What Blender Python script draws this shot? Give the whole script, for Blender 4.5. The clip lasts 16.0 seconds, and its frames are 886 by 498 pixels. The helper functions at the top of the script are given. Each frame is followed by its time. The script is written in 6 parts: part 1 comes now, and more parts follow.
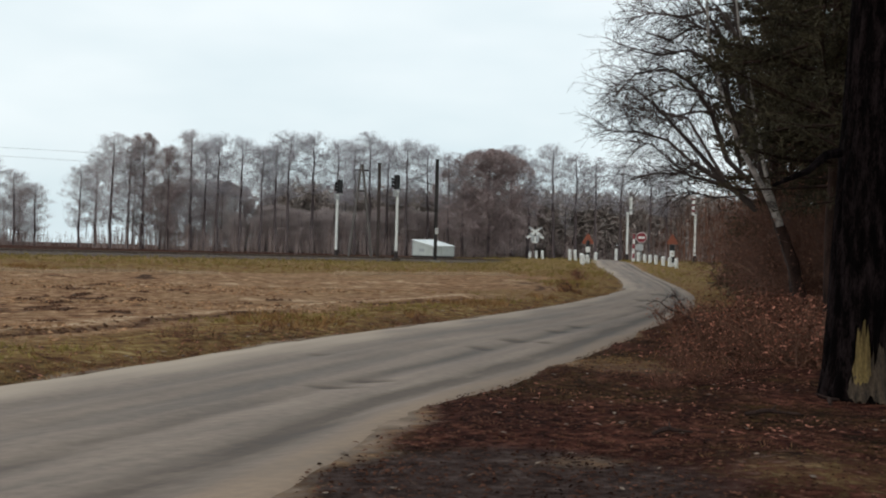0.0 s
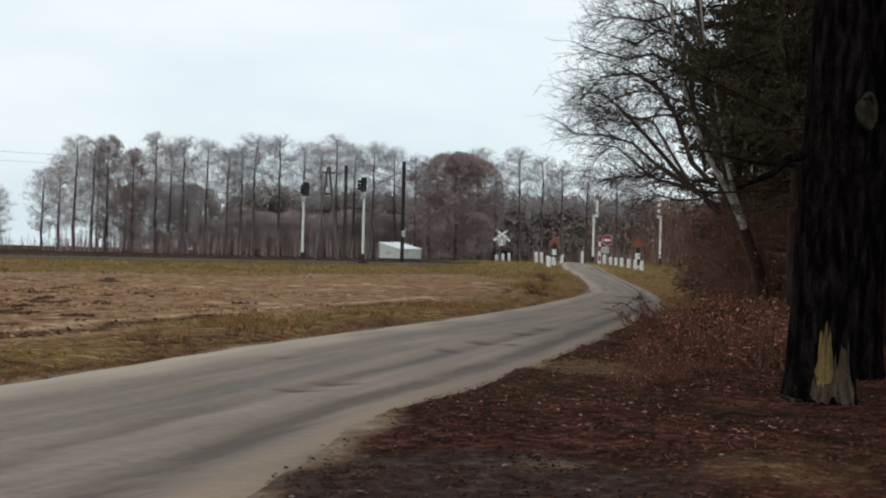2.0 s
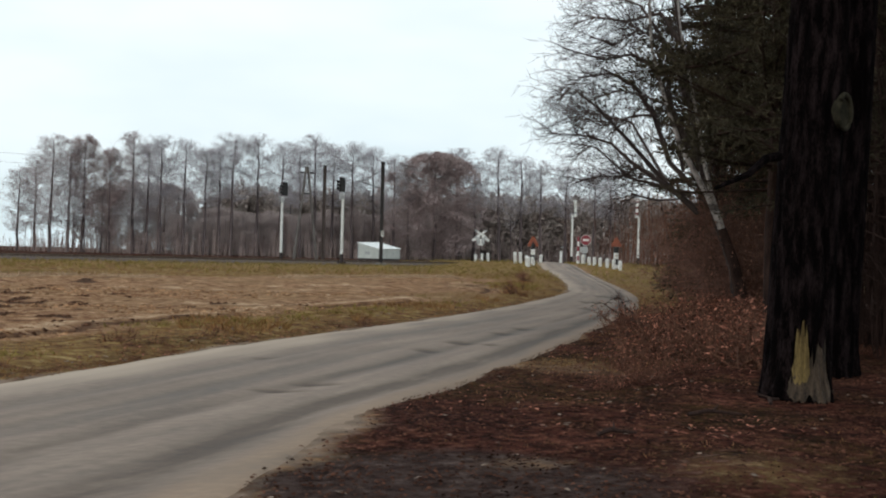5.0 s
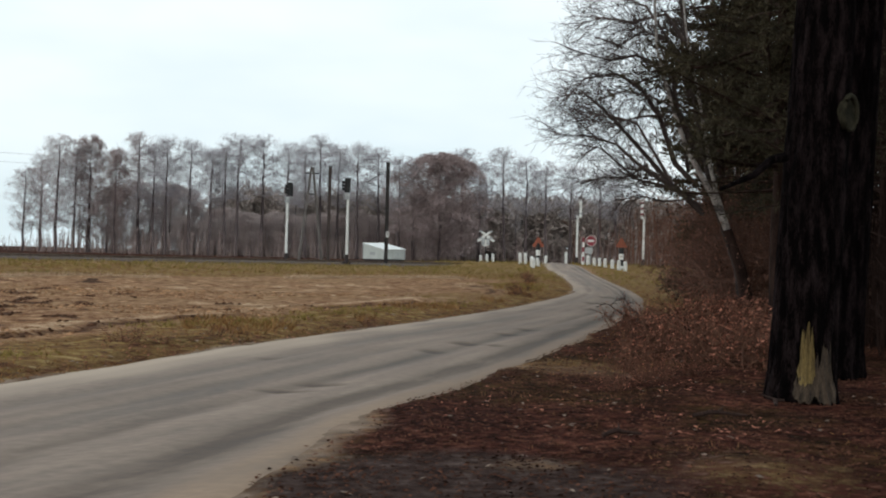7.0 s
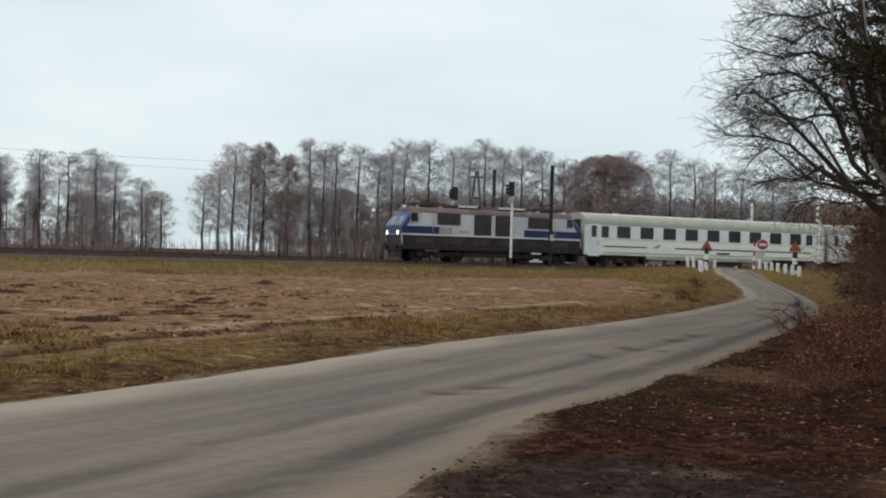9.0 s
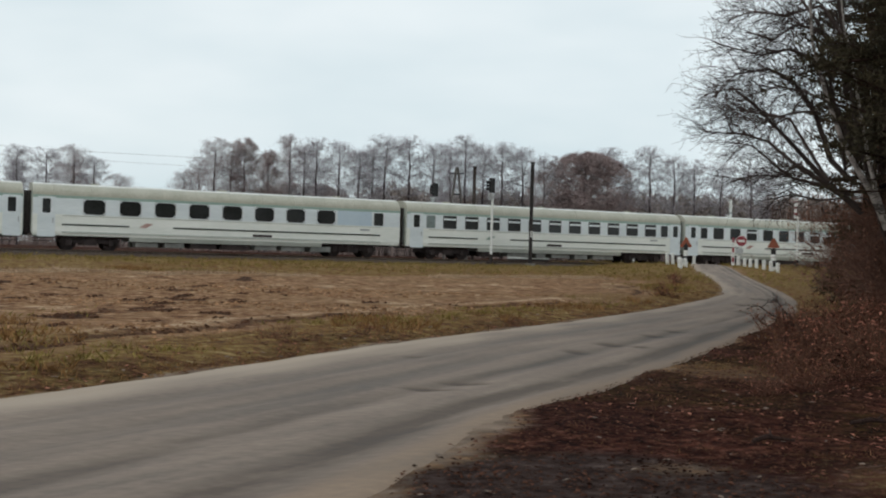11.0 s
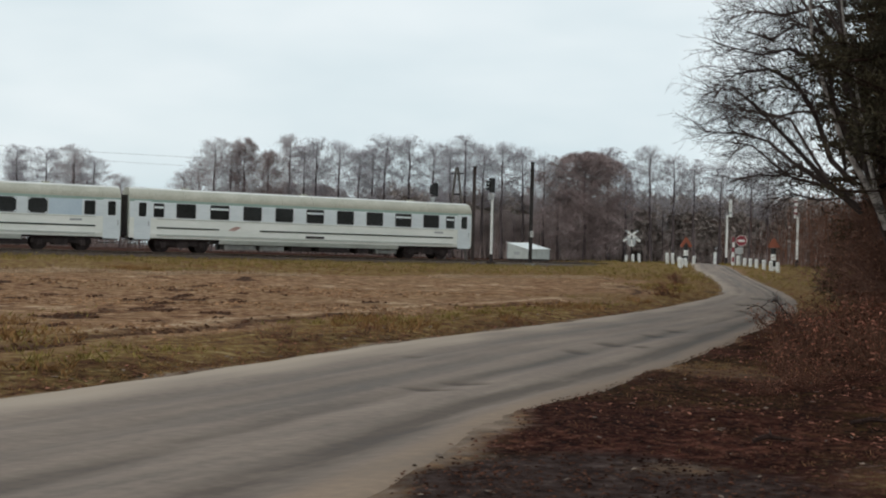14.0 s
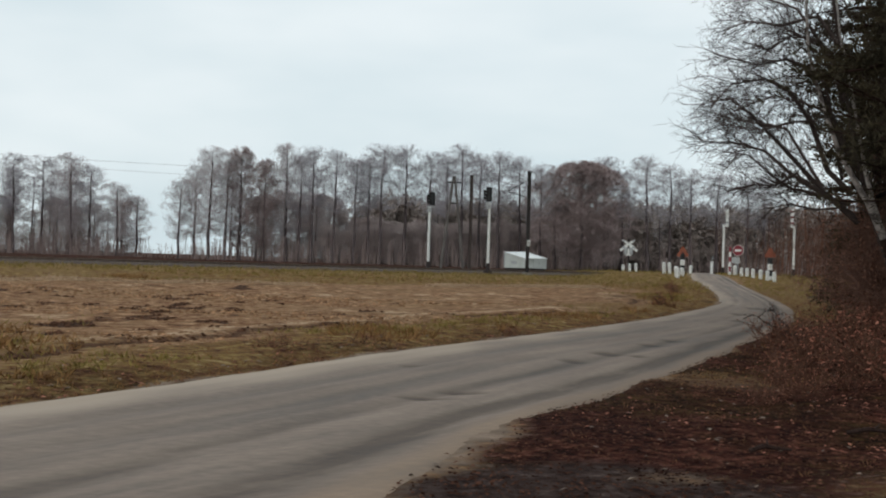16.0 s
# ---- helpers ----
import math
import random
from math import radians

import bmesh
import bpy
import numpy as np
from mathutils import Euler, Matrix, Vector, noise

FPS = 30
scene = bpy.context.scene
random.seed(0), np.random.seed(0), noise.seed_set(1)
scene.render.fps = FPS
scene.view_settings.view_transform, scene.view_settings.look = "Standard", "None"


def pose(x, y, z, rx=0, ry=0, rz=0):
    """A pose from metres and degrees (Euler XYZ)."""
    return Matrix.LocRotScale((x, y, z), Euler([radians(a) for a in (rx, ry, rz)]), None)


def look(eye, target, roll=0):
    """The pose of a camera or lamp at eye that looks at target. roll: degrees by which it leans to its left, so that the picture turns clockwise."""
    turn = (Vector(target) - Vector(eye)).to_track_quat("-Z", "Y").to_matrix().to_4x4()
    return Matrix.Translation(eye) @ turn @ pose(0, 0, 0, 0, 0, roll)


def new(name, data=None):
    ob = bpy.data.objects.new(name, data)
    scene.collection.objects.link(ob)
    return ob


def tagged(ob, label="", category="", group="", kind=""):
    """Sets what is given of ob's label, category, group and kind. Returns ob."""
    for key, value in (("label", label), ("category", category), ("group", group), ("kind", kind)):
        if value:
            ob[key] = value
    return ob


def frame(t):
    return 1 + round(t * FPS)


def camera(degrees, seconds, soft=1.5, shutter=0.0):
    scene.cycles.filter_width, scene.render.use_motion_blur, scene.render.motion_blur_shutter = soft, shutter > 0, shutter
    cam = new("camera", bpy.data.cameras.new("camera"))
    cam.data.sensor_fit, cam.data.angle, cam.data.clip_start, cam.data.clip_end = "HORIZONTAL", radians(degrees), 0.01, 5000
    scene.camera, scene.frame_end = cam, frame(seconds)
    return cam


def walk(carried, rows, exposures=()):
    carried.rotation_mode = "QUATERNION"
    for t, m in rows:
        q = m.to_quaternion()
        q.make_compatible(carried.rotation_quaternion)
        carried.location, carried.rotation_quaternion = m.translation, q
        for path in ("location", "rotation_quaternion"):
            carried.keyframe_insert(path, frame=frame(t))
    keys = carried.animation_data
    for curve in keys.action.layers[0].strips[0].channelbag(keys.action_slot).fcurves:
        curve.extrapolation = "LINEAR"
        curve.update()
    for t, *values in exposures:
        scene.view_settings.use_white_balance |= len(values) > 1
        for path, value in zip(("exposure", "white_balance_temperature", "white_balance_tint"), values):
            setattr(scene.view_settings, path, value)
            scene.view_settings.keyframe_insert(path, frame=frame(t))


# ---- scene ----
# The lens and the path: a hand-held camera that stands by the road and pans.
cam = camera(44.46, 16.0, soft=2.0)
EYE = 1.6
ROWS = [
    (0.0, -5.018, 0.152, 1.464), (0.5, -5.019, 0.153, 1.468), (1.0, -5.017, 0.147, 1.462), (1.5, -5.219, 0.285, 1.444),
    (2.0, -6.767, 0.337, 1.423), (2.5, -8.406, 0.381, 1.350), (3.0, -8.158, 0.360, 1.340), (3.5, -8.134, 0.366, 1.362),
    (4.0, -8.103, 0.368, 1.359), (6.5, -7.575, 0.362, 1.362), (7.0, -7.613, 0.391, 1.428), (7.5, -7.246, 0.405, 1.430),
    (8.0, -6.640, 0.414, 1.390), (8.5, -2.249, 0.401, 1.451), (9.0, 1.042, 0.348, 1.598), (9.2, 0.278, 0.185, 1.620),
    (9.7, 0.0, 0.185, 1.600), (11.5, 0.0, 0.185, 1.593), (12.0, 0.0, 0.185, 1.593), (12.5, 0.0, 0.180, 1.570), (13.0, 0.0, 0.180, 1.574),
    (13.5, 0.0, 0.180, 1.574), (14.0, 0.0, 0.180, 1.574), (14.5, 0.0, 0.180, 1.574), (15.2, 0.0, 0.180, 1.574),
    (15.5, -0.039, 0.638, 1.390), (16.0, -0.149, 0.662, 1.682),
]
walk(cam, [(t, pose(0, 0, EYE, 90 + pitch, 0, yaw) @ pose(0, 0, 0, 0, 0, roll)) for t, yaw, pitch, roll in ROWS],
     exposures=[(0.0, 0.10), (1.4, 0.08), (2.1, 0.10), (2.8, 0.22), (7.8, 0.21), (8.3, 0.24), (8.6, 0.17), (9.2, -0.04), (16.0, -0.04)])

# ---- overcast daylight ----
SUN_UP, SUN_WAY = 32, 215
world = bpy.data.worlds.new("sky")
scene.world = world
world.use_nodes = True
wn, wl = world.node_tree.nodes, world.node_tree.links
wn.clear()
sky = wn.new("ShaderNodeTexSky")
sky.sky_type, sky.sun_disc = "NISHITA", False
sky.sun_elevation, sky.sun_rotation = radians(SUN_UP), radians(SUN_WAY)
sky.air_density, sky.dust_density = 1.0, 2.0
wcoord, wmap = wn.new("ShaderNodeTexCoord"), wn.new("ShaderNodeMapping")
wmap.inputs["Scale"].default_value = (1.3, 1.3, 4.0)
cloud = wn.new("ShaderNodeTexNoise")
cloud.inputs["Scale"].default_value, cloud.inputs["Detail"].default_value, cloud.inputs["Roughness"].default_value = 1.7, 4.0, 0.5
cramp = wn.new("ShaderNodeValToRGB")
cramp.color_ramp.elements[0].position, cramp.color_ramp.elements[0].color = 0.32, (0.66, 0.785, 0.835, 1)
cramp.color_ramp.elements[1].position, cramp.color_ramp.elements[1].color = 0.66, (0.885, 0.96, 0.985, 1)
skygain, cmix, wbg, wout = wn.new("ShaderNodeVectorMath"), wn.new("ShaderNodeMix"), wn.new("ShaderNodeBackground"), wn.new("ShaderNodeOutputWorld")
skygain.operation = "SCALE"
skygain.inputs["Scale"].default_value = 0.10
cmix.data_type = "RGBA"
cmix.inputs["Factor"].default_value = 0.93
wl.new(wcoord.outputs["Generated"], wmap.inputs["Vector"])
wl.new(wmap.outputs["Vector"], cloud.inputs["Vector"])
wl.new(cloud.outputs["Fac"], cramp.inputs["Fac"])
wl.new(sky.outputs["Color"], skygain.inputs[0])
wl.new(skygain.outputs["Vector"], cmix.inputs["A"])
wl.new(cramp.outputs["Color"], cmix.inputs["B"])
wl.new(cmix.outputs["Result"], wbg.inputs["Color"])
wbg.inputs["Strength"].default_value = 1.0
wl.new(wbg.outputs["Background"], wout.inputs["Surface"])
sun_data = bpy.data.lights.new("sun", "SUN")
sun_data.energy, sun_data.angle, sun_data.color = 0.5, radians(25), (1.0, 0.96, 0.9)
sun = new("sun", sun_data)
sun.matrix_world = look((0, 0, 60), (60 * math.sin(radians(SUN_WAY)) * -1, 60 * math.cos(radians(SUN_WAY)) * -1, 60 - 60 * math.tan(radians(SUN_UP))))


# ---- materials ----
def surface(name, dark, light, scale=4.0, rough=0.85, bump=0.3, fine=8.0, metal=0.0, island=0.0, spread=(0.35, 0.65), coat=0.0, stretch=(1, 1, 1), spec=0.3, reach=0.02):
    """Two-scale mottled surface: a broad noise between two colours, a fine grain, and relief."""
    m = bpy.data.materials.new(name)
    m.use_nodes = True
    n, l = m.node_tree.nodes, m.node_tree.links
    b = n["Principled BSDF"]
    b.inputs["Roughness"].default_value, b.inputs["Metallic"].default_value = rough, metal
    b.inputs["Specular IOR Level"].default_value = spec
    b.inputs["Coat Weight"].default_value = coat
    co, mp = n.new("ShaderNodeTexCoord"), n.new("ShaderNodeMapping")
    mp.inputs["Scale"].default_value = stretch
    l.new(co.outputs["Object"], mp.inputs["Vector"])
    a, f = n.new("ShaderNodeTexNoise"), n.new("ShaderNodeTexNoise")
    a.inputs["Scale"].default_value, a.inputs["Detail"].default_value = scale, 5
    f.inputs["Scale"].default_value, f.inputs["Detail"].default_value = scale * fine, 3
    l.new(mp.outputs["Vector"], a.inputs["Vector"])
    l.new(mp.outputs["Vector"], f.inputs["Vector"])
    mixed = n.new("ShaderNodeMath")
    mixed.operation = "MULTIPLY_ADD"
    mixed.inputs[1].default_value = 0.35
    l.new(f.outputs["Fac"], mixed.inputs[0])
    less = n.new("ShaderNodeMath")
    less.operation = "MULTIPLY"
    less.inputs[1].default_value = 0.65
    l.new(a.outputs["Fac"], less.inputs[0])
    l.new(less.outputs[0], mixed.inputs[2])
    r = n.new("ShaderNodeValToRGB")
    r.color_ramp.elements[0].position, r.color_ramp.elements[0].color = spread[0], (*dark, 1)
    r.color_ramp.elements[1].position, r.color_ramp.elements[1].color = spread[1], (*light, 1)
    l.new(mixed.outputs[0], r.inputs["Fac"])
    colour = r.outputs["Color"]
    if island:
        g, hs = n.new("ShaderNodeNewGeometry"), n.new("ShaderNodeHueSaturation")
        mr = n.new("ShaderNodeMapRange")
        mr.inputs["To Min"].default_value, mr.inputs["To Max"].default_value = 1 - island, 1 + island
        l.new(g.outputs["Random Per Island"], mr.inputs["Value"])
        l.new(mr.outputs["Result"], hs.inputs["Value"])
        l.new(colour, hs.inputs["Color"])
        colour = hs.outputs["Color"]
    l.new(colour, b.inputs["Base Color"])
    if bump:
        bp = n.new("ShaderNodeBump")
        bp.inputs["Strength"].default_value, bp.inputs["Distance"].default_value = bump, reach
        l.new(mixed.outputs[0], bp.inputs["Height"])
        l.new(bp.outputs["Normal"], b.inputs["Normal"])
    return m


def glow(name, colour, strength):
    m = bpy.data.materials.new(name)
    m.use_nodes = True
    b = m.node_tree.nodes["Principled BSDF"]
    b.inputs["Base Color"].default_value = (*colour, 1)
    b.inputs["Emission Color"].default_value = (*colour, 1)
    b.inputs["Emission Strength"].default_value = strength
    return m


BARK_ALDER = surface("alder_bark", (0.054, 0.041, 0.041), (0.145, 0.109, 0.109), 3, 0.95, 0.4)
# Far alder crowns: the distance's blue-grey haze is mixed into the twig colour.
TWIG_GREY_HAZE = surface("hazy_grey_twigs", (0.30, 0.276, 0.292), (0.47, 0.434, 0.458), 0.6, 0.95, 0, island=0.3)
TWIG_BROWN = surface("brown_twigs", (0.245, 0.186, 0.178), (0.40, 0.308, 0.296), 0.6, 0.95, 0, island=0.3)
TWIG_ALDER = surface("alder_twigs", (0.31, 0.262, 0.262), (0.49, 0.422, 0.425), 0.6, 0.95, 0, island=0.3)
# Understorey twigs, paled to lift the deep shade inside the stand.
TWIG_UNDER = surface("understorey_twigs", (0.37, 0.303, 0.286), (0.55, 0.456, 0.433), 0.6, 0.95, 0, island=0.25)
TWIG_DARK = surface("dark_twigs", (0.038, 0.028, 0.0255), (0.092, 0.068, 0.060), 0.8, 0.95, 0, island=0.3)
BARK_BIRCH = surface("birch_bark", (0.0585, 0.0478, 0.0422), (0.3803, 0.3375, 0.3094), 1.6, 0.8, 0.4, spread=(0.38, 0.56), stretch=(1, 1, 3))
# Bark kept near black, with the canopy's shade included in its colour.
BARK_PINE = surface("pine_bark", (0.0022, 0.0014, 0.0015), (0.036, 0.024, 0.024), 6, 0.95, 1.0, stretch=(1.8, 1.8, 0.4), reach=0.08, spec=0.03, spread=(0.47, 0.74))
KNOT = surface("old_cut_face", (0.012, 0.0105, 0.007), (0.045, 0.04, 0.026), 9, 0.95, 0.6, spec=0.08)
NEEDLES = surface("pine_needles", (0.026, 0.0232, 0.0145), (0.085, 0.069, 0.041), 1.5, 0.8, 0, island=0.5, spec=0.1)
PINE_STEM = surface("pine_stem_bark", (0.0151, 0.0088, 0.0073), (0.0548, 0.032, 0.0257), 4, 0.95, 0.6, stretch=(1.5, 1.5, 0.5), spec=0.1)
# Far needles, lightened in colour to offset the shade within their crowns.
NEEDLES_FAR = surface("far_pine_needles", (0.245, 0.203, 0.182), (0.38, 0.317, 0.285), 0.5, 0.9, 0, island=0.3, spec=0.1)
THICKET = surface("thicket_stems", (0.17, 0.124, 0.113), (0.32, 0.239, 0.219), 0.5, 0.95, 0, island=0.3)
DEAD_GRASS = surface("dead_grass", (0.105, 0.052, 0.026), (0.235, 0.122, 0.062), 0.7, 0.9, 0, island=0.35, spec=0.04)
DRY_LEAF = surface("dry_leaves", (0.098, 0.035, 0.024), (0.335, 0.143, 0.098), 5, 0.8, 0, island=0.85, spread=(0.38, 0.62), spec=0.04)
BEECH_LEAF = surface("beech_leaves", (0.13, 0.058, 0.039), (0.35, 0.18, 0.127), 2, 0.8, 0, island=0.6, spread=(0.35, 0.65), spec=0.04)
NEEDLES_MID = surface("young_needles", (0.0391, 0.0319, 0.0198), (0.1035, 0.0814, 0.0506), 1.5, 0.8, 0, island=0.5, spec=0.05)
# Fallen leaves, their browns lowered for the shade of the wood.
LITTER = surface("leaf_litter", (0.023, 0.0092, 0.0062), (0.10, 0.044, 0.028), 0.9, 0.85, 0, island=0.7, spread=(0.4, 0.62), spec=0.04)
PALE_LEAF = surface("pale_leaves", (0.119, 0.08, 0.0624), (0.255, 0.192, 0.1482), 3, 0.85, 0, island=0.3)
GRASS_DRY = surface("dry_grass", (0.165, 0.086, 0.034), (0.34, 0.188, 0.081), 0.7, 0.9, 0, island=0.3, spec=0.04)
GRASS_GREEN = surface("green_grass", (0.145, 0.110, 0.032), (0.29, 0.215, 0.070), 0.7, 0.9, 0, island=0.3, spec=0.04)
WOOD_GRASS = surface("wood_grass", (0.050, 0.034, 0.0115), (0.135, 0.093, 0.033), 0.7, 0.9, 0, island=0.4, spec=0.04)
STUBBLE = surface("stubble", (0.2128, 0.1023, 0.0552), (0.4032, 0.2278, 0.1338), 0.4, 0.95, 0, island=0.3, spec=0.04)
STRAW = surface("straw", (0.36, 0.25, 0.16), (0.56, 0.42, 0.29), 0.6, 0.95, 0, island=0.2, spec=0.04)
FIELD_CLOD = surface("dry_field_soil", (0.132, 0.0648, 0.0333), (0.396, 0.228, 0.1265), 1.2, 0.95, 0.3, island=0.45, spec=0.04)
CLOD = surface("soil_clods", (0.045, 0.021, 0.0125), (0.12, 0.06, 0.037), 3, 0.95, 0.4, island=0.5, spec=0.02)
SCAR = surface("bare_wood", (0.075, 0.048, 0.015), (0.20, 0.138, 0.05), 5, 0.85, 0.5, stretch=(3, 3, 0.5), spread=(0.4, 0.62))
SCAR_GREY = surface("weathered_wood", (0.0112, 0.0074, 0.0051), (0.0935, 0.064, 0.0422), 6, 0.9, 0.8, stretch=(2.5, 2.5, 0.4), spread=(0.38, 0.66))
BALLAST = surface("ballast", (0.0378, 0.0239, 0.0198), (0.105, 0.0708, 0.0576), 6, 0.95, 0.8, reach=0.05)
SLEEPER = surface("sleeper_concrete", (0.16, 0.15, 0.14), (0.28, 0.26, 0.24), 3, 0.9, 0.4)
RAIL = surface("rail_steel", (0.09, 0.06, 0.045), (0.2, 0.16, 0.13), 5, 0.5, 0.2, metal=0.6)
WHITE_PAINT = surface("white_paint", (0.62, 0.62, 0.59), (0.80, 0.80, 0.77), 3, 0.6, 0.1)
GREY_PAINT = surface("grey_paint", (0.32, 0.33, 0.33), (0.45, 0.46, 0.46), 3, 0.6, 0.1)
BLACK_PAINT = surface("black_paint", (0.012, 0.012, 0.013), (0.03, 0.03, 0.03), 3, 0.6, 0.1)
RED_PAINT = surface("red_paint", (0.204, 0.0264, 0.0396), (0.2856, 0.0528, 0.066), 3, 0.5, 0.1)
FADED_ORANGE = surface("faded_orange_paint", (0.21, 0.062, 0.036), (0.28, 0.09, 0.052), 3, 0.6, 0.1)
ORANGE_PAINT = surface("orange_paint", (0.27, 0.068, 0.035), (0.36, 0.105, 0.055), 3, 0.6, 0.1)
POLE_DARK = surface("pole_steel", (0.021, 0.018, 0.018), (0.0525, 0.045, 0.042), 3, 0.8, 0.2)
CONCRETE_POLE = surface("pole_concrete", (0.085, 0.074, 0.068), (0.17, 0.15, 0.14), 2, 0.9, 0.2)
POLE_RUST = surface("rusty_pole_steel", (0.045, 0.034, 0.03), (0.085, 0.062, 0.055), 3, 0.85, 0.2)
HUT_WALL = surface("hut_panel", (0.44, 0.46, 0.43), (0.56, 0.58, 0.55), 1.5, 0.7, 0.1)
HUT_ROOF = surface("hut_sheet_roof", (0.62, 0.63, 0.61), (0.74, 0.75, 0.73), 1.5, 0.5, 0.1)
LOCO_DARK = surface("loco_lower_grey", (0.0228, 0.0177, 0.0208), (0.0423, 0.0327, 0.0382), 1.5, 0.7, 0.1)
TWIG_RED = surface("reddish_twigs", (0.125, 0.066, 0.05), (0.235, 0.13, 0.098), 0.8, 0.95, 0, island=0.3)
TWIG_OLIVE = surface("olive_brown_twigs", (0.145, 0.098, 0.068), (0.26, 0.178, 0.128), 0.8, 0.95, 0, island=0.3)
TWIG_BUSH = surface("bush_twigs", (0.075, 0.034, 0.021), (0.165, 0.077, 0.047), 0.8, 0.95, 0, island=0.3)
WIRE = surface("copper_wire", (0.22, 0.22, 0.22), (0.32, 0.32, 0.32), 3, 0.7, 0)
# rolling stock
COACH_WHITE = surface("coach_white", (0.7632, 0.7852, 0.728), (0.9116, 0.9152, 0.8632), 0.7, 0.45, 0.03, stretch=(0.3, 1, 1.5))
COACH_BAND = surface("coach_window_band", (0.6612, 0.7112, 0.726), (0.798, 0.8456, 0.858), 0.7, 0.45, 0.03, stretch=(0.3, 1, 1.5))
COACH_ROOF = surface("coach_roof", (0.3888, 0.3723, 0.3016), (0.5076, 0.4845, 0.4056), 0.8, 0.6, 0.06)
COACH_SKIRT = surface("coach_skirt", (0.3887, 0.4111, 0.368), (0.598, 0.6204, 0.5667), 0.8, 0.6, 0.06, stretch=(0.4, 1, 2))
STRIPE_GREEN = surface("stripe_green", (0.030, 0.042, 0.034), (0.055, 0.07, 0.055), 2, 0.5, 0)
CANT_GREEN = surface("cantrail_green", (0.24, 0.33, 0.285), (0.33, 0.42, 0.365), 2, 0.5, 0)
UNDER = surface("underframe_grime", (0.0215, 0.0165, 0.0162), (0.0585, 0.0434, 0.0413), 2, 0.85, 0.3)
GEAR = surface("grey_gear_box", (0.16, 0.16, 0.15), (0.30, 0.30, 0.28), 2, 0.8, 0.2)
LOCO_WHITE = surface("loco_light_grey", (0.50, 0.50, 0.54), (0.62, 0.62, 0.66), 0.8, 0.45, 0.03)
LOCO_BLUE = surface("loco_blue", (0.0205, 0.0306, 0.1008), (0.0352, 0.0476, 0.1386), 0.8, 0.4, 0.03)
LOCO_NOSE = surface("loco_nose_blue", (0.035, 0.055, 0.17), (0.06, 0.085, 0.24), 0.8, 0.4, 0.03)
LOCO_LOUVRE = surface("loco_louvre", (0.036, 0.0283, 0.0293), (0.0624, 0.0501, 0.0518), 2, 0.6, 0.1)
LOCO_ROOF = surface("loco_roof", (0.13, 0.095, 0.09), (0.24, 0.18, 0.17), 1.2, 0.7, 0.1)
LOCO_RUST = surface("roof_gear_red", (0.0562, 0.032, 0.0294), (0.1125, 0.065, 0.0588), 1.2, 0.7, 0.1)
LOCO_FADE = surface("dusty_band", (0.20, 0.19, 0.22), (0.42, 0.38, 0.38), 1.2, 0.6, 0.03)
LOCO_HATCH = surface("loco_lower_hatch", (0.035, 0.029, 0.030), (0.065, 0.055, 0.056), 1.5, 0.7, 0.1)
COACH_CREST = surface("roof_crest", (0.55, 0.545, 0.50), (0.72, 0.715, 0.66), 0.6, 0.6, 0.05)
BLANK_BLUE = surface("blank_panel_blue", (0.50, 0.60, 0.68), (0.58, 0.68, 0.75), 0.8, 0.5, 0.03)
EMBLEM_RED = surface("faded_emblem", (0.38, 0.22, 0.19), (0.58, 0.42, 0.37), 2, 0.6, 0)
BELLOWS = surface("gangway_rubber", (0.035, 0.03, 0.028), (0.075, 0.065, 0.06), 3, 0.9, 0.3)
HEADLIGHT = glow("headlight", (1.0, 0.97, 0.9), 4.0)


def dark_glass(name, colour):
    m = surface(name, tuple(c * 0.6 for c in colour), colour, 0.9, 0.08, 0, spec=0.35)
    return m


PANE = dark_glass("window_glass", (0.034, 0.035, 0.034))
# Screen glass, its base colour lightened for the sky it reflects.
LOCO_SCREEN = dark_glass("sky_tinted_screen", (0.22, 0.235, 0.29))
PANE_FROST = dark_glass("frosted_glass", (0.30, 0.36, 0.35))


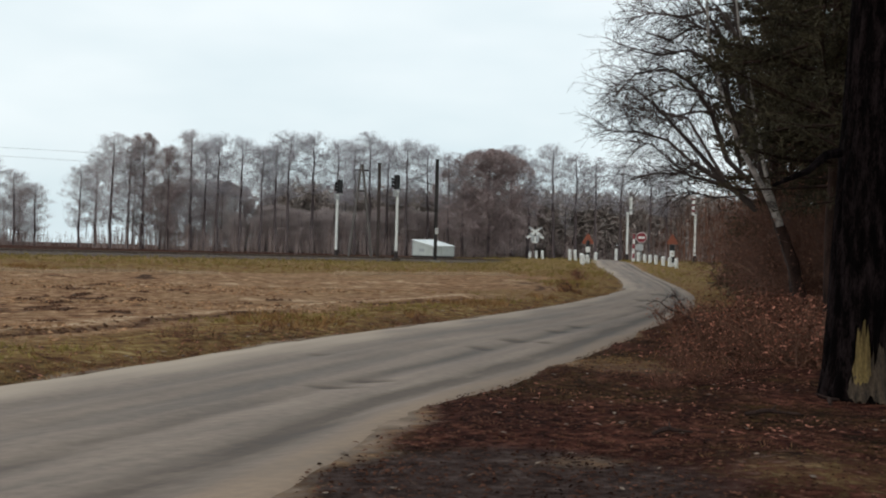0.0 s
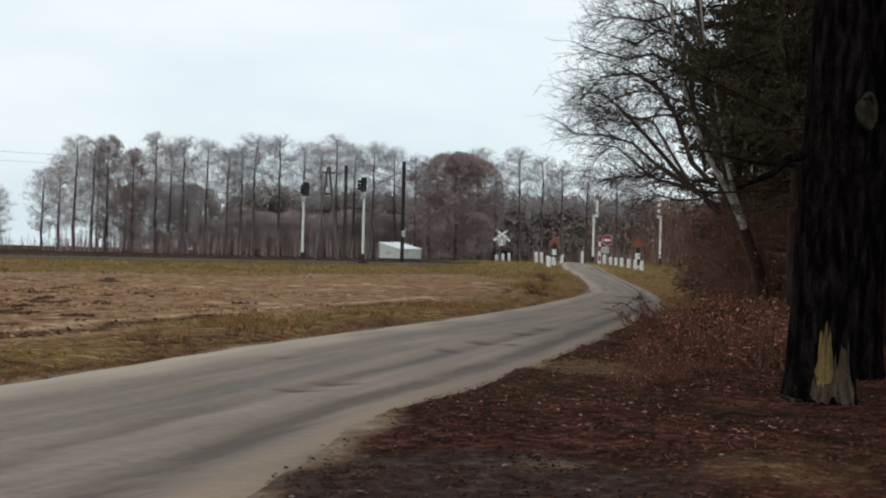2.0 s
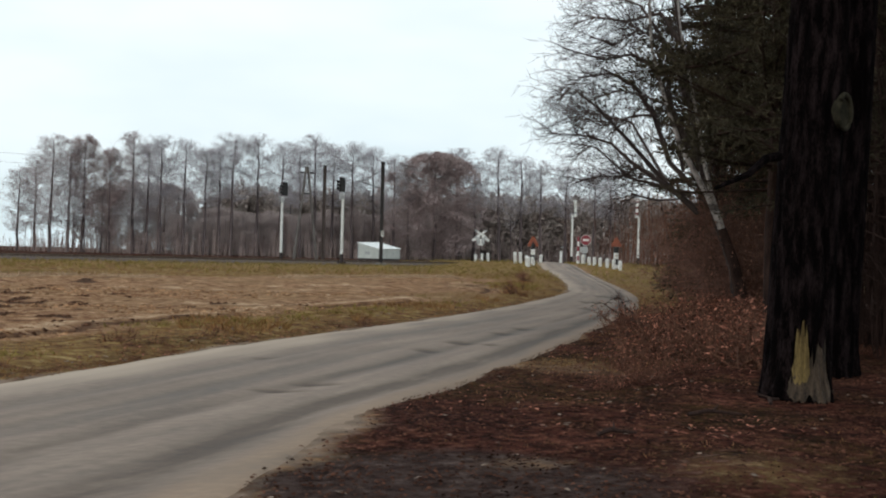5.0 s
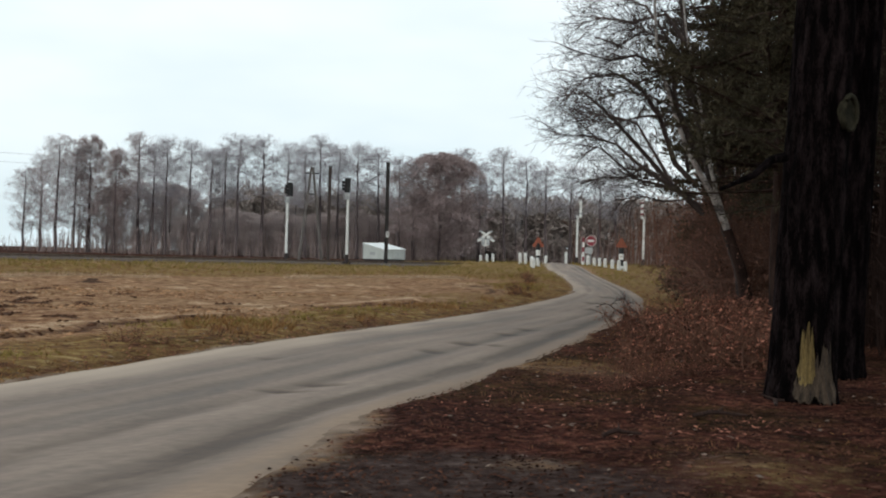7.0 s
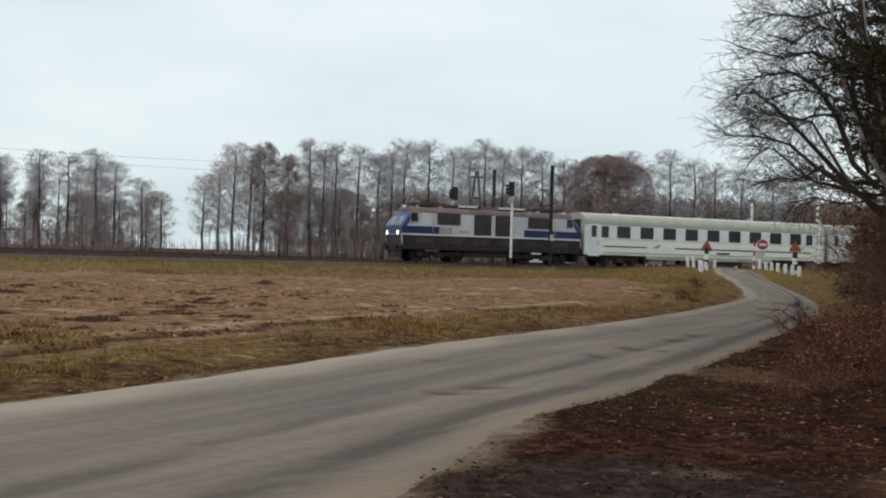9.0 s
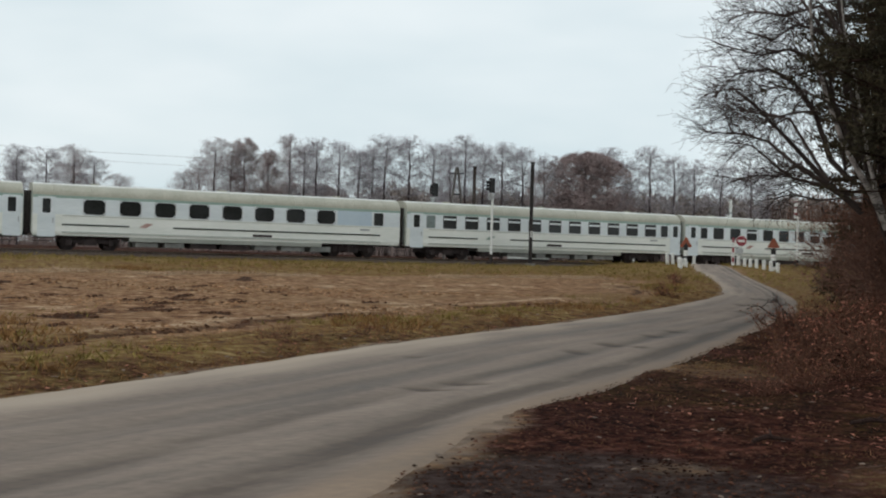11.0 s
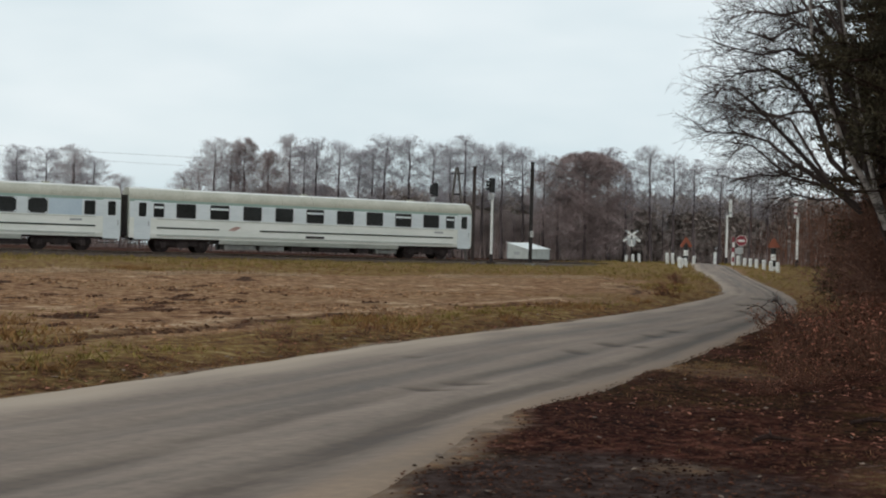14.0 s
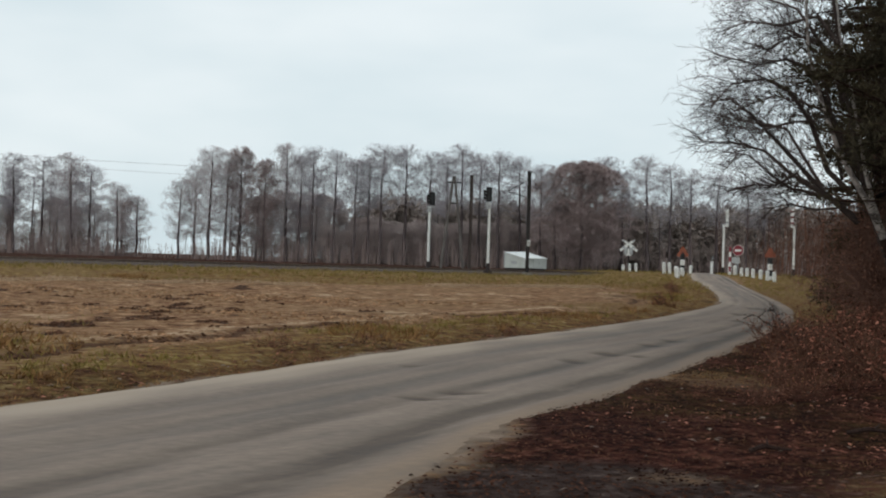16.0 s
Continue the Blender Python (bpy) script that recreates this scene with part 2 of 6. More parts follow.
# ---- mesh building ----
class Build:
    """Vertices and faces gathered into one mesh."""

    def __init__(self):
        self.v, self.f = [], []

    def add(self, verts, faces):
        k = len(self.v)
        self.v.extend(verts)
        self.f.extend([tuple(i + k for i in f) for f in faces])
        return self

    def box(self, cx, cy, cz, sx, sy, sz, bevel=0.0, turn=0.0):
        """A box centred at (cx, cy, cz), its upright edges chamfered by bevel."""
        hx, hy, hz = sx / 2, sy / 2, sz / 2
        if bevel:
            b = bevel
            ring = [(hx - b, -hy), (hx, -hy + b), (hx, hy - b), (hx - b, hy), (-hx + b, hy), (-hx, hy - b), (-hx, -hy + b), (-hx + b, -hy)]
        else:
            ring = [(hx, -hy), (hx, hy), (-hx, hy), (-hx, -hy)]
        c, s = math.cos(turn), math.sin(turn)
        ring = [(x * c - y * s, x * s + y * c) for x, y in ring]
        n = len(ring)
        vs = [(cx + x, cy + y, cz - hz) for x, y in ring] + [(cx + x, cy + y, cz + hz) for x, y in ring]
        fs = [(i, (i + 1) % n, n + (i + 1) % n, n + i) for i in range(n)]
        return self.add(vs, fs + [tuple(range(n - 1, -1, -1)), tuple(range(n, 2 * n))])

    def prism(self, profile, axis, a, b):
        """A closed outline drawn out from a to b along an axis ('x': outline in y, z; 'y': in x, z; 'z': in x, y)."""
        put = {"x": lambda p, t: (t, p[0], p[1]), "y": lambda p, t: (p[0], t, p[1]), "z": lambda p, t: (p[0], p[1], t)}[axis]
        n = len(profile)
        vs = [put(p, a) for p in profile] + [put(p, b) for p in profile]
        return self.add(vs, [(i, (i + 1) % n, n + (i + 1) % n, n + i) for i in range(n)] + [tuple(range(n - 1, -1, -1)), tuple(range(n, 2 * n))])

    def tube(self, pts, radii, n=6, caps=False):
        """A tube along points, with a radius at each."""
        k, vs, fs = len(pts), [], []
        for i, p in enumerate(pts):
            a, b = pts[max(0, i - 1)], pts[min(k - 1, i + 1)]
            d = (b[0] - a[0], b[1] - a[1], b[2] - a[2])
            ln = math.sqrt(d[0] ** 2 + d[1] ** 2 + d[2] ** 2) or 1
            d = (d[0] / ln, d[1] / ln, d[2] / ln)
            u = (d[1], -d[0], 0.0) if abs(d[2]) < 0.9 else (0.0, d[2], -d[1])
            ul = math.sqrt(u[0] ** 2 + u[1] ** 2 + u[2] ** 2)
            u = (u[0] / ul, u[1] / ul, u[2] / ul)
            w = (d[1] * u[2] - d[2] * u[1], d[2] * u[0] - d[0] * u[2], d[0] * u[1] - d[1] * u[0])
            for j in range(n):
                q = 2 * math.pi * j / n
                c, s = math.cos(q) * radii[i], math.sin(q) * radii[i]
                vs.append((p[0] + c * u[0] + s * w[0], p[1] + c * u[1] + s * w[1], p[2] + c * u[2] + s * w[2]))
        for i in range(k - 1):
            for j in range(n):
                fs.append((i * n + j, i * n + (j + 1) % n, (i + 1) * n + (j + 1) % n, (i + 1) * n + j))
        if caps:
            fs += [tuple(range(n - 1, -1, -1)), tuple(range((k - 1) * n, k * n))]
        return self.add(vs, fs)

    def rod(self, a, b, r, n=8):
        return self.tube([a, b], [r, r], n, True)

    def blade(self, p, d, length, width, rng):
        """A small leaf or needle tuft: a folded four-sided sliver with its own thickness."""
        s = np.cross(d, rng.normal(size=3))
        s = s / (np.linalg.norm(s) + 1e-9) * width / 2
        k = np.cross(d, s)
        k = k / (np.linalg.norm(k) + 1e-9) * width * 0.22
        m = p + d * length * 0.5
        e = p + d * length
        return self.add([tuple(p), tuple(m + s), tuple(e), tuple(m - s), tuple(m + k)], [(0, 1, 4), (1, 2, 4), (2, 3, 4), (3, 0, 4)])

    def mesh(self, name, smooth=False):
        me = bpy.data.meshes.new(name)
        me.from_pydata(self.v, [], self.f)
        if smooth:
            me.shade_smooth()
        me.update()
        return me


def part(name, build, material, parent=None, label="", smooth=False, at=None):
    """One mesh object under a thing or a part, or at top level."""
    me = build.mesh(name, smooth) if isinstance(build, Build) else build
    if material and not me.materials:
        me.materials.append(material)
    ob = new(name, me)
    if parent:
        ob.parent = parent
    if at is not None:
        ob.matrix_basis = at
    return tagged(ob, label)


def thing(name, at, label, category, group="", kind=""):
    ob = new(name)
    ob.empty_display_size = 0.2
    ob.matrix_basis = at
    return tagged(ob, label, category, group, kind)


# ---- the lie of the land ----
# the railway runs along RAIL_U through RAIL_O; s is metres along it, w metres across, away from the camera
RAIL_O, RAIL_U, RAIL_N = np.array([-22.78, 66.71]), np.array([0.8926, 0.4509]), np.array([-0.4509, 0.8926])
RAIL_TURN = math.degrees(math.atan2(0.4509, 0.8926))
RAIL_TOP, CROSS_S = 1.13, 49.8


def ease(t):
    t = np.clip(t, 0, 1)
    return t * t * (3 - 2 * t)


def rail_frame(x, y):
    return (x - RAIL_O[0]) * RAIL_U[0] + (y - RAIL_O[1]) * RAIL_U[1], (x - RAIL_O[0]) * RAIL_N[0] + (y - RAIL_O[1]) * RAIL_N[1]


def by_rail(s, w):
    return RAIL_O + s * RAIL_U + w * RAIL_N


def height(x, y):
    """The ground's height without its fine relief."""
    s, w = rail_frame(x, y)
    z = 0.8 * ease((w + 58) / 52)
    hump = 0.42 * ease((w + 27) / 25) * ease((27 - w) / 22) * ease((16 - np.abs(s - 49.5)) / 10)
    return z + hump


def stand(x, y):
    return float(height(np.float64(x), np.float64(y)))


ROAD_LEFT = [(-16, -10), (-10, 1.8), (-6.3, 7.7), (-4.9, 9.9), (-4.0, 11.5), (-3.25, 13.15), (-2.3, 15.25), (-1.55, 17.0), (-0.7, 18.75), (0.1, 20.2), (2.44, 24.2), (4.2, 27.4), (5.4, 29.6), (6.7, 32.2), (8.0, 35.0), (9.7, 38.8), (11.0, 42.2), (12.0, 46.0), (13.3, 52.0), (15.5, 63.2), (17.4, 74.5), (20.2, 88.5), (21.9, 98), (25, 125)]
ROAD_RIGHT = [(-9, -14), (-4.2, -2), (-1.6, 4.0), (-0.6, 6.6), (-0.15, 8.0), (0.05, 9.0), (0.35, 10.0), (0.8, 11.1), (1.35, 12.1), (2.05, 13.3), (2.7, 14.8), (3.4, 16.1), (4.3, 18.1), (5.5, 20.9), (7.1, 24.5), (8.6, 27.7), (10.4, 31.9), (12.8, 39.2), (14.4, 46.2), (16.1, 55.0), (19.0, 69.0), (21.7, 85.0), (24.6, 98), (29, 125)]


def smooth_line(points, step=0.5):
    """A rounded line through points, with even steps."""
    p = np.array(points, float)
    t = np.r_[0, np.cumsum(np.linalg.norm(np.diff(p, axis=0), axis=1))]
    q = np.arange(0, t[-1], step)
    out = np.stack([np.interp(q, t, p[:, 0]), np.interp(q, t, p[:, 1])], 1)
    k = np.ones(7) / 7
    for _ in range(2):
        pad = np.vstack([np.repeat(out[:1], 3, 0), out, np.repeat(out[-1:], 3, 0)])
        out = np.stack([np.convolve(pad[:, i], k, "valid") for i in (0, 1)], 1)
    return out


LEFT_LINE, RIGHT_LINE = smooth_line(ROAD_LEFT), smooth_line(ROAD_RIGHT)


def road_side(x, y):
    """For points: how far beyond the road's field edge (negative) or wood edge (positive); zero on the road."""
    y = np.asarray(y, float)
    lx, rx = np.interp(y, LEFT_LINE[:, 1], LEFT_LINE[:, 0]), np.interp(y, RIGHT_LINE[:, 1], RIGHT_LINE[:, 0])
    return np.where(x < lx, x - lx, np.where(x > rx, x - rx, 0.0))


def verge_width(y):
    """How wide the grass verge is between the road and the ploughed field."""
    return np.interp(y, [8, 14, 19, 26, 29, 33, 37, 42, 60], [2.6, 3.3, 3.8, 4.0, 3.3, 1.9, 2.2, 3.6, 6.0])


def rough(x, y, scale, seed=0.0):
    """Smooth random relief for arrays, by a few turned sine waves."""
    r = np.random.RandomState(int(seed * 7) + 5)
    z = np.zeros_like(x)
    for k in range(7):
        a, ph, f = r.uniform(0, 6.28), r.uniform(0, 6.28), scale * r.uniform(0.6, 1.8)
        z = z + np.sin((x * np.cos(a) + y * np.sin(a)) * f + ph)
    return z / 7


# ---- ground ----
def spaced(lo, hi, fine, far, grow=1.16):
    mid = list(np.arange(lo, hi + fine / 2, fine))
    up, step = [mid[-1]], fine
    while up[-1] < far:
        step *= grow
        up.append(up[-1] + step)
    dn, step = [mid[0]], fine
    while dn[-1] > -far:
        step *= grow
        dn.append(dn[-1] - step)
    return np.array(dn[:0:-1] + mid + up[1:])


def ground_material():
    """Ploughed stubble, grass verge and leaf litter, by the share of each at a place."""
    m = bpy.data.materials.new("ground_cover")
    m.use_nodes = True
    n, l = m.node_tree.nodes, m.node_tree.links
    b = n["Principled BSDF"]
    b.inputs["Roughness"].default_value, b.inputs["Specular IOR Level"].default_value = 0.95, 0.04
    co = n.new("ShaderNodeTexCoord")
    cover = n.new("ShaderNodeVertexColor")
    cover.layer_name = "cover"
    sep = n.new("ShaderNodeSeparateColor")
    l.new(cover.outputs["Color"], sep.inputs["Color"])

    def mottled(scale, stops, detail=6, stretch=(1, 1, 1)):
        mp, t, r = n.new("ShaderNodeMapping"), n.new("ShaderNodeTexNoise"), n.new("ShaderNodeValToRGB")
        mp.inputs["Scale"].default_value = stretch
        mp.inputs["Rotation"].default_value = (0, 0, radians(-25))
        l.new(co.outputs["Object"], mp.inputs["Vector"])
        l.new(mp.outputs["Vector"], t.inputs["Vector"])
        t.inputs["Scale"].default_value, t.inputs["Detail"].default_value, t.inputs["Roughness"].default_value = scale, detail, 0.65
        while len(r.color_ramp.elements) < len(stops):
            r.color_ramp.elements.new(0.5)
        for e, (at, c) in zip(r.color_ramp.elements, stops):
            e.position, e.color = at, (*c, 1)
        l.new(t.outputs["Fac"], r.inputs["Fac"])
        return t, r

    _, field = mottled(4.0, [(0.34, (0.04, 0.018, 0.0105)), (0.42, (0.148, 0.072, 0.039)), (0.50, (0.238, 0.130, 0.069)), (0.58, (0.315, 0.183, 0.103)), (0.66, (0.53, 0.35, 0.215))], 11, (0.7, 1.3, 1))
    _, straw = mottled(3.1, [(0.36, (0.12, 0.067, 0.033)), (0.50, (0.255, 0.15, 0.081)), (0.62, (0.38, 0.25, 0.145))], 10)
    _, strawy = mottled(0.16, [(0.46, (0, 0, 0)), (0.62, (0.75, 0.75, 0.75))], 5)
    _, verge = mottled(3.4, [(0.36, (0.055, 0.024, 0.013)), (0.44, (0.15, 0.077, 0.035)), (0.51, (0.178, 0.108, 0.041)), (0.58, (0.24, 0.158, 0.06)), (0.66, (0.37, 0.26, 0.13))], 8)
    # Litter and moss stops are darkened to include shade from the trees overhead.
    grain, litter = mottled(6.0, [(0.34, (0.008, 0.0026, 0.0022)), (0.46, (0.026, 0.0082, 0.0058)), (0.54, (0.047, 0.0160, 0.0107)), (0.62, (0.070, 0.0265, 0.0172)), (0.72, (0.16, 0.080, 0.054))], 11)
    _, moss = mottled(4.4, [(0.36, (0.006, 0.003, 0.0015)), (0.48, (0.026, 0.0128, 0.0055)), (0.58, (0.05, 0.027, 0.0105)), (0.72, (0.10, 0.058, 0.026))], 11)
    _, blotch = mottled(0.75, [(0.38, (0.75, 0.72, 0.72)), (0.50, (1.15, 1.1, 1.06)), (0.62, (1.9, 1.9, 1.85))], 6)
    _, mossy = mottled(0.42, [(0.47, (0, 0, 0)), (0.60, (1, 1, 1))], 4)
    dirt_t, _ = mottled(0.25, [(0.4, (0, 0, 0)), (0.6, (1, 1, 1))], 5)

    def mix(a, b_, fac):
        x = n.new("ShaderNodeMix")
        x.data_type = "RGBA"
        l.new(fac, x.inputs["Factor"])
        l.new(a, x.inputs["A"])
        l.new(b_, x.inputs["B"])
        return x.outputs["Result"]

    def frayed(mask):
        """A cover's edge, broken up by noise."""
        g = n.new("ShaderNodeMath")
        g.operation = "MULTIPLY_ADD"
        g.inputs[1].default_value, g.inputs[2].default_value = 1.5, -0.75
        l.new(grain.outputs["Fac"], g.inputs[0])
        a = n.new("ShaderNodeMath")
        a.operation = "ADD"
        l.new(mask, a.inputs[0])
        l.new(g.outputs[0], a.inputs[1])
        r = n.new("ShaderNodeMapRange")
        r.inputs["From Min"].default_value, r.inputs["From Max"].default_value = 0.22, 0.78
        l.new(a.outputs[0], r.inputs["Value"])
        return r.outputs["Result"]

    soil = n.new("ShaderNodeVertexColor")
    soil.layer_name = "soil"
    ssep = n.new("ShaderNodeSeparateColor")
    l.new(soil.outputs["Color"], ssep.inputs["Color"])
    _, chaff = mottled(5.0, [(0.34, (0.16, 0.088, 0.05)), (0.46, (0.35, 0.218, 0.128)), (0.6, (0.54, 0.385, 0.25))], 9)
    # Turned soil, dark enough to hold the shade in the furrows too.
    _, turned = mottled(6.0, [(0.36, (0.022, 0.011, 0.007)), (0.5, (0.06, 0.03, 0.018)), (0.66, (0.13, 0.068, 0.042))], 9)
    _, trod = mottled(5.5, [(0.32, (0.016, 0.0085, 0.007)), (0.48, (0.042, 0.0255, 0.0215)), (0.6, (0.066, 0.044, 0.038)), (0.72, (0.13, 0.094, 0.082))], 11)
    tilled = mix(field.outputs["Color"], straw.outputs["Color"], strawy.outputs["Color"])
    tilled = mix(tilled, chaff.outputs["Color"], frayed(ssep.outputs["Red"]))
    c = mix(tilled, verge.outputs["Color"], frayed(sep.outputs["Green"]))
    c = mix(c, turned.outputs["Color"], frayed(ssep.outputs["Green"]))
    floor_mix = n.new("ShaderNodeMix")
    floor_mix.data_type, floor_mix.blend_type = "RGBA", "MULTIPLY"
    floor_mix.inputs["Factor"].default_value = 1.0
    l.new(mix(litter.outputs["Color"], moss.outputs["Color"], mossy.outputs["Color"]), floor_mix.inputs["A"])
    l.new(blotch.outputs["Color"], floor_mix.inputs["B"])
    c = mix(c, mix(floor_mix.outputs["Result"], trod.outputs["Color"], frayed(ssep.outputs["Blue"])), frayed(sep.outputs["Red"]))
    _, sandy = mottled(2.2, [(0.3, (0.12, 0.086, 0.064)), (0.7, (0.31, 0.226, 0.172))], 8)
    c = mix(c, sandy.outputs["Color"], frayed(sep.outputs["Blue"]))
    l.new(c, b.inputs["Base Color"])
    bp = n.new("ShaderNodeBump")
    bp.inputs["Strength"].default_value, bp.inputs["Distance"].default_value = 0.8, 0.08
    l.new(grain.outputs["Fac"], bp.inputs["Height"])
    l.new(bp.outputs["Normal"], b.inputs["Normal"])
    return m


def covers(x, y):
    """Shares of leaf litter and of grass at places."""
    side = road_side(x, y)
    s, w = rail_frame(x, y)
    wob = rough(x, y, 0.9, 3)
    litter = ease((side + np.interp(y, [9, 13], [0.36, 0.5]) + 0.5 * wob + 0.4 * rough(x, y, 2.6, 23)) / 0.85) * ease((-12 - w) / 10)
    litter = litter * (1 - 0.8 * (side > 0) * ease((y - 27) / 6))
    litter = np.maximum(litter, ease((w - 4) / 3))
    litter = np.maximum(litter, (side < 0) * 0.48 * ease((np.interp(y, [12, 20, 30], [1.7, 1.3, 0.8]) + side + 0.8 * wob) / 0.6) * (w < -15))
    left = -side
    grass = np.where(side < 0, ease((left + 0.2) / 0.4) * ease((verge_width(y) + 0.9 * wob - left) / 1.3), 0)
    grass = np.maximum(grass, (side < 0) * 0.55 * ease((rough(x * 0.6, y, 0.45, 71) + 0.05) / 0.3) * ease((11 - left) / 4) * ease(left / 2))
    grass = np.maximum(grass, ease((w + 27.4 + 0.8 * wob) / 2.0))
    grass = np.maximum(grass, ease((9.5 - np.hypot(x - 14.5, (y - 64) * 0.45) + 2 * wob) / 5)) * (side != 0)
    grass = np.maximum(grass, 0.55 * ease((3.0 - np.hypot(x - 6.5, y - 8.0)) / 2) * (side > 0))
    grass = np.maximum(grass, 0.75 * (side > 0) * ease((1.5 - np.abs(side - 1.2)) / 0.8) * ease((y - 12.5) / 3) * ease((26 - y) / 4) * ease((rough(x, y, 0.9, 87) + 0.15) / 0.3))
    grass = np.maximum(grass, 0.85 * (side > 0) * ease((y - 27) / 6))
    grass = np.maximum(grass, 0.7 * ease((2.3 - np.hypot(x - 4.1, (y - 7.4) * 1.5) + 0.6 * wob) / 1.4) * (side > 0))
    grass = np.maximum(grass, ((side > 0) * ease((w + 24) / 8)))
    olive = np.maximum(0.4 * ease((1.5 - np.hypot(x - 3.5, (y - 7.8) * 1.2) + 0.5 * wob) / 1.2), 0.45 * ease((1.4 - np.hypot(x - 4.0, (y - 15.8) * 0.6) + 0.4 * wob) / 1.0)) * (side > 0.2)
    litter, grass = litter * (1 - olive), np.maximum(grass, olive)
    return litter, grass


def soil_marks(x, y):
    """Shares of pale straw, of dark turned soil with painted furrow shade, and of trodden grey mud at places."""
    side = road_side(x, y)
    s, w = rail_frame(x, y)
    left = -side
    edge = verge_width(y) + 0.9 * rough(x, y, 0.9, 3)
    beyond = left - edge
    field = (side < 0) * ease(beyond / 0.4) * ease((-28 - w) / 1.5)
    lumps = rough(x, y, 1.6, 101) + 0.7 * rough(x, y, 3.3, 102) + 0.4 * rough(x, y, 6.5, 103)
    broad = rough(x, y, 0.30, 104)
    # Dark line on the field's step: soil with its shade painted in.
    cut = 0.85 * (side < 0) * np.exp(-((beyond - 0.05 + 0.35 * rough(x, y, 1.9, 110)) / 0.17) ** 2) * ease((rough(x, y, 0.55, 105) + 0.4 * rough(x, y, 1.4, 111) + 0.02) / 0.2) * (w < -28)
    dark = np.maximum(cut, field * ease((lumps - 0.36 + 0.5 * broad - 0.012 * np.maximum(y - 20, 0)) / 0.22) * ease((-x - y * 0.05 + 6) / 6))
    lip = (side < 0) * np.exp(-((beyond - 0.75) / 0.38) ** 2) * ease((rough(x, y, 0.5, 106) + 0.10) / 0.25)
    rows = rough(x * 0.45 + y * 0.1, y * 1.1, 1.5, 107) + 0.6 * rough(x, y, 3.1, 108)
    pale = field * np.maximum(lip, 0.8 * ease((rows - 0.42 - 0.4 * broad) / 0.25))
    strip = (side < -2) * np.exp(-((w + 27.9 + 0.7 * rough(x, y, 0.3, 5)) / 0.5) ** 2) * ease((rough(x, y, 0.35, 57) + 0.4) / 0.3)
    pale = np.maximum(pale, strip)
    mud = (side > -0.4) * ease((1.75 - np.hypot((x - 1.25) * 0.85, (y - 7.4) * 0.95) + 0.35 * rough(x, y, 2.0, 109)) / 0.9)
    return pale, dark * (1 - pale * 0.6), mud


def relief(x, y):
    side = road_side(x, y)
    s, w = rail_frame(x, y)
    on_field = ease((-side - 3) / 3) * ease((-8 - w) / 6)
    z = 0.035 * rough(x, y, 1.1, 1) + 0.02 * rough(x, y, 3.4, 2)
    z = z + on_field * (0.06 * rough(x * 0.5 + y * 0.2, y * 1.6, 1.5, 4) + 0.05 * rough(x, y, 4.0, 6))
    edge = verge_width(y) + 0.9 * rough(x, y, 0.9, 3)
    z = z + 0.08 * ease((-side - edge) / 0.3) * ease((edge + 9 + side) / 6) * (side < 0) * (w < -20) * (0.5 + 0.5 * ease((rough(x, y, 0.55, 105) + 0.2) / 0.3))
    z = z + on_field * 0.05 * np.maximum(rough(x, y, 1.6, 101) + 0.7 * rough(x, y, 3.3, 102) - 0.2, 0)
    z = z + 0.10 * ease((-side - 0.2) / 1.2) * ease((6 + side) / 3) * (w < -8)
    z = z + 0.02 * ease((side - 0.1) / 1.5) + 0.05 * ease(side / 0.8) * rough(x, y, 2.2, 8)
    return z


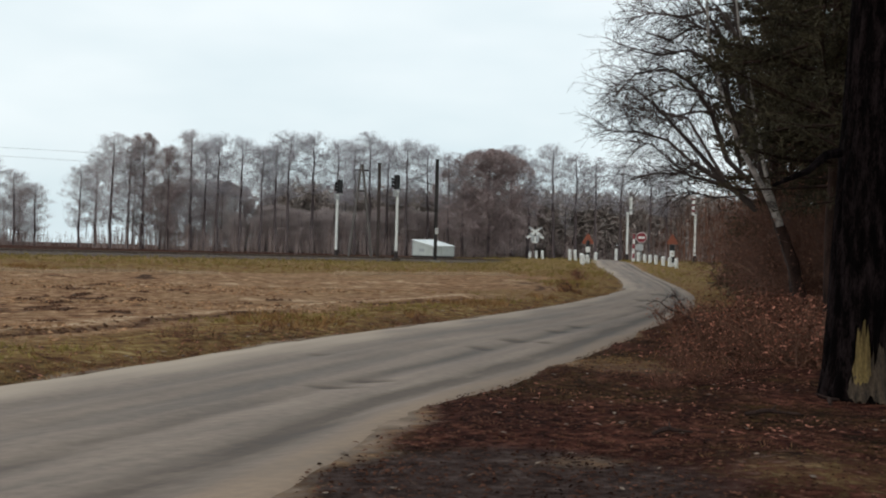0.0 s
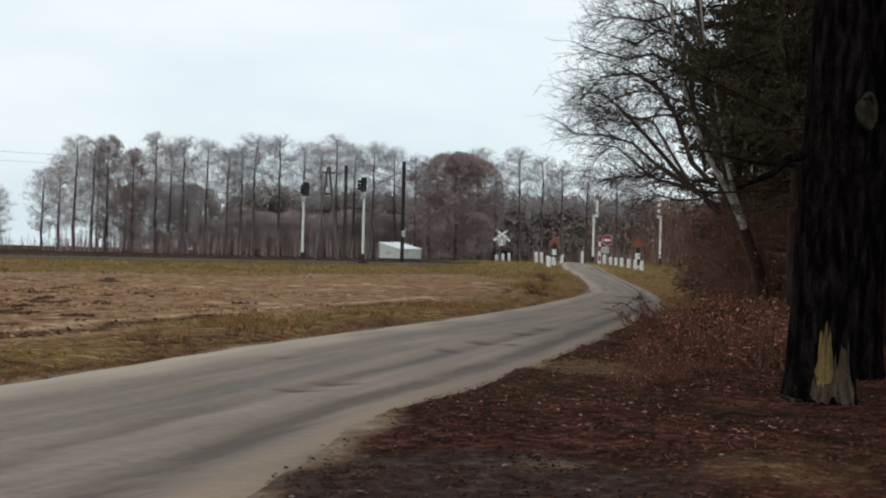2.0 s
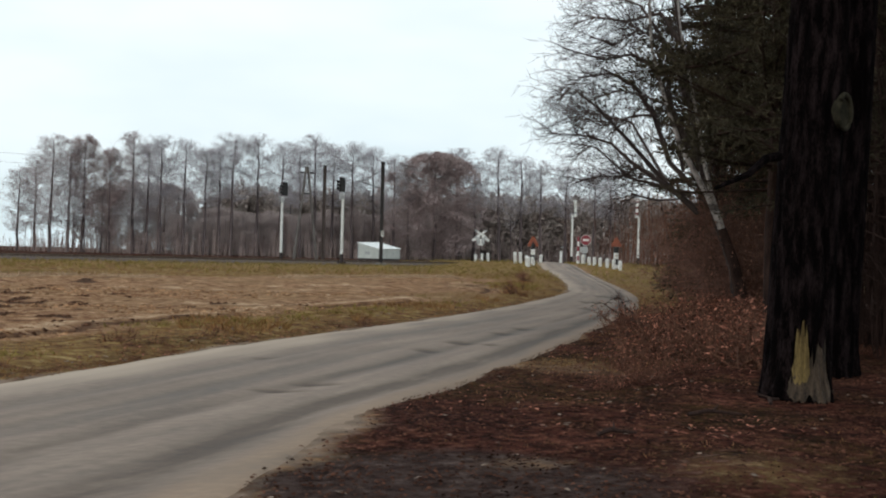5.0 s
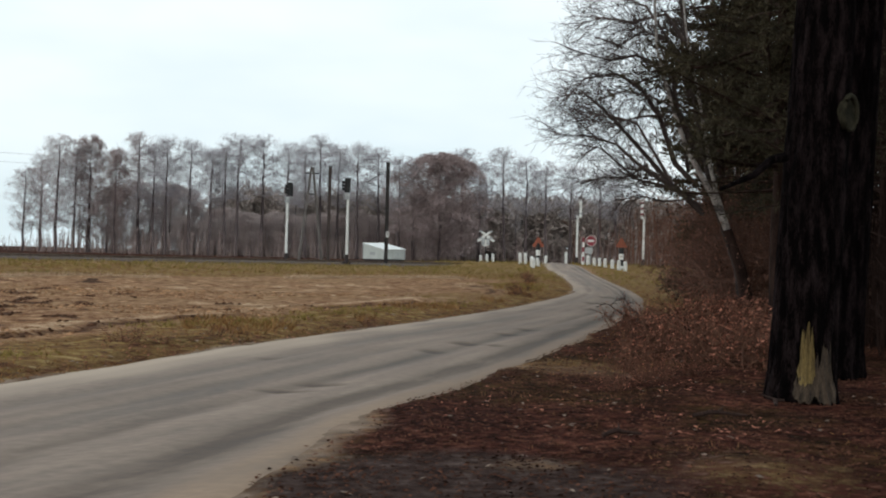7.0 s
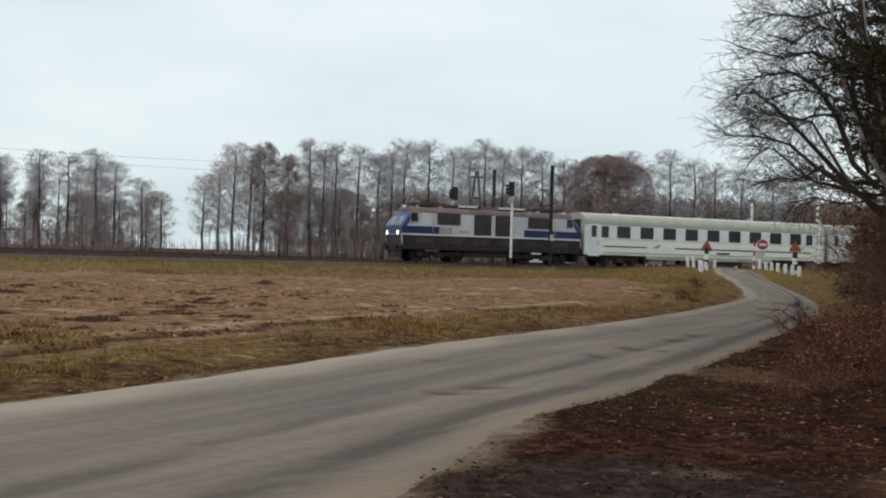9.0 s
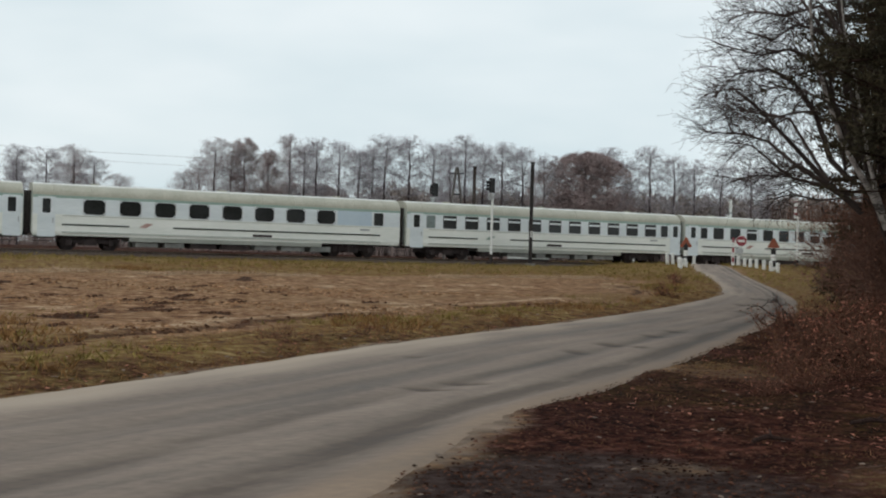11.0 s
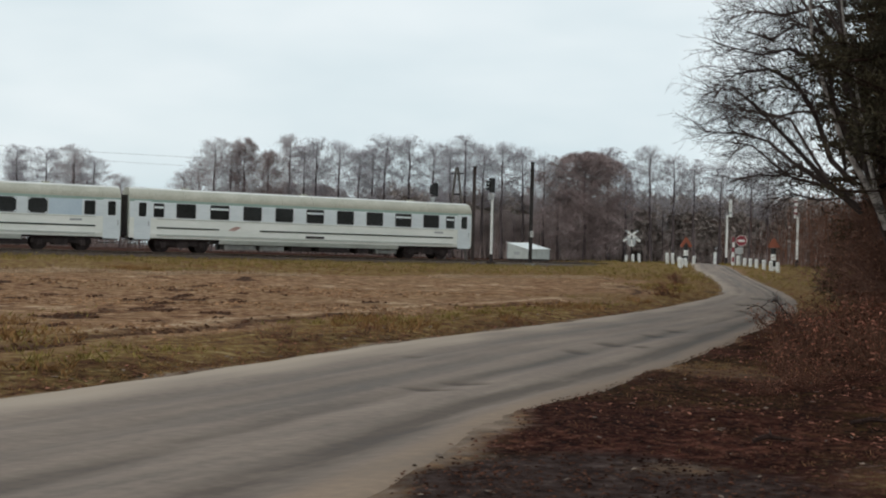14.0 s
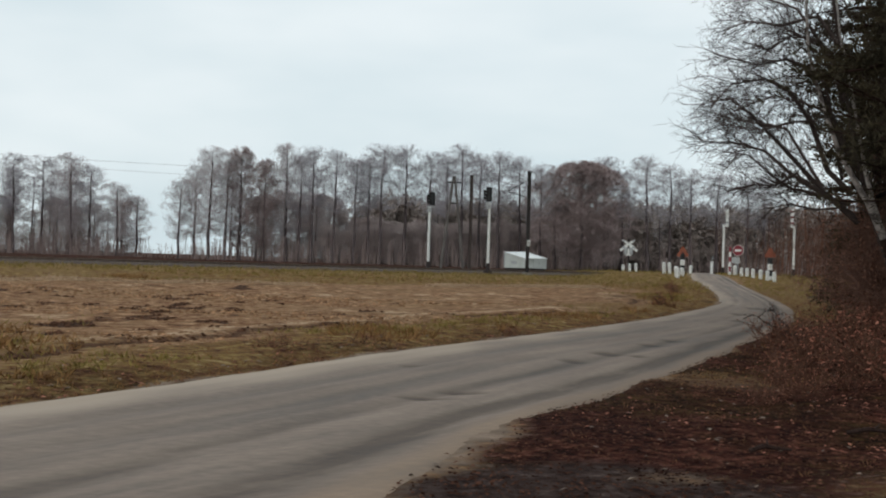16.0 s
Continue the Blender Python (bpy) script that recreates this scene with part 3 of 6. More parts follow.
def build_ground():
    xs, ys = spaced(-13, 16, 0.22, 3500), spaced(6, 44, 0.22, 3500)
    gx, gy = np.meshgrid(xs, ys)
    gz = height(gx, gy)
    lx, rx = np.interp(gy, LEFT_LINE[:, 1], LEFT_LINE[:, 0]), np.interp(gy, RIGHT_LINE[:, 1], RIGHT_LINE[:, 0])
    inside = np.minimum(gx - lx, rx - gx)
    ok = (gy > -9) & (gy < 124)
    near = ease((140 - np.hypot(gx, gy - 30)) / 60)
    gz = gz + near * relief(gx, gy) - np.where(ok, 0.10 * ease(inside / 0.5), 0)
    nx, ny = len(xs), len(ys)
    idx = np.arange(nx * ny).reshape(ny, nx)
    faces = np.stack([idx[:-1, :-1], idx[:-1, 1:], idx[1:, 1:], idx[1:, :-1]], -1).reshape(-1, 4)
    me = bpy.data.meshes.new("ground")
    me.from_pydata(np.stack([gx, gy, gz], -1).reshape(-1, 3).tolist(), [], faces.tolist())
    me.shade_smooth()
    litter, grass = covers(gx, gy)
    far_wood = ease((np.hypot(gx, gy) - 300) / 100)
    side = road_side(gx, gy)
    bare = ease((0.05 - np.abs(side) + 0.25 * rough(gx, gy, 1.6, 21)) / 0.4) * (side >= 0) * (gy < 60)
    bare = np.maximum(bare, ease((0.3 + side + 0.15 * rough(gx, gy, 2.2, 22)) / 0.3) * (side < 0))
    mud = 0.8 * ease((0.75 - np.hypot(gx - 1.9, (gy - 8.3) * 1.3) + 0.35 * rough(gx, gy, 3.1, 91)) / 0.6)
    litter = litter * (1 - 0.9 * bare)
    litter, bare = litter * (1 - 0.5 * mud), np.maximum(bare, 0.5 * mud)
    bare = np.maximum(bare, (side >= 0) * (1 - litter) * (gy < 60) * (1 - grass))
    col = np.stack([np.maximum(litter, far_wood * 0), grass, bare, np.ones_like(gx)], -1).reshape(-1)
    at = me.color_attributes.new("cover", "FLOAT_COLOR", "POINT")
    at.data.foreach_set("color", col.astype(np.float32))
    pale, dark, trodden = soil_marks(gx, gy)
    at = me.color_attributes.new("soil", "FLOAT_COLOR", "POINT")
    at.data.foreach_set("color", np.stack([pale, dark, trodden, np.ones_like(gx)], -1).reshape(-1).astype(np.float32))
    me.materials.append(ground_material())
    tagged(new("ground", me), "ploughed brown field, grass verge and leaf-covered wood floor", "ground", kind="structure")


build_ground()


def road_material():
    m = bpy.data.materials.new("dirt_road")
    m.use_nodes = True
    n, l = m.node_tree.nodes, m.node_tree.links
    b = n["Principled BSDF"]
    b.inputs["Specular IOR Level"].default_value = 0.3
    co = n.new("ShaderNodeVertexColor")
    co.layer_name = "across"
    sep = n.new("ShaderNodeSeparateColor")
    l.new(co.outputs["Color"], sep.inputs["Color"])
    where = n.new("ShaderNodeCombineXYZ")
    l.new(sep.outputs["Red"], where.inputs["X"])
    l.new(sep.outputs["Green"], where.inputs["Y"])

    def noise_at(sx, sy, scale, detail):
        mp, t = n.new("ShaderNodeMapping"), n.new("ShaderNodeTexNoise")
        mp.inputs["Scale"].default_value = (sx, sy, 1)
        l.new(where.outputs["Vector"], mp.inputs["Vector"])
        l.new(mp.outputs["Vector"], t.inputs["Vector"])
        t.inputs["Scale"].default_value, t.inputs["Detail"].default_value, t.inputs["Roughness"].default_value = scale, detail, 0.6
        return t.outputs["Fac"]

    streak = noise_at(1.9, 0.10, 1.0, 5)
    grit = noise_at(1, 1, 9, 6)
    patch = noise_at(0.8, 0.35, 0.8, 4)
    add = n.new("ShaderNodeMath")
    add.operation = "MULTIPLY_ADD"
    add.inputs[1].default_value = 0.28
    l.new(grit, add.inputs[0])
    add2 = n.new("ShaderNodeMath")
    add2.operation = "MULTIPLY_ADD"
    add2.inputs[1].default_value = 0.5
    l.new(streak, add2.inputs[0])
    p2 = n.new("ShaderNodeMath")
    p2.operation = "MULTIPLY"
    p2.inputs[1].default_value = 0.25
    l.new(patch, p2.inputs[0])
    l.new(p2.outputs[0], add2.inputs[2])
    l.new(add2.outputs[0], add.inputs[2])
    r = n.new("ShaderNodeValToRGB")
    e = r.color_ramp.elements
    e[0].position, e[0].color = 0.37, (0.090, 0.066, 0.051, 1)
    e[1].position, e[1].color = 0.67, (0.34, 0.263, 0.21, 1)
    k = e.new(0.5)
    k.color = (0.216, 0.163, 0.13, 1)
    l.new(add.outputs[0], r.inputs["Fac"])
    sand = n.new("ShaderNodeValToRGB")
    sand.color_ramp.elements[0].position, sand.color_ramp.elements[0].color = 0.3, (0.13, 0.094, 0.07, 1)
    sand.color_ramp.elements[1].position, sand.color_ramp.elements[1].color = 0.64, (0.335, 0.236, 0.168, 1)
    l.new(add.outputs[0], sand.inputs["Fac"])
    mx = n.new("ShaderNodeMix")
    mx.data_type = "RGBA"
    l.new(sep.outputs["Blue"], mx.inputs["Factor"])
    l.new(r.outputs["Color"], mx.inputs["A"])
    l.new(sand.outputs["Color"], mx.inputs["B"])
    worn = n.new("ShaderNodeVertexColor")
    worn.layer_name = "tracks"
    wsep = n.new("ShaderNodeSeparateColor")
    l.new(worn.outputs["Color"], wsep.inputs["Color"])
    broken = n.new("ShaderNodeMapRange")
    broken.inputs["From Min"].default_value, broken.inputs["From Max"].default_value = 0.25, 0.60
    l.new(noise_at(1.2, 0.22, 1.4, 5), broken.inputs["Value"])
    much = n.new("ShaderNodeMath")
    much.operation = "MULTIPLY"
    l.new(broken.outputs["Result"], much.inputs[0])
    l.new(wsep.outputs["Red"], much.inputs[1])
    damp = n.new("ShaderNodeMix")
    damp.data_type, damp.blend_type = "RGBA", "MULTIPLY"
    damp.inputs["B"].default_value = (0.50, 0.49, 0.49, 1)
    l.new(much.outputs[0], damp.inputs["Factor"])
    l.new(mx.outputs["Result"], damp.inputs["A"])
    dust = n.new("ShaderNodeMix")
    dust.data_type = "RGBA"
    dust.inputs["B"].default_value = (0.44, 0.35, 0.272, 1)
    thin = n.new("ShaderNodeMath")
    thin.operation = "MULTIPLY"
    thin.use_clamp = True
    l.new(wsep.outputs["Blue"], thin.inputs[0])
    l.new(streak, thin.inputs[1])
    l.new(thin.outputs[0], dust.inputs["Factor"])
    l.new(damp.outputs["Result"], dust.inputs["A"])
    hole = n.new("ShaderNodeMix")
    hole.data_type, hole.blend_type = "RGBA", "MULTIPLY"
    hole.inputs["B"].default_value = (0.45, 0.43, 0.42, 1)
    l.new(wsep.outputs["Green"], hole.inputs["Factor"])
    l.new(dust.outputs["Result"], hole.inputs["A"])
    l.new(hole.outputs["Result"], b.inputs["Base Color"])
    rr = n.new("ShaderNodeMapRange")
    rr.inputs["From Min"].default_value, rr.inputs["From Max"].default_value = 0.36, 0.55
    rr.inputs["To Min"].default_value, rr.inputs["To Max"].default_value = 0.62, 0.95
    l.new(add.outputs[0], rr.inputs["Value"])
    l.new(rr.outputs["Result"], b.inputs["Roughness"])
    bp = n.new("ShaderNodeBump")
    bp.inputs["Strength"].default_value, bp.inputs["Distance"].default_value = 0.5, 0.03
    l.new(add.outputs[0], bp.inputs["Height"])
    l.new(bp.outputs["Normal"], b.inputs["Normal"])
    return m


POTHOLES = ((4.23, 21.5, 0.26, 0.32), (4.96, 22.85, 0.24, 0.3), (3.5, 18.95, 0.16, 0.25), (3.0, 19.2, 0.28, 0.3), (-0.37, 16.15, 0.15, 0.2), (-0.1, 12.4, 0.35, 0.14), (0.35, 13.1, 0.3, 0.14), (2.2, 17.6, 0.2, 0.3), (9.6, 34.5, 0.3, 0.6), (11.3, 38.5, 0.35, 0.8), (8.6, 31.0, 0.3, 0.5))


def build_road():
    """The packed sand road: a strip with worn ruts, its edges dipping under the verge."""
    ys = np.r_[np.arange(-9, 6, 0.3), np.arange(6, 24, 0.1), np.arange(24, 45, 0.3), np.arange(45, 124, 0.8)]
    u = np.linspace(-0.1, 1.1, 61)
    L, R = np.interp(ys, LEFT_LINE[:, 1], LEFT_LINE[:, 0]), np.interp(ys, RIGHT_LINE[:, 1], RIGHT_LINE[:, 0])
    gx = L[:, None] + (R - L)[:, None] * u[None]
    gy = np.repeat(ys[:, None], len(u), 1)
    width = (R - L)[:, None]
    along = np.r_[0, np.cumsum(np.hypot(np.diff((L + R) / 2), np.diff(ys)))][:, None] + 0 * u[None]
    across = u[None] * width * 0.8
    beyond = np.maximum(np.maximum(-u, u - 1), 0)[None] * width
    z = height(gx, gy) + 0.012 - 0.16 * ease(beyond / 0.35)
    for rut in (0.27, 0.50, 0.68, 0.865):
        z = z - 0.025 * np.exp(-((u[None] - rut + 0.02 * np.sin(along * 0.13 + rut * 9)) / 0.045) ** 2)
    z = z + 0.012 * rough(gx, gy, 2.5, 11) + 0.04 * np.sin(np.pi * np.clip(u, 0, 1))[None]
    holes = np.zeros_like(gx)
    for hx, hy, rx, ry in POTHOLES:
        holes = np.maximum(holes, np.exp(-(((gx - hx) / rx) ** 2 + ((gy - hy) / ry) ** 2) ** 2))
    z = z - 0.02 * holes
    idx = np.arange(gx.size).reshape(gx.shape)
    faces = np.stack([idx[:-1, :-1], idx[:-1, 1:], idx[1:, 1:], idx[1:, :-1]], -1).reshape(-1, 4)
    me = bpy.data.meshes.new("road")
    me.from_pydata(np.stack([gx, gy, z], -1).reshape(-1, 3).tolist(), [], faces.tolist())
    me.shade_smooth()
    wob = rough(gx, gy, 1.3, 13) * 0.12
    near_edge = 0.915
    sandy = np.clip(np.maximum(ease((0.15 - u[None] + wob) / 0.10), ease((u[None] - near_edge + 0.4 * wob) / 0.05)) * np.interp(ys, [20, 30], [1.0, 0.35])[:, None], 0, 1)
    col = np.stack([across, along, sandy, np.ones_like(gx)], -1).reshape(-1)
    at = me.color_attributes.new("across", "FLOAT_COLOR", "POINT")
    at.data.foreach_set("color", col.astype(np.float32))
    dusty = 1.5 * ease((0.22 - u[None] + wob) / 0.18) * np.interp(ys, [14, 40], [1.0, 0.4])[:, None]
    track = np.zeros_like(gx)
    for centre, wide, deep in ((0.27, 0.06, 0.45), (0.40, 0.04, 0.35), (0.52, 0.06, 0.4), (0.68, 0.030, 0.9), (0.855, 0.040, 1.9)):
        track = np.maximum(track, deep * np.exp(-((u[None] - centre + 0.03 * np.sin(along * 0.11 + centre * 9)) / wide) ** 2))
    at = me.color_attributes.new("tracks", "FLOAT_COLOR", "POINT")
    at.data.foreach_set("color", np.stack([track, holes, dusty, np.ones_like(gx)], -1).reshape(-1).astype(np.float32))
    me.materials.append(road_material())
    tagged(new("road", me), "packed grey sand road with darker wheel tracks", "road", kind="structure")


build_road()


# ---- railway ----
def rail_at(s, w, z, turn=0.0):
    p = by_rail(s, w)
    return pose(p[0], p[1], z, 0, 0, RAIL_TURN + turn)


def build_track():
    bed = Build()
    cuts = list(np.arange(-420, 700, 2.0))
    r = np.random.RandomState(3)
    rows = []
    for s in cuts:
        j = r.normal(0, 0.05, 6)
        rows.append([(s, -4.6 + j[0], 0.45), (s, -3.3 + j[1], 0.82 + j[4] * 0.4), (s, -2.0 + j[2] * 0.5, 0.97), (s, 2.0 + j[3] * 0.5, 0.97), (s, 3.4, 0.80), (s, 4.8, 0.45)])
    bed.add([v for row in rows for v in row], [(i * 6 + k, i * 6 + 6 + k, i * 6 + 7 + k, i * 6 + k + 1) for i in range(len(rows) - 1) for k in range(5)])
    tagged(part("railway_ballast", bed, BALLAST, at=rail_at(0, 0, 0)), "dark stone ballast bed under the railway track", "track bed", kind="structure")
    rails = thing("railway_rails", rail_at(0, 0, 0), "rusty steel rails of a single railway track", "rails", kind="structure")
    shape = [(-0.07, 0), (0.07, 0), (0.07, 0.02), (0.015, 0.04), (0.015, 0.11), (0.035, 0.12), (0.035, 0.15), (-0.035, 0.15), (-0.035, 0.12), (-0.015, 0.11), (-0.015, 0.04), (-0.07, 0.02)]
    for y in (-0.7525, 0.7525):
        part("rail", Build().prism([(y + a, RAIL_TOP - 0.15 + b) for a, b in shape], "x", -420, 700), RAIL, rails)
    tie = Build().box(0, 0, RAIL_TOP - 0.22, 0.26, 2.5, 0.14, 0.02).mesh("sleeper")
    tie.materials.append(SLEEPER)
    for k in range(200):
        ob = part("sleeper", tie, None, rails)
        ob.matrix_basis = pose(-30 + k * 0.62, 0, 0)
    # plank deck of the level crossing
    deck = thing("crossing_deck", rail_at(CROSS_S, 0, RAIL_TOP), "worn concrete panels between the rails at the crossing", "crossing deck", kind="structure")
    for y, wd in ((-1.35, 0.95), (0.0, 1.3), (1.35, 0.95)):
        for x in (-1.6, 0.0, 1.6):
            part("panel", Build().box(x, y, -0.06, 1.56, wd, 0.12, 0.03), SLEEPER, deck)


build_track()


def build_wires():
    lines = thing("overhead_line", rail_at(0, 0, RAIL_TOP), "thin overhead contact and carrier wires above the track", "overhead wire", kind="structure")
    contact, carrier = Build(), Build()
    contact.tube([(x, 0.1, 5.6) for x in range(-330, 700, 10)], [0.007] * 103, 4)
    span, pts = 62.0, []
    x0 = 30.9 - 6 * span
    for k in range(103):
        x = -330 + 10 * k
        t = ((x - x0) / span) % 1.0
        pts.append((x, 0.1, 7.0 - 0.9 * 4 * t * (1 - t)))
    carrier.tube(pts, [0.008] * 103, 4)
    part("contact_wire", contact, WIRE, lines)
    part("carrier_wire", carrier, WIRE, lines)


build_wires()


# ---- the train ----
LOOSE = 24.5          # length of a coach over its buffers


def wheel_mesh(r):
    b, n = Build(), 20
    b.tube([(0, -0.07, 0), (0, 0.05, 0)], [r, r], n, True)
    b.tube([(0, 0.05, 0), (0, 0.075, 0)], [r + 0.03, r + 0.03], n, True)
    return b


def add_bogie(owner, x, base, r):
    bogie = part("bogie", Build().box(x, 0, 0.62, base + 0.9, 1.9, 0.24, 0.08).box(x, -1.0, 0.55, base + 1.0, 0.12, 0.28, 0.03).box(x, 1.0, 0.55, base + 1.0, 0.12, 0.28, 0.03)
                 .box(x, -1.08, 0.50, 0.8, 0.16, 0.4, 0.04).box(x, 1.08, 0.50, 0.8, 0.16, 0.4, 0.04), UNDER, owner, "dirty black bogie frame")
    wheel = wheel_mesh(r).mesh("wheel")
    wheel.materials.append(UNDER)
    for dx in (-base / 2, base / 2):
        part("axle", Build().rod((x + dx, -0.78, r), (x + dx, 0.78, r), 0.08), UNDER, bogie)
        for y, turn in ((-0.78, 0), (0.78, 180)):
            part("wheel", wheel, None, bogie, at=pose(x + dx, y, r, 0, 0, turn))
        for y in (-1.1, 1.1):
            part("axle_box", Build().box(x + dx, y, r, 0.34, 0.2, 0.34, 0.04), UNDER, bogie)


def pane(owner, name, x, z, wd, ht, side, material, trim=True, vent=False, rounded=False):
    """A window let into a coach's side: rounded frame, glass, and a pale top light where it is tipped open."""
    y = -1.40 * side
    if trim:
        frame_ = Build()
        t = 0.03
        c = 0.05

        def ring(a, b, k):
            return [(x - a + k, z - b), (x + a - k, z - b), (x + a, z - b + k), (x + a, z + b - k), (x + a - k, z + b), (x - a + k, z + b), (x - a, z + b - k), (x - a, z - b + k)]
        outer, inner = ring(wd / 2 + t, ht / 2 + t, c + t * 0.4), ring(wd / 2, ht / 2, c)
        vs = [(a, y - 0.030 * side, b) for a, b in outer] + [(a, y - 0.034 * side, b) for a, b in inner] + [(a, y + 0.02 * side, b) for a, b in outer]
        fs = [(i, (i + 1) % 8, 8 + (i + 1) % 8, 8 + i) for i in range(8)] + [(i, (i + 1) % 8, 16 + (i + 1) % 8, 16 + i) for i in range(8)]
        frame_.add(vs, fs)
        part("window_frame", frame_, GREY_PAINT, owner)
    c = 0.05 if name != "window" or not rounded else 0.16
    a, b = wd / 2, ht / 2
    outline = [(x - a + c, z - b), (x + a - c, z - b), (x + a, z - b + c), (x + a, z + b - c), (x + a - c, z + b), (x - a + c, z + b), (x - a, z + b - c), (x - a, z - b + c)]
    glass = part(name, Build().prism(outline, "y", y - 0.024 * side, y + 0.01 * side), material, owner)
    if vent:
        part("top_light", Build().box(x, y - 0.045 * side, z + ht / 2 - 0.24, wd - 0.06, 0.03, 0.13), COACH_BAND, glass, "pale tipped top light")


COMPARTMENTS = dict(first=3.75, pitch=2.155, count=9, wide=1.20, round=False, small=((2.05, 0.62), (22.50, 0.66)), doors=(1.05, 23.62), blank=None)
CORRIDOR = dict(first=3.60, pitch=1.765, count=11, wide=1.05, round=False, small=((2.10, 0.64), (22.60, 0.64)), doors=(1.00, 23.70), blank=None)
SALOON = dict(first=3.63, pitch=1.755, count=10, wide=1.08, round=True, small=((2.19, 0.70), (22.40, 0.62)), doors=(1.12, 23.70), blank=(20.05, 21.95))
WIDE_SALOON = dict(first=3.80, pitch=2.14, count=8, wide=1.25, round=True, small=((22.60, 0.66),), doors=(1.05,), blank=(19.60, 22.10))
LAYOUTS = {1: COMPARTMENTS, 2: WIDE_SALOON, 3: CORRIDOR, 4: CORRIDOR, 5: SALOON, 6: COMPARTMENTS}
TIPPED = {1: (), 2: (), 3: (0, 1, 2, 3, 4, 5, 6, 7, 8, 9, 10), 4: (2, 6, 7), 5: (), 6: (1, 4, 7)}


def build_coach(order):
    """One passenger coach, its length along x, rail top at z = 0."""
    plan = LAYOUTS[order]
    label = "white open saloon coach with rounded windows and a blank panel" if plan["blank"] else "white passenger coach with pale blue window band and dark green stripe"
    c = thing("passenger_coach", pose(0, 0, 0), label, "train coach", "coaches of the train")
    L = LOOSE - 0.56
    h, lo, hi = L / 2, 2.12, 3.10

    def at(m):
        """From metres behind the coach's front buffers to its own x."""
        return m - LOOSE / 2

    def shell(profile, x0, x1):
        pts = profile + [(-a, b) for a, b in reversed(profile)]
        return Build().prism(pts, "x", x0, x1)
    part("lower_side", shell([(1.35, 0.86), (1.40, 1.10), (1.415, lo)], -h, h), COACH_WHITE, c, "white lower body side")
    part("window_band", shell([(1.413, lo), (1.405, hi - 0.06), (1.39, hi)], -h + 0.002, h - 0.002), COACH_BAND, c, "pale blue-grey window band")
    part("cantrail", shell([(1.394, hi), (1.37, hi + 0.17)], -h, h), CANT_GREEN, c, "grey-green cantrail strip")
    arc = [(1.375 * math.cos(q) ** 0.75, hi + 0.17 + 0.76 * math.sin(q)) for q in np.linspace(0, math.pi / 2 - 0.12, 9)]
    part("roof", shell(arc, -h + 0.001, h - 0.001), COACH_ROOF, c, "grey-beige roof with a pale crest")
    # Paler strip on the crest: the roof's cream highlight, laid on as colour.
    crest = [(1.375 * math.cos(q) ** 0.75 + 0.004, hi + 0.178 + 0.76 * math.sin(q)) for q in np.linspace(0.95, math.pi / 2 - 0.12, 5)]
    part("roof_crest", shell(crest, -h + 0.05, h - 0.05), COACH_CREST, c, "pale roof crest, a cream highlight put into its colour")
    for k in range(11):
        x = -h + 1.2 + k * (L - 2.4) / 10
        ends = [(x, 1.38 * math.cos(q) ** 0.75, hi + 0.17 + 0.768 * math.sin(q)) for q in np.linspace(0.05, math.pi / 2, 6)]
        part("roof_rib", Build().tube([(a, -b, z) for a, b, z in ends] + ends[::-1], [0.016] * 12, 4), COACH_ROOF, c)
    for k in range(3):
        part("roof_vent", Build().box(at(4.0 + 8.0 * k), 0, hi + 0.96, 0.5, 0.4, 0.14, 0.08), COACH_ROOF, c)
    body0, body1 = at(1.95), at(LOOSE - 1.75)
    mid, wide_x = (body0 + body1) / 2, body1 - body0
    for side in (1, -1):
        # the dark line breaks off for the emblem
        for a, b in ((body0, at(5.9)), (at(8.6), body1)):
            part("stripe", Build().box((a + b) / 2, -1.418 * side, 1.52, b - a, 0.012, 0.10), STRIPE_GREEN, c, "dark green line along the side")
        part("upper_line", Build().box(mid, -1.4205 * side, lo - 0.06, wide_x, 0.012, 0.05), COACH_SKIRT, c)
        part("sill_rail", Build().box(mid, -1.395 * side, 1.06, wide_x, 0.03, 0.10), COACH_SKIRT, c)
        part("skirt", Build().prism([(-1.38 * side, 0.86), (-1.29 * side, 0.60), (-1.23 * side, 0.60), (-1.30 * side, 0.86)], "x", -6.3, 6.3), COACH_SKIRT, c, "grey underfloor skirt")
        part("side_hatch", Build().box(at(12.4 + order % 3), -1.412 * side, 1.22, 1.3, 0.012, 0.16), UNDER, c, "small dark side hatch")
        zw = 2.62
        for k in range(plan["count"]):
            pane(c, "window", at(plan["first"] + k * plan["pitch"]), zw, plan["wide"], 0.88, side, PANE, vent=k in TIPPED[order], rounded=plan["round"])
        for k, (m, w) in enumerate(plan["small"]):
            pane(c, "lavatory_window", at(m), zw - 0.01, w, 0.84, side, PANE_FROST if order == 3 and k == 0 else PANE, vent=order == 6)
        if plan["blank"]:
            a, b = plan["blank"]
            part("blank_panel", Build().box(at((a + b) / 2), -1.408 * side, zw, b - a, 0.02, 0.96), BLANK_BLUE, c, "blank pale blue panel")
        for m in plan["doors"]:
            door = part("door", Build().box(at(m), -1.398 * side, 1.97, 1.0, 0.05, 2.4), COACH_BAND, c, "pale blue-grey boarding door")
            pane(door, "door_window", at(m), zw, 0.46, 0.86, side, PANE, trim=False)
            part("door_handle", Build().box(at(m) + 0.38, -1.43 * side, 1.75, 0.05, 0.03, 0.3), GREY_PAINT, door)
            part("step", Build().box(at(m), -1.30 * side, 0.52, 0.8, 0.3, 0.05).box(at(m), -1.34 * side, 0.72, 0.8, 0.22, 0.05), UNDER, c)
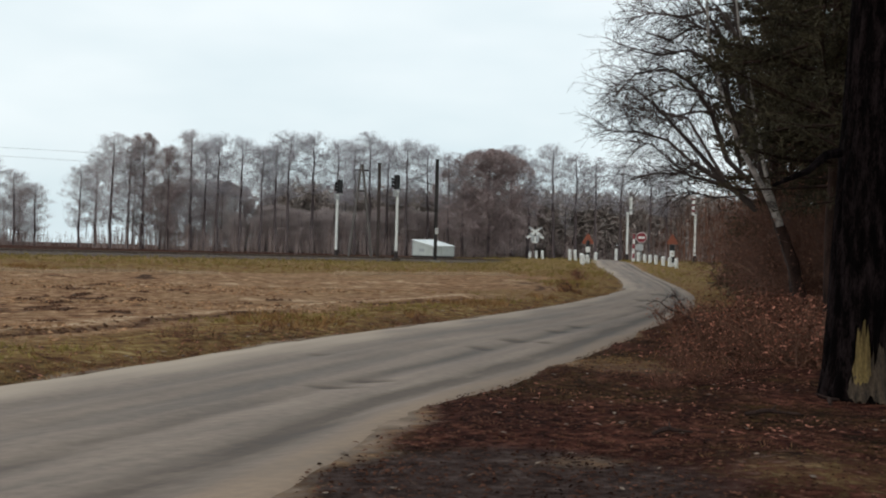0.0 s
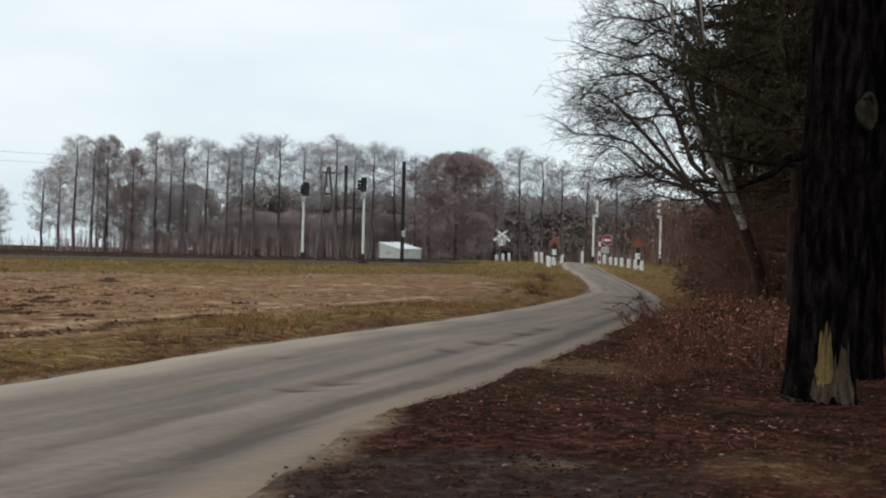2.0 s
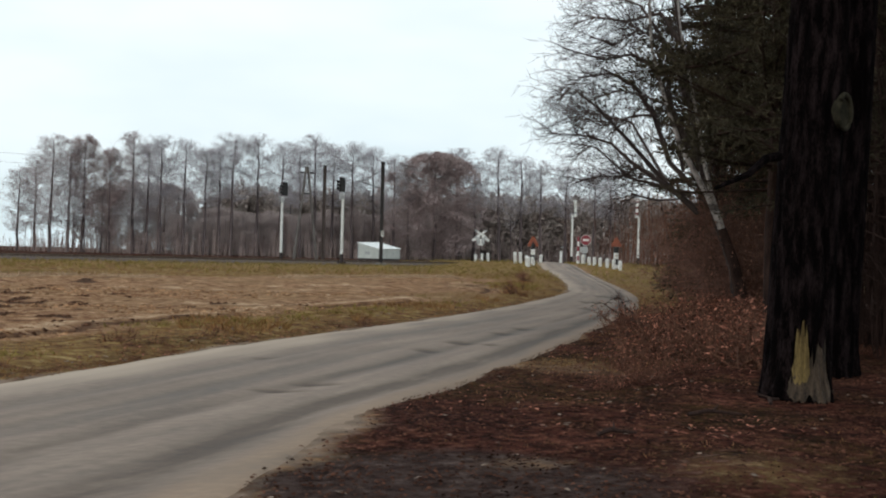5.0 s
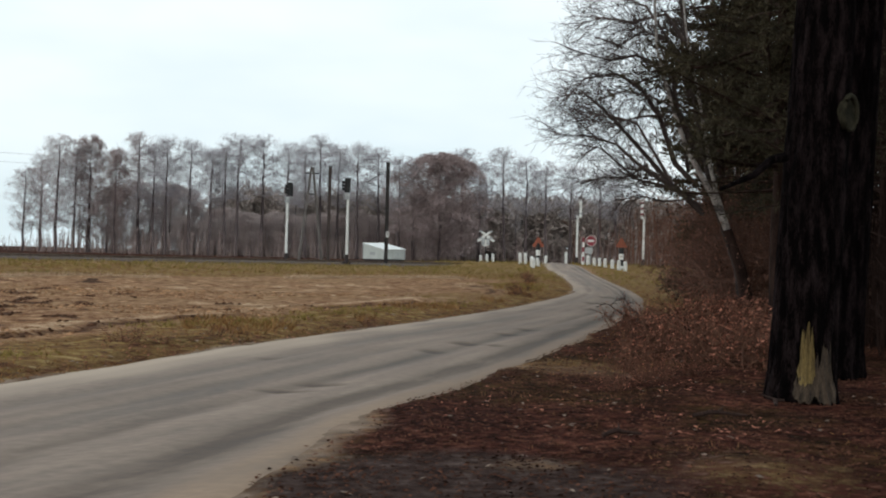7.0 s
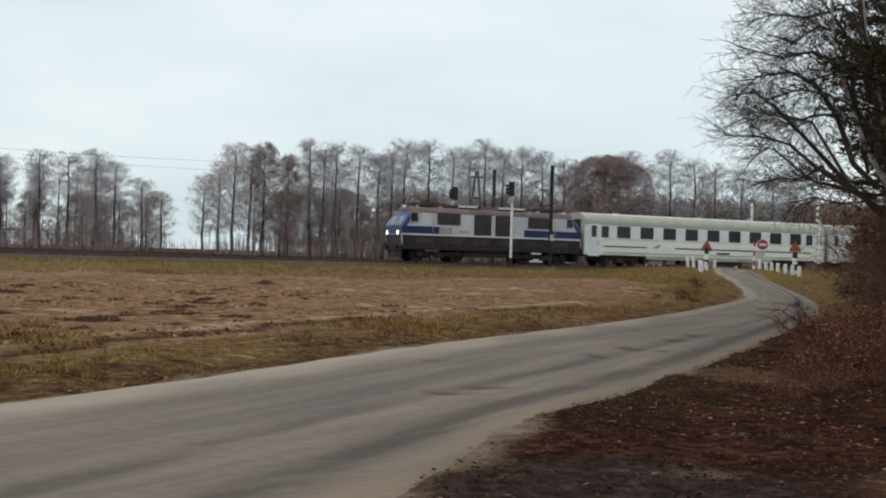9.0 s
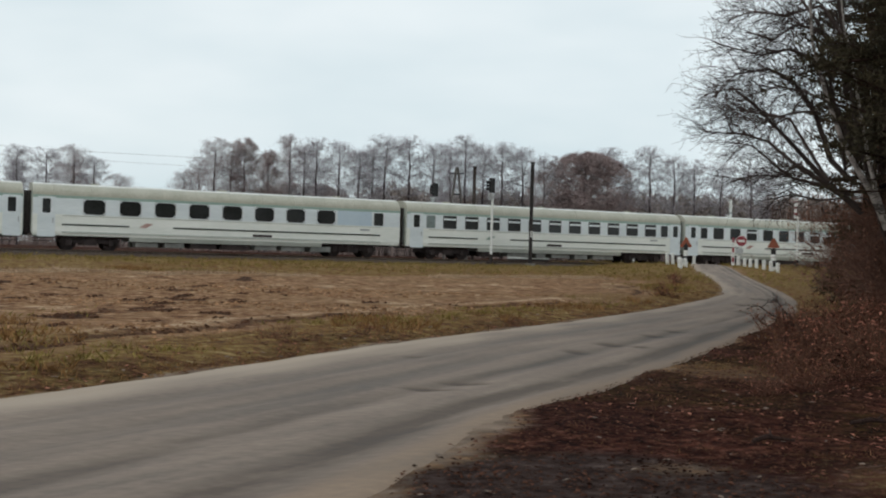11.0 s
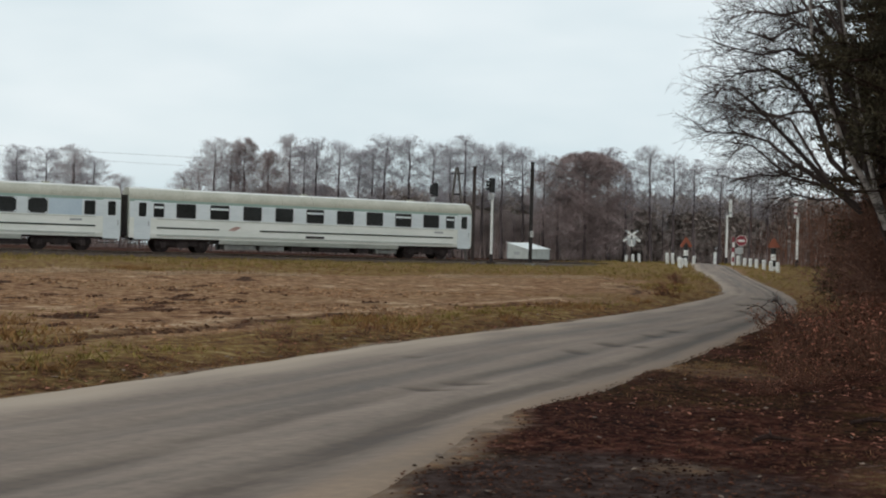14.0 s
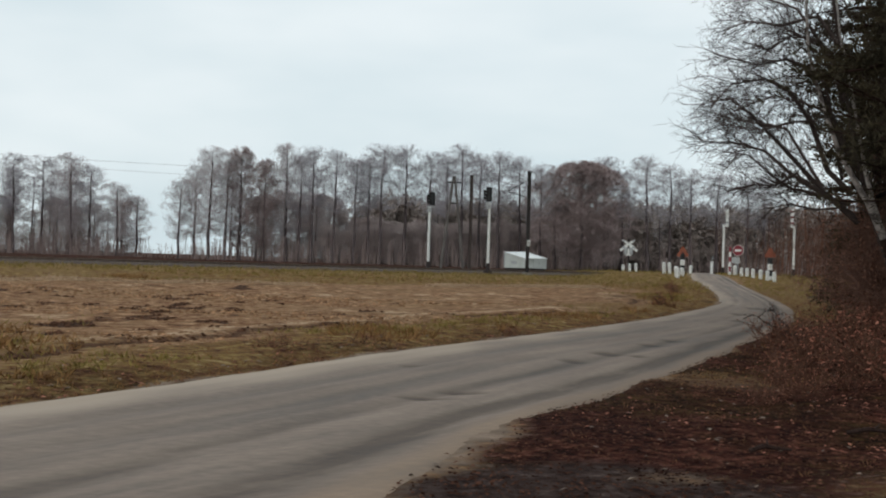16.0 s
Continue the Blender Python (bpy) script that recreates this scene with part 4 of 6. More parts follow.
        part("emblem", Build().prism([(at(6.5), 1.50), (at(6.9), 1.46), (at(7.35), 1.72), (at(6.95), 1.76)], "y", -1.417 * side, -1.424 * side), CANT_GREEN if order % 2 else EMBLEM_RED, c, "small slanting emblem")
        part("class_mark", Build().box(at(21.6), -1.423 * side, 1.86, 0.7, 0.006, 0.12), GREY_PAINT, c)
    for sx in (-1, 1):
        part("bellows", Build().box(sx * (h + 0.14), 0, 2.25, 0.28, 1.7, 2.5, 0.06), BELLOWS, c, "dark rubber gangway bellows")
        part("end_wall", Build().box(sx * (h + 0.02), 0, 2.2, 0.06, 2.6, 2.5), COACH_SKIRT, c)
        for y in (-0.87, 0.87):
            part("buffer", Build().rod((sx * (h - 0.1), y, 1.06), (sx * (h + 0.24), y, 1.06), 0.09, 10).rod((sx * (h + 0.20), y, 1.06), (sx * (h + 0.27), y, 1.06), 0.24, 12), UNDER, c)
        add_bogie(c, sx * 8.6, 2.5, 0.46)
    part("underframe", Build().box(0, 0, 0.84, L - 1.0, 2.3, 0.2), UNDER, c, "sooty underframe")
    r = np.random.RandomState(order)
    x = -6.0
    while x < 5.5:
        wd = r.uniform(0.9, 2.4)
        part("equipment_box", Build().box(x + wd / 2, -0.78, 0.46, wd - 0.15, 0.8, r.uniform(0.3, 0.46), 0.05).box(x + wd / 2, 0.75, 0.46, wd - 0.15, 0.7, r.uniform(0.3, 0.44), 0.05), GEAR if r.rand() < 0.5 else UNDER, c)
        x += wd + r.uniform(0.1, 0.5)
    return c


def build_loco():
    """The electric locomotive; its leading cab faces -x."""
    c = thing("electric_locomotive", pose(0, 0, 0), "light grey and blue electric locomotive with dark louvres and lit headlights", "locomotive")
    L, h, top = 14.6, 7.3, 3.50
    # body outline from the side, drawn out across
    side = [(-h + 0.1, 1.05), (h - 0.1, 1.05), (h, 1.5), (h, 2.45), (h - 0.45, 3.15), (h - 0.8, top), (-h + 0.8, top), (-h + 0.45, 3.15), (-h, 2.45), (-h, 1.5)]
    body, ring, vs = Build(), len(side), []
    for y in (-1.42, 1.42):
        vs += [(x, y * (0.95 if z > 3.4 else 1.0), z) for x, z in side]
    body.add(vs, [(i, (i + 1) % ring, ring + (i + 1) % ring, ring + i) for i in range(ring)] + [tuple(range(ring - 1, -1, -1)), tuple(range(ring, 2 * ring))])
    part("body", body, LOCO_WHITE, c, "light grey locomotive body")
    part("roof", Build().prism([(-1.35, top), (1.35, top), (1.2, top + 0.22), (0.8, top + 0.32), (-0.8, top + 0.32), (-1.2, top + 0.22)], "x", -h + 0.8, h - 0.8), LOCO_ROOF, c, "brownish roof deck")
    for s in (1, -1):
        y = -1.42 * s
        for x0, x1 in ((-h + 0.01, -4.45), (2.4, h - 0.01)):
            part("blue_band", Build().box((x0 + x1) / 2, y - 0.008 * s, 2.22, x1 - x0, 0.02, 0.50), LOCO_BLUE, c, "dark blue band below the cab windows")
        part("blue_fade", Build().box(-3.93, y - 0.008 * s, 2.22, 1.0, 0.018, 0.46), LOCO_FADE, c, "dusty greyish end of the blue band")
        for e in (-1, 1):
            x = e * (h - 0.30)
            slant = [(x - 0.28, 2.47), (x + 0.08, 2.47), (x + 0.62, 3.30), (x + 0.32, 3.30)]
            part("corner_stripe", Build().prism(slant if e < 0 else [(2 * x - a, z) for a, z in slant][::-1], "y", y - 0.012 * s, y + 0.01 * s), LOCO_NOSE, c, "blue stripe behind the cab front")
            wx = e * 6.37 if e < 0 else 6.3
            window = part("cab_side_window", Build().prism([(wx - 0.26, 2.78), (wx + 0.26, 2.78), (wx + 0.26, 3.40), (wx - 0.26, 3.40)], "y", y - 0.02 * s, y + 0.01 * s), PANE, c)
            part("window_frame", Build().prism([(wx - 0.31, 2.72), (wx + 0.31, 2.72), (wx + 0.31, 3.45), (wx - 0.31, 3.45)], "y", y - 0.014 * s, y + 0.01 * s), GREY_PAINT, window)
            door = part("cab_door", Build().box(e * 5.4, y - 0.012 * s, 2.96, 0.74, 0.02, 0.92), LOCO_WHITE, c)
            part("grab_rail", Build().rod((e * 4.95, y - 0.06 * s, 1.95), (e * 4.95, y - 0.06 * s, 3.1), 0.02, 6), GREY_PAINT, door)
        part("cantrail", Build().box(0, y * 0.955 - 0.01 * s, top - 0.03, L - 1.8, 0.05, 0.08), LOCO_ROOF, c, "pinkish edge of the roof")
        part("waist_line", Build().box(0, y - 0.012 * s, 1.89, L - 0.2, 0.02, 0.09), WHITE_PAINT, c, "white waist line")
        part("lower_panel", Build().box(0, y - 0.006 * s, 1.45, L - 0.16, 0.02, 0.79), LOCO_DARK, c, "dirty dark grey lower body panel")
        for k in range(6):
            part("lower_hatch", Build().box(-5.5 + 2.2 * k, y - 0.02 * s, 1.5, 1.4, 0.015, 0.4), LOCO_HATCH, c)
        for x0, x1, z0, z1 in ((-4.6, -2.8, 2.66, 3.44), (-1.68, -0.32, 1.99, 3.42), (0.02, 1.40, 1.99, 3.42), (2.72, 4.56, 2.62, 3.40)):
            grille = part("louvre_panel", Build().box((x0 + x1) / 2, y - 0.01 * s, (z0 + z1) / 2, x1 - x0, 0.03, z1 - z0), LOCO_LOUVRE, c, "dark grey louvred panel")
            for k in range(int((z1 - z0) / 0.16)):
                part("slat", Build().prism([(y - 0.03 * s, z0 + 0.06 + k * 0.16), (y - 0.055 * s, z0 + 0.04 + k * 0.16), (y - 0.03 * s, z0 + 0.12 + k * 0.16)], "x", x0 + 0.06, x1 - 0.06), LOCO_LOUVRE, grille)
        part("solebar", Build().box(0, -1.36 * s, 0.98, L - 0.3, 0.1, 0.22), UNDER, c)
        part("lettering_bar", Build().box(-2.5, y - 0.012 * s, 2.2, 0.7, 0.01, 0.16), GREY_PAINT, c)
    for e in (-1, 1):
        slope = [(e * (h + 0.02), 2.52), (e * (h - 0.37), 3.12), (e * (h - 0.46), 3.12), (e * (h - 0.06), 2.52)]
        brow = [(e * (h + 0.012), 1.9), (e * (h + 0.012), 2.46), (e * (h - 0.44), 3.17), (e * (h - 0.78), top + 0.012), (e * (h - 0.82), top - 0.02), (e * (h - 0.50), 3.13), (e * (h - 0.04), 2.45), (e * (h - 0.04), 1.9)]
        part("cab_front", Build().prism(brow, "y", -1.36, 1.36), LOCO_NOSE, c, "blue cab front")
        for y0, y1 in ((-1.2, -0.08), (0.08, 1.2)):
            screen = part("windscreen", Build().prism(slope, "y", y0, y1), LOCO_SCREEN, c, "blue-tinted cab windscreen with sky reflection in its colour")
            part("wiper", Build().rod((e * (h + 0.05), (y0 + y1) / 2, 2.5), (e * (h - 0.2), (y0 + y1) / 2 + 0.2, 2.95), 0.014, 5), BLACK_PAINT, screen)
        part("nose_band", Build().box(e * (h + 0.005), 0, 2.16, 0.03, 2.82, 0.52), LOCO_BLUE, c)
        part("nose_panel", Build().box(e * (h - 0.03), 0, 1.45, 0.08, 2.7, 0.8), LOCO_DARK, c)
        top_lamp = part("top_lamp", Build().rod((e * (h - 0.85), 0, top + 0.30), (e * (h - 0.60), 0, top + 0.30), 0.15, 12), WHITE_PAINT, c, "lamp above the windscreen")
        part("lamp_lens", Build().rod((e * (h - 0.60), 0, top + 0.30), (e * (h - 0.58), 0, top + 0.30), 0.13, 12), PANE_FROST, top_lamp)
        for y in (-0.95, 0.95):
            lamp = part("headlight", Build().rod((e * (h + 0.01), y, 2.0), (e * (h + 0.09), y, 2.0), 0.19, 14), GREY_PAINT, c)
            part("headlight_lens", Build().rod((e * (h + 0.09), y, 2.0), (e * (h + 0.11), y, 2.0), 0.12, 14), HEADLIGHT if e < 0 else PANE, lamp, "lit white headlight" if e < 0 else "")
            part("buffer", Build().rod((e * (h - 0.1), y * 0.92, 1.06), (e * (h + 0.32), y * 0.92, 1.06), 0.09, 10).rod((e * (h + 0.28), y * 0.92, 1.06), (e * (h + 0.34), y * 0.92, 1.06), 0.25, 12), UNDER, c)
        part("buffer_beam", Build().box(e * (h - 0.05), 0, 0.95, 0.16, 2.6, 0.4), UNDER, c)
        part("cowcatcher", Build().box(e * (h - 0.15), 0, 0.5, 0.12, 2.3, 0.5), UNDER, c)
        add_bogie(c, e * 4.3, 3.05, 0.62)
        # current collectors on their insulators: the rear one raised
        deck = top + 0.32
        base = part("collector_frame", Build().box(e * 4.9, 0, deck + 0.18, 2.1, 1.5, 0.08).box(e * 4.9, -0.6, deck + 0.26, 2.5, 0.08, 0.10).box(e * 4.9, 0.6, deck + 0.26, 2.5, 0.08, 0.10), LOCO_RUST, c, "red current collector frame")
        for x in (-0.9, 0.9):
            for y in (-0.6, 0.6):
                part("insulator", Build().tube([(e * 4.9 + x, y, deck - 0.02), (e * 4.9 + x, y, deck + 0.06), (e * 4.9 + x, y, deck + 0.14)], [0.09, 0.13, 0.08], 8, True), WHITE_PAINT, base)
        if e > 0:
            part("collector_arm", Build().rod((4.2, -0.4, deck + 0.28), (6.1, -0.1, 4.75), 0.028).rod((4.2, 0.4, deck + 0.28), (6.1, 0.1, 4.75), 0.028).rod((6.1, 0, 4.75), (4.8, 0, 5.52), 0.024).rod((4.8, -0.8, 5.56), (4.8, 0.8, 5.56), 0.03), LOCO_RUST, base)
        else:
            part("collector_arm", Build().rod((-5.8, -0.5, deck + 0.32), (-4.0, -0.4, deck + 0.40), 0.035).rod((-5.8, 0.5, deck + 0.32), (-4.0, 0.4, deck + 0.40), 0.035).rod((-4.9, -0.8, deck + 0.46), (-4.9, 0.8, deck + 0.46), 0.035), LOCO_RUST, base)
    for x, wd, hh, mat in ((-3.0, 1.0, 0.24, LOCO_RUST), (-1.6, 1.6, 0.26, LOCO_RUST), (0.0, 1.2, 0.2, LOCO_ROOF), (1.8, 2.2, 0.24, LOCO_RUST)):
        part("roof_box", Build().box(x, 0, top + 0.32 + hh / 2, wd, 1.5, hh, 0.08), mat, c, "roof equipment box")
    for x, wd in ((-1.9, 1.5), (1.7, 2.1)):
        part("roof_duct", Build().box(x, -0.70, top + 0.50, wd, 0.3, 0.14, 0.03), WHITE_PAINT, c, "white roof duct")
    part("underfloor", Build().box(0, 0, 0.72, 4.6, 2.4, 0.62, 0.1).box(0, 0, 0.98, L - 0.6, 2.4, 0.14), UNDER, c, "black underfloor gear")
    return c


LOCO = build_loco()
COACHES = [build_coach(k + 1) for k in range(6)]


# ---- masts, signals and signs by the railway ----
def lattice_mast(x, y, foot, top, label, plate=False, steel=None):
    c = thing("catenary_mast", pose(x, y, foot, 0, 0, RAIL_TURN), label, "mast", "catenary masts")
    h = top - foot
    part("mast_post", Build().prism([(-0.09, -0.10), (0.09, -0.10), (0.09, -0.07), (0.02, -0.06), (0.02, 0.06), (0.09, 0.07), (0.09, 0.10), (-0.09, 0.10), (-0.09, 0.07), (-0.02, 0.06), (-0.02, -0.06), (-0.09, -0.07)], "z", 0, h), steel or POLE_DARK, c)
    part("mast_base", Build().box(0, 0, -0.25, 0.6, 0.6, 0.9, 0.08), SLEEPER, c)
    part("mast_cap", Build().box(0, 0, h + 0.03, 0.28, 0.32, 0.06, 0.03), POLE_DARK, c)
    if plate:
        sign = part("number_plate", Build().box(-0.02, -0.17, h * 0.31, 0.24, 0.03, 0.42, 0.0), WHITE_PAINT, c, "small white plate")
        part("plate_bar", Build().box(-0.02, -0.19, h * 0.31 + 0.08, 0.14, 0.01, 0.06).box(-0.02, -0.19, h * 0.31 - 0.06, 0.14, 0.01, 0.06), BLACK_PAINT, sign)
    return c


near_mast = lattice_mast(6.27, 77.8, 0.8, 8.19, "dark steel catenary mast with a small white plate", True)
far_mast = lattice_mast(2.3, 84.08, 0.8, 8.28, "rusty steel catenary mast on the far side of the track", False, POLE_RUST)
for mast, w, way in ((near_mast, 3.2, 1), (far_mast, -4.2, -1)):
    h = 7.4
    part("cantilever", Build().rod((0, 0, h - 0.5), (0, w * 0.95, h - 1.25), 0.018, 6).rod((0, 0, h - 1.9), (0, w * 0.95, h - 1.25), 0.018, 6), POLE_DARK, mast) if way > 0 else None

a_pole = thing("line_pole", pose(0.99, 88.8, 0.8, 0, 0, 12), "grey A-shaped concrete line pole behind the track", "pole")
for sx in (-1, 1):
    part("pole_leg", Build().tube([(sx * 1.0, 0, -0.3), (sx * 0.06, 0, 7.8)], [0.13, 0.09], 8, True), CONCRETE_POLE, a_pole)
part("crosspiece", Build().box(0, 0, 5.6, 0.75, 0.1, 0.12), POLE_DARK, a_pole)
part("crosspiece", Build().box(0, 0, 7.3, 1.1, 0.1, 0.1), POLE_DARK, a_pole)


def signal(x, y, foot, mast_top, top, head, dx, label):
    """A colour-light signal on a white tube; head: dark lamp case seen from the front, or a pale back."""
    c = thing("railway_signal", pose(x, y, foot, 0, 0, RAIL_TURN), label, "signal", "railway signals")
    h, t = mast_top - foot, top - foot
    part("signal_mast", Build().tube([(0, 0, 0.62), (0, 0, h)], [0.10, 0.09], 10, True), WHITE_PAINT, c, "white signal mast")
    part("signal_base", Build().box(0, 0, -0.3, 0.5, 0.5, 0.8, 0.06).tube([(0, 0, 0.0), (0, 0, 0.62)], [0.15, 0.13], 10, True), UNDER, c, "dark mast foot")
    if head == "lamp":
        case = part("signal_head", Build().box(dx, 0, (h + t) / 2 + 0.08, 0.40, 0.3, t - h - 0.06, 0.08), BLACK_PAINT, c, "black signal lamp case")
        for k in range(3):
            z = h + 0.35 + k * (t - h - 0.5) / 2.4
            part("lamp_hood", Build().tube([(dx - 0.19, -0.0, z), (dx - 0.42, -0.0, z)], [0.10, 0.11], 10), BLACK_PAINT, case)
        part("bracket", Build().box(dx * 0.5, 0, h - 0.02, abs(dx) + 0.5, 0.14, 0.1).box(dx * 0.4 - 0.1, 0, h - 0.25, 0.34, 0.2, 0.3, 0.04), GREY_PAINT, c)
    else:
        board = part("signal_board", Build().box(dx, 0, (h + t) / 2 + 0.05, 0.27, 0.16, t - h, 0.04), WHITE_PAINT, c, "pale back of the signal board")
        for k in range(3 if head == "banded" else 1):
            part("board_band", Build().box(dx, 0, h + 0.3 + k * 0.48, 0.275, 0.165, 0.16, 0.04), RED_PAINT if head == "banded" else GREY_PAINT, board)
        part("bracket", Build().box(dx * 0.5, 0, h + 0.0, abs(dx) + 0.2, 0.16, 0.16), WHITE_PAINT, c)
    return c


signal(3.42, 77.03, 0.95, 5.85, 6.92, "lamp", -0.06, "white signal mast with a black lamp case by the track")
signal(-0.88, 81.36, 0.95, 5.7, 6.75, "lamp", 0.22, "white signal mast with a black lamp case behind the track")
signal(24.74, 94.64, 1.2, 5.45, 6.82, "plain", 0.34, "white signal mast seen from behind with an offset board")
signal(29.19, 89.38, 1.2, 5.3, 6.69, "banded", -0.26, "white signal mast with an offset red-banded board")

hut = thing("relay_hut", pose(7.14, 90.6, 0.85, 0, 0, -4.5), "low pale grey hut with a sloping white sheet roof", "hut")
# a square hut that shows a corner; its roof is one sloping plane
hut_corners = ((-1.75, 0.0, 1.66), (0.0, -1.75, 1.14), (1.75, 0.0, 1.20), (0.0, 1.75, 1.72))
part("hut_body", Build().add([(x, y, 0.40) for x, y, z in hut_corners] + list(hut_corners), [(0, 1, 5, 4), (1, 2, 6, 5), (2, 3, 7, 6), (3, 0, 4, 7), (3, 2, 1, 0)]), HUT_WALL, hut, "pale grey panel walls")
part("hut_roof", Build().add([(x * 1.05, y * 1.05, z + 0.004) for x, y, z in hut_corners] + [(x * 1.05, y * 1.05, z + 0.07) for x, y, z in hut_corners], [(4, 5, 6, 7), (0, 1, 5, 4), (1, 2, 6, 5), (2, 3, 7, 6), (3, 0, 4, 7), (3, 2, 1, 0)]), HUT_ROOF, hut, "white sheet-metal sloping roof")
hut_door = part("hut_door", Build().box(0, 0, 0, 0.8, 0.04, 0.66), HUT_WALL, hut, at=pose(0.95, -0.82, 0.84, 0, 0, 45))
part("door_handle", Build().box(0.28, -0.03, 0.0, 0.05, 0.05, 0.16), GREY_PAINT, hut_door)
part("hut_vent", Build().box(0, 0, 0, 0.6, 0.04, 0.25), GREY_PAINT, hut, at=pose(-0.95, -0.82, 0.85, 0, 0, -45))
for x, y, z in hut_corners[:3]:
    part("corner_strip", Build().box(x, y, (z + 0.4) / 2, 0.08, 0.08, z - 0.42), GREY_PAINT, hut)
part("hut_plinth", Build().add([(x * 0.98, y * 0.98, -0.3) for x, y, z in hut_corners] + [(x * 0.98, y * 0.98, 0.398) for x, y, z in hut_corners], [(0, 1, 5, 4), (1, 2, 6, 5), (2, 3, 7, 6), (3, 0, 4, 7), (4, 5, 6, 7)]), UNDER, hut, "dark plinth")


def guard_post(x, y, foot, h, label="white guard post at the level crossing"):
    c = thing("guard_post", pose(x, y, foot, 2.5 * math.sin(7 * x + y), (-6 if x < 19 and y < 90 else 1) + 2.5 * math.sin(3 * y), 12), label, "post", "white posts at the crossing")
    part("post_shaft", Build().box(0, 0, h / 2 - 0.2, 0.22, 0.20, h + 0.4, 0.04), WHITE_PAINT, c)
    part("post_cap", Build().add([(-0.11, -0.10, h), (0.11, -0.10, h), (0.11, 0.10, h), (-0.11, 0.10, h), (0, 0, h + 0.07)], [(0, 1, 4), (1, 2, 4), (2, 3, 4), (3, 0, 4)]), WHITE_PAINT, c)
    return c


for x, y, h in ((16.13, 95.33, 0.5), (16.78, 95.66, 0.6), (17.38, 95.96, 0.66)):
    guard_post(x, y, 1.25, h, "white guard post beyond the track")
for k, h in enumerate((0.64, 0.64, 0.62, 0.62, 0.6, 0.58, 0.72, 0.82)):
    x, y = 21.96 + 0.11 * k + 0.03 * (k % 3), 71.0 + 2 * k
    guard_post(x, y, stand(x, y), h)
for x, y, foot, h in ((17.0, 82.0, 1.15, 0.84), (17.42, 82.0, 1.17, 0.82), (17.04, 78.0, 1.0, 0.72), (16.3, 74.0, 0.86, 0.76), (17.3, 77.0, 0.97, 0.66), (16.62, 76.0, 0.92, 0.72), (19.45, 84.0, 1.2, 0.62)):
    guard_post(x, y, foot, h)
guard_post(24.42, 97.27, 1.2, 1.05, "slim white post on the far side of the crossing")


def plate_sign(name, x, y, foot, label, centre, outline, material, rim, rim_material, bars=(), banded=False):
    """A sign plate on its post: rim, face and plain marks; it faces the camera's side of the road."""
    c = thing(name, pose(x, y, foot, 0, 0, -14), label, "sign")
    if banded:
        for k in range(4):
            part("post_band", Build().tube([(0, 0.04, k * 0.42 - 0.1), (0, 0.04, k * 0.42 + 0.32)], [0.17, 0.17], 10, True), (WHITE_PAINT, BLACK_PAINT)[k % 2], c, "banded sign post")
        part("sign_post", Build().tube([(0, 0.04, 1.4), (0, 0.04, centre + 0.3)], [0.035, 0.035], 8, True), GREY_PAINT, c)
    else:
        part("sign_post", Build().tube([(0, 0.04, -0.3), (0, 0.04, centre + 0.3)], [0.035, 0.035], 8, True), GREY_PAINT, c)
    plate = part("sign_plate", Build().prism([(a, centre + b) for a, b in rim], "y", 0.0, -0.02), rim_material, c, "sign rim")
    part("sign_face", Build().prism([(a, centre + b) for a, b in outline], "y", -0.02, -0.026), material, plate)
    for bx, bz, bw, bh, bm in bars:
        part("sign_bar", Build().box(bx, -0.03, centre + bz, bw, 0.008, bh), bm, plate)
    return c


def polygon(r, n, turn=0.0):
    return [(r * math.cos(turn + 2 * math.pi * k / n), r * math.sin(turn + 2 * math.pi * k / n)) for k in range(n)]


def triangle(r):
    out = []
    for k in range(3):
        q = math.pi / 2 + k * 2 * math.pi / 3
        for d in (-0.12, 0.12):
            out.append((r * math.cos(q + d), r * math.sin(q + d)))
    return out


plate_sign("stop_sign", 23.1, 84.0, 1.2, "red octagonal stop sign with a white bar at the crossing", 1.93, polygon(0.41, 8, math.pi / 8), RED_PAINT, polygon(0.44, 8, math.pi / 8), WHITE_PAINT, [(0, 0, 0.5, 0.17, WHITE_PAINT)])
plate_sign("info_plate", 22.9, 83.8, 1.2, "small pale plate beside the stop sign", 1.15, [(-0.28, -0.2), (0.28, -0.2), (0.28, 0.2), (-0.28, 0.2)], GREY_PAINT, [(-0.3, -0.22), (0.3, -0.22), (0.3, 0.22), (-0.3, 0.22)], WHITE_PAINT)
marker = thing("marker_post", pose(22.49, 84.0, 1.1), "slim red and white banded marker post", "post")
for k in range(6):
    part("marker_band", Build().tube([(0, 0, k * 0.38), (0, 0, k * 0.38 + 0.38)], [0.09, 0.09], 8, True), (WHITE_PAINT, RED_PAINT)[k % 2], marker)
plate_sign("warning_sign", 17.92, 80.0, 1.1, "orange triangular warning sign on a black and white post", 1.66, triangle(0.36), FADED_ORANGE, triangle(0.46), ORANGE_PAINT, [(0, -0.04, 0.13, 0.16, BLACK_PAINT)], True)
plate_sign("warning_sign", 22.56, 74.0, 0.93, "faded orange triangular warning sign on a banded post", 1.86, triangle(0.30), FADED_ORANGE, triangle(0.42), FADED_ORANGE, (), True)

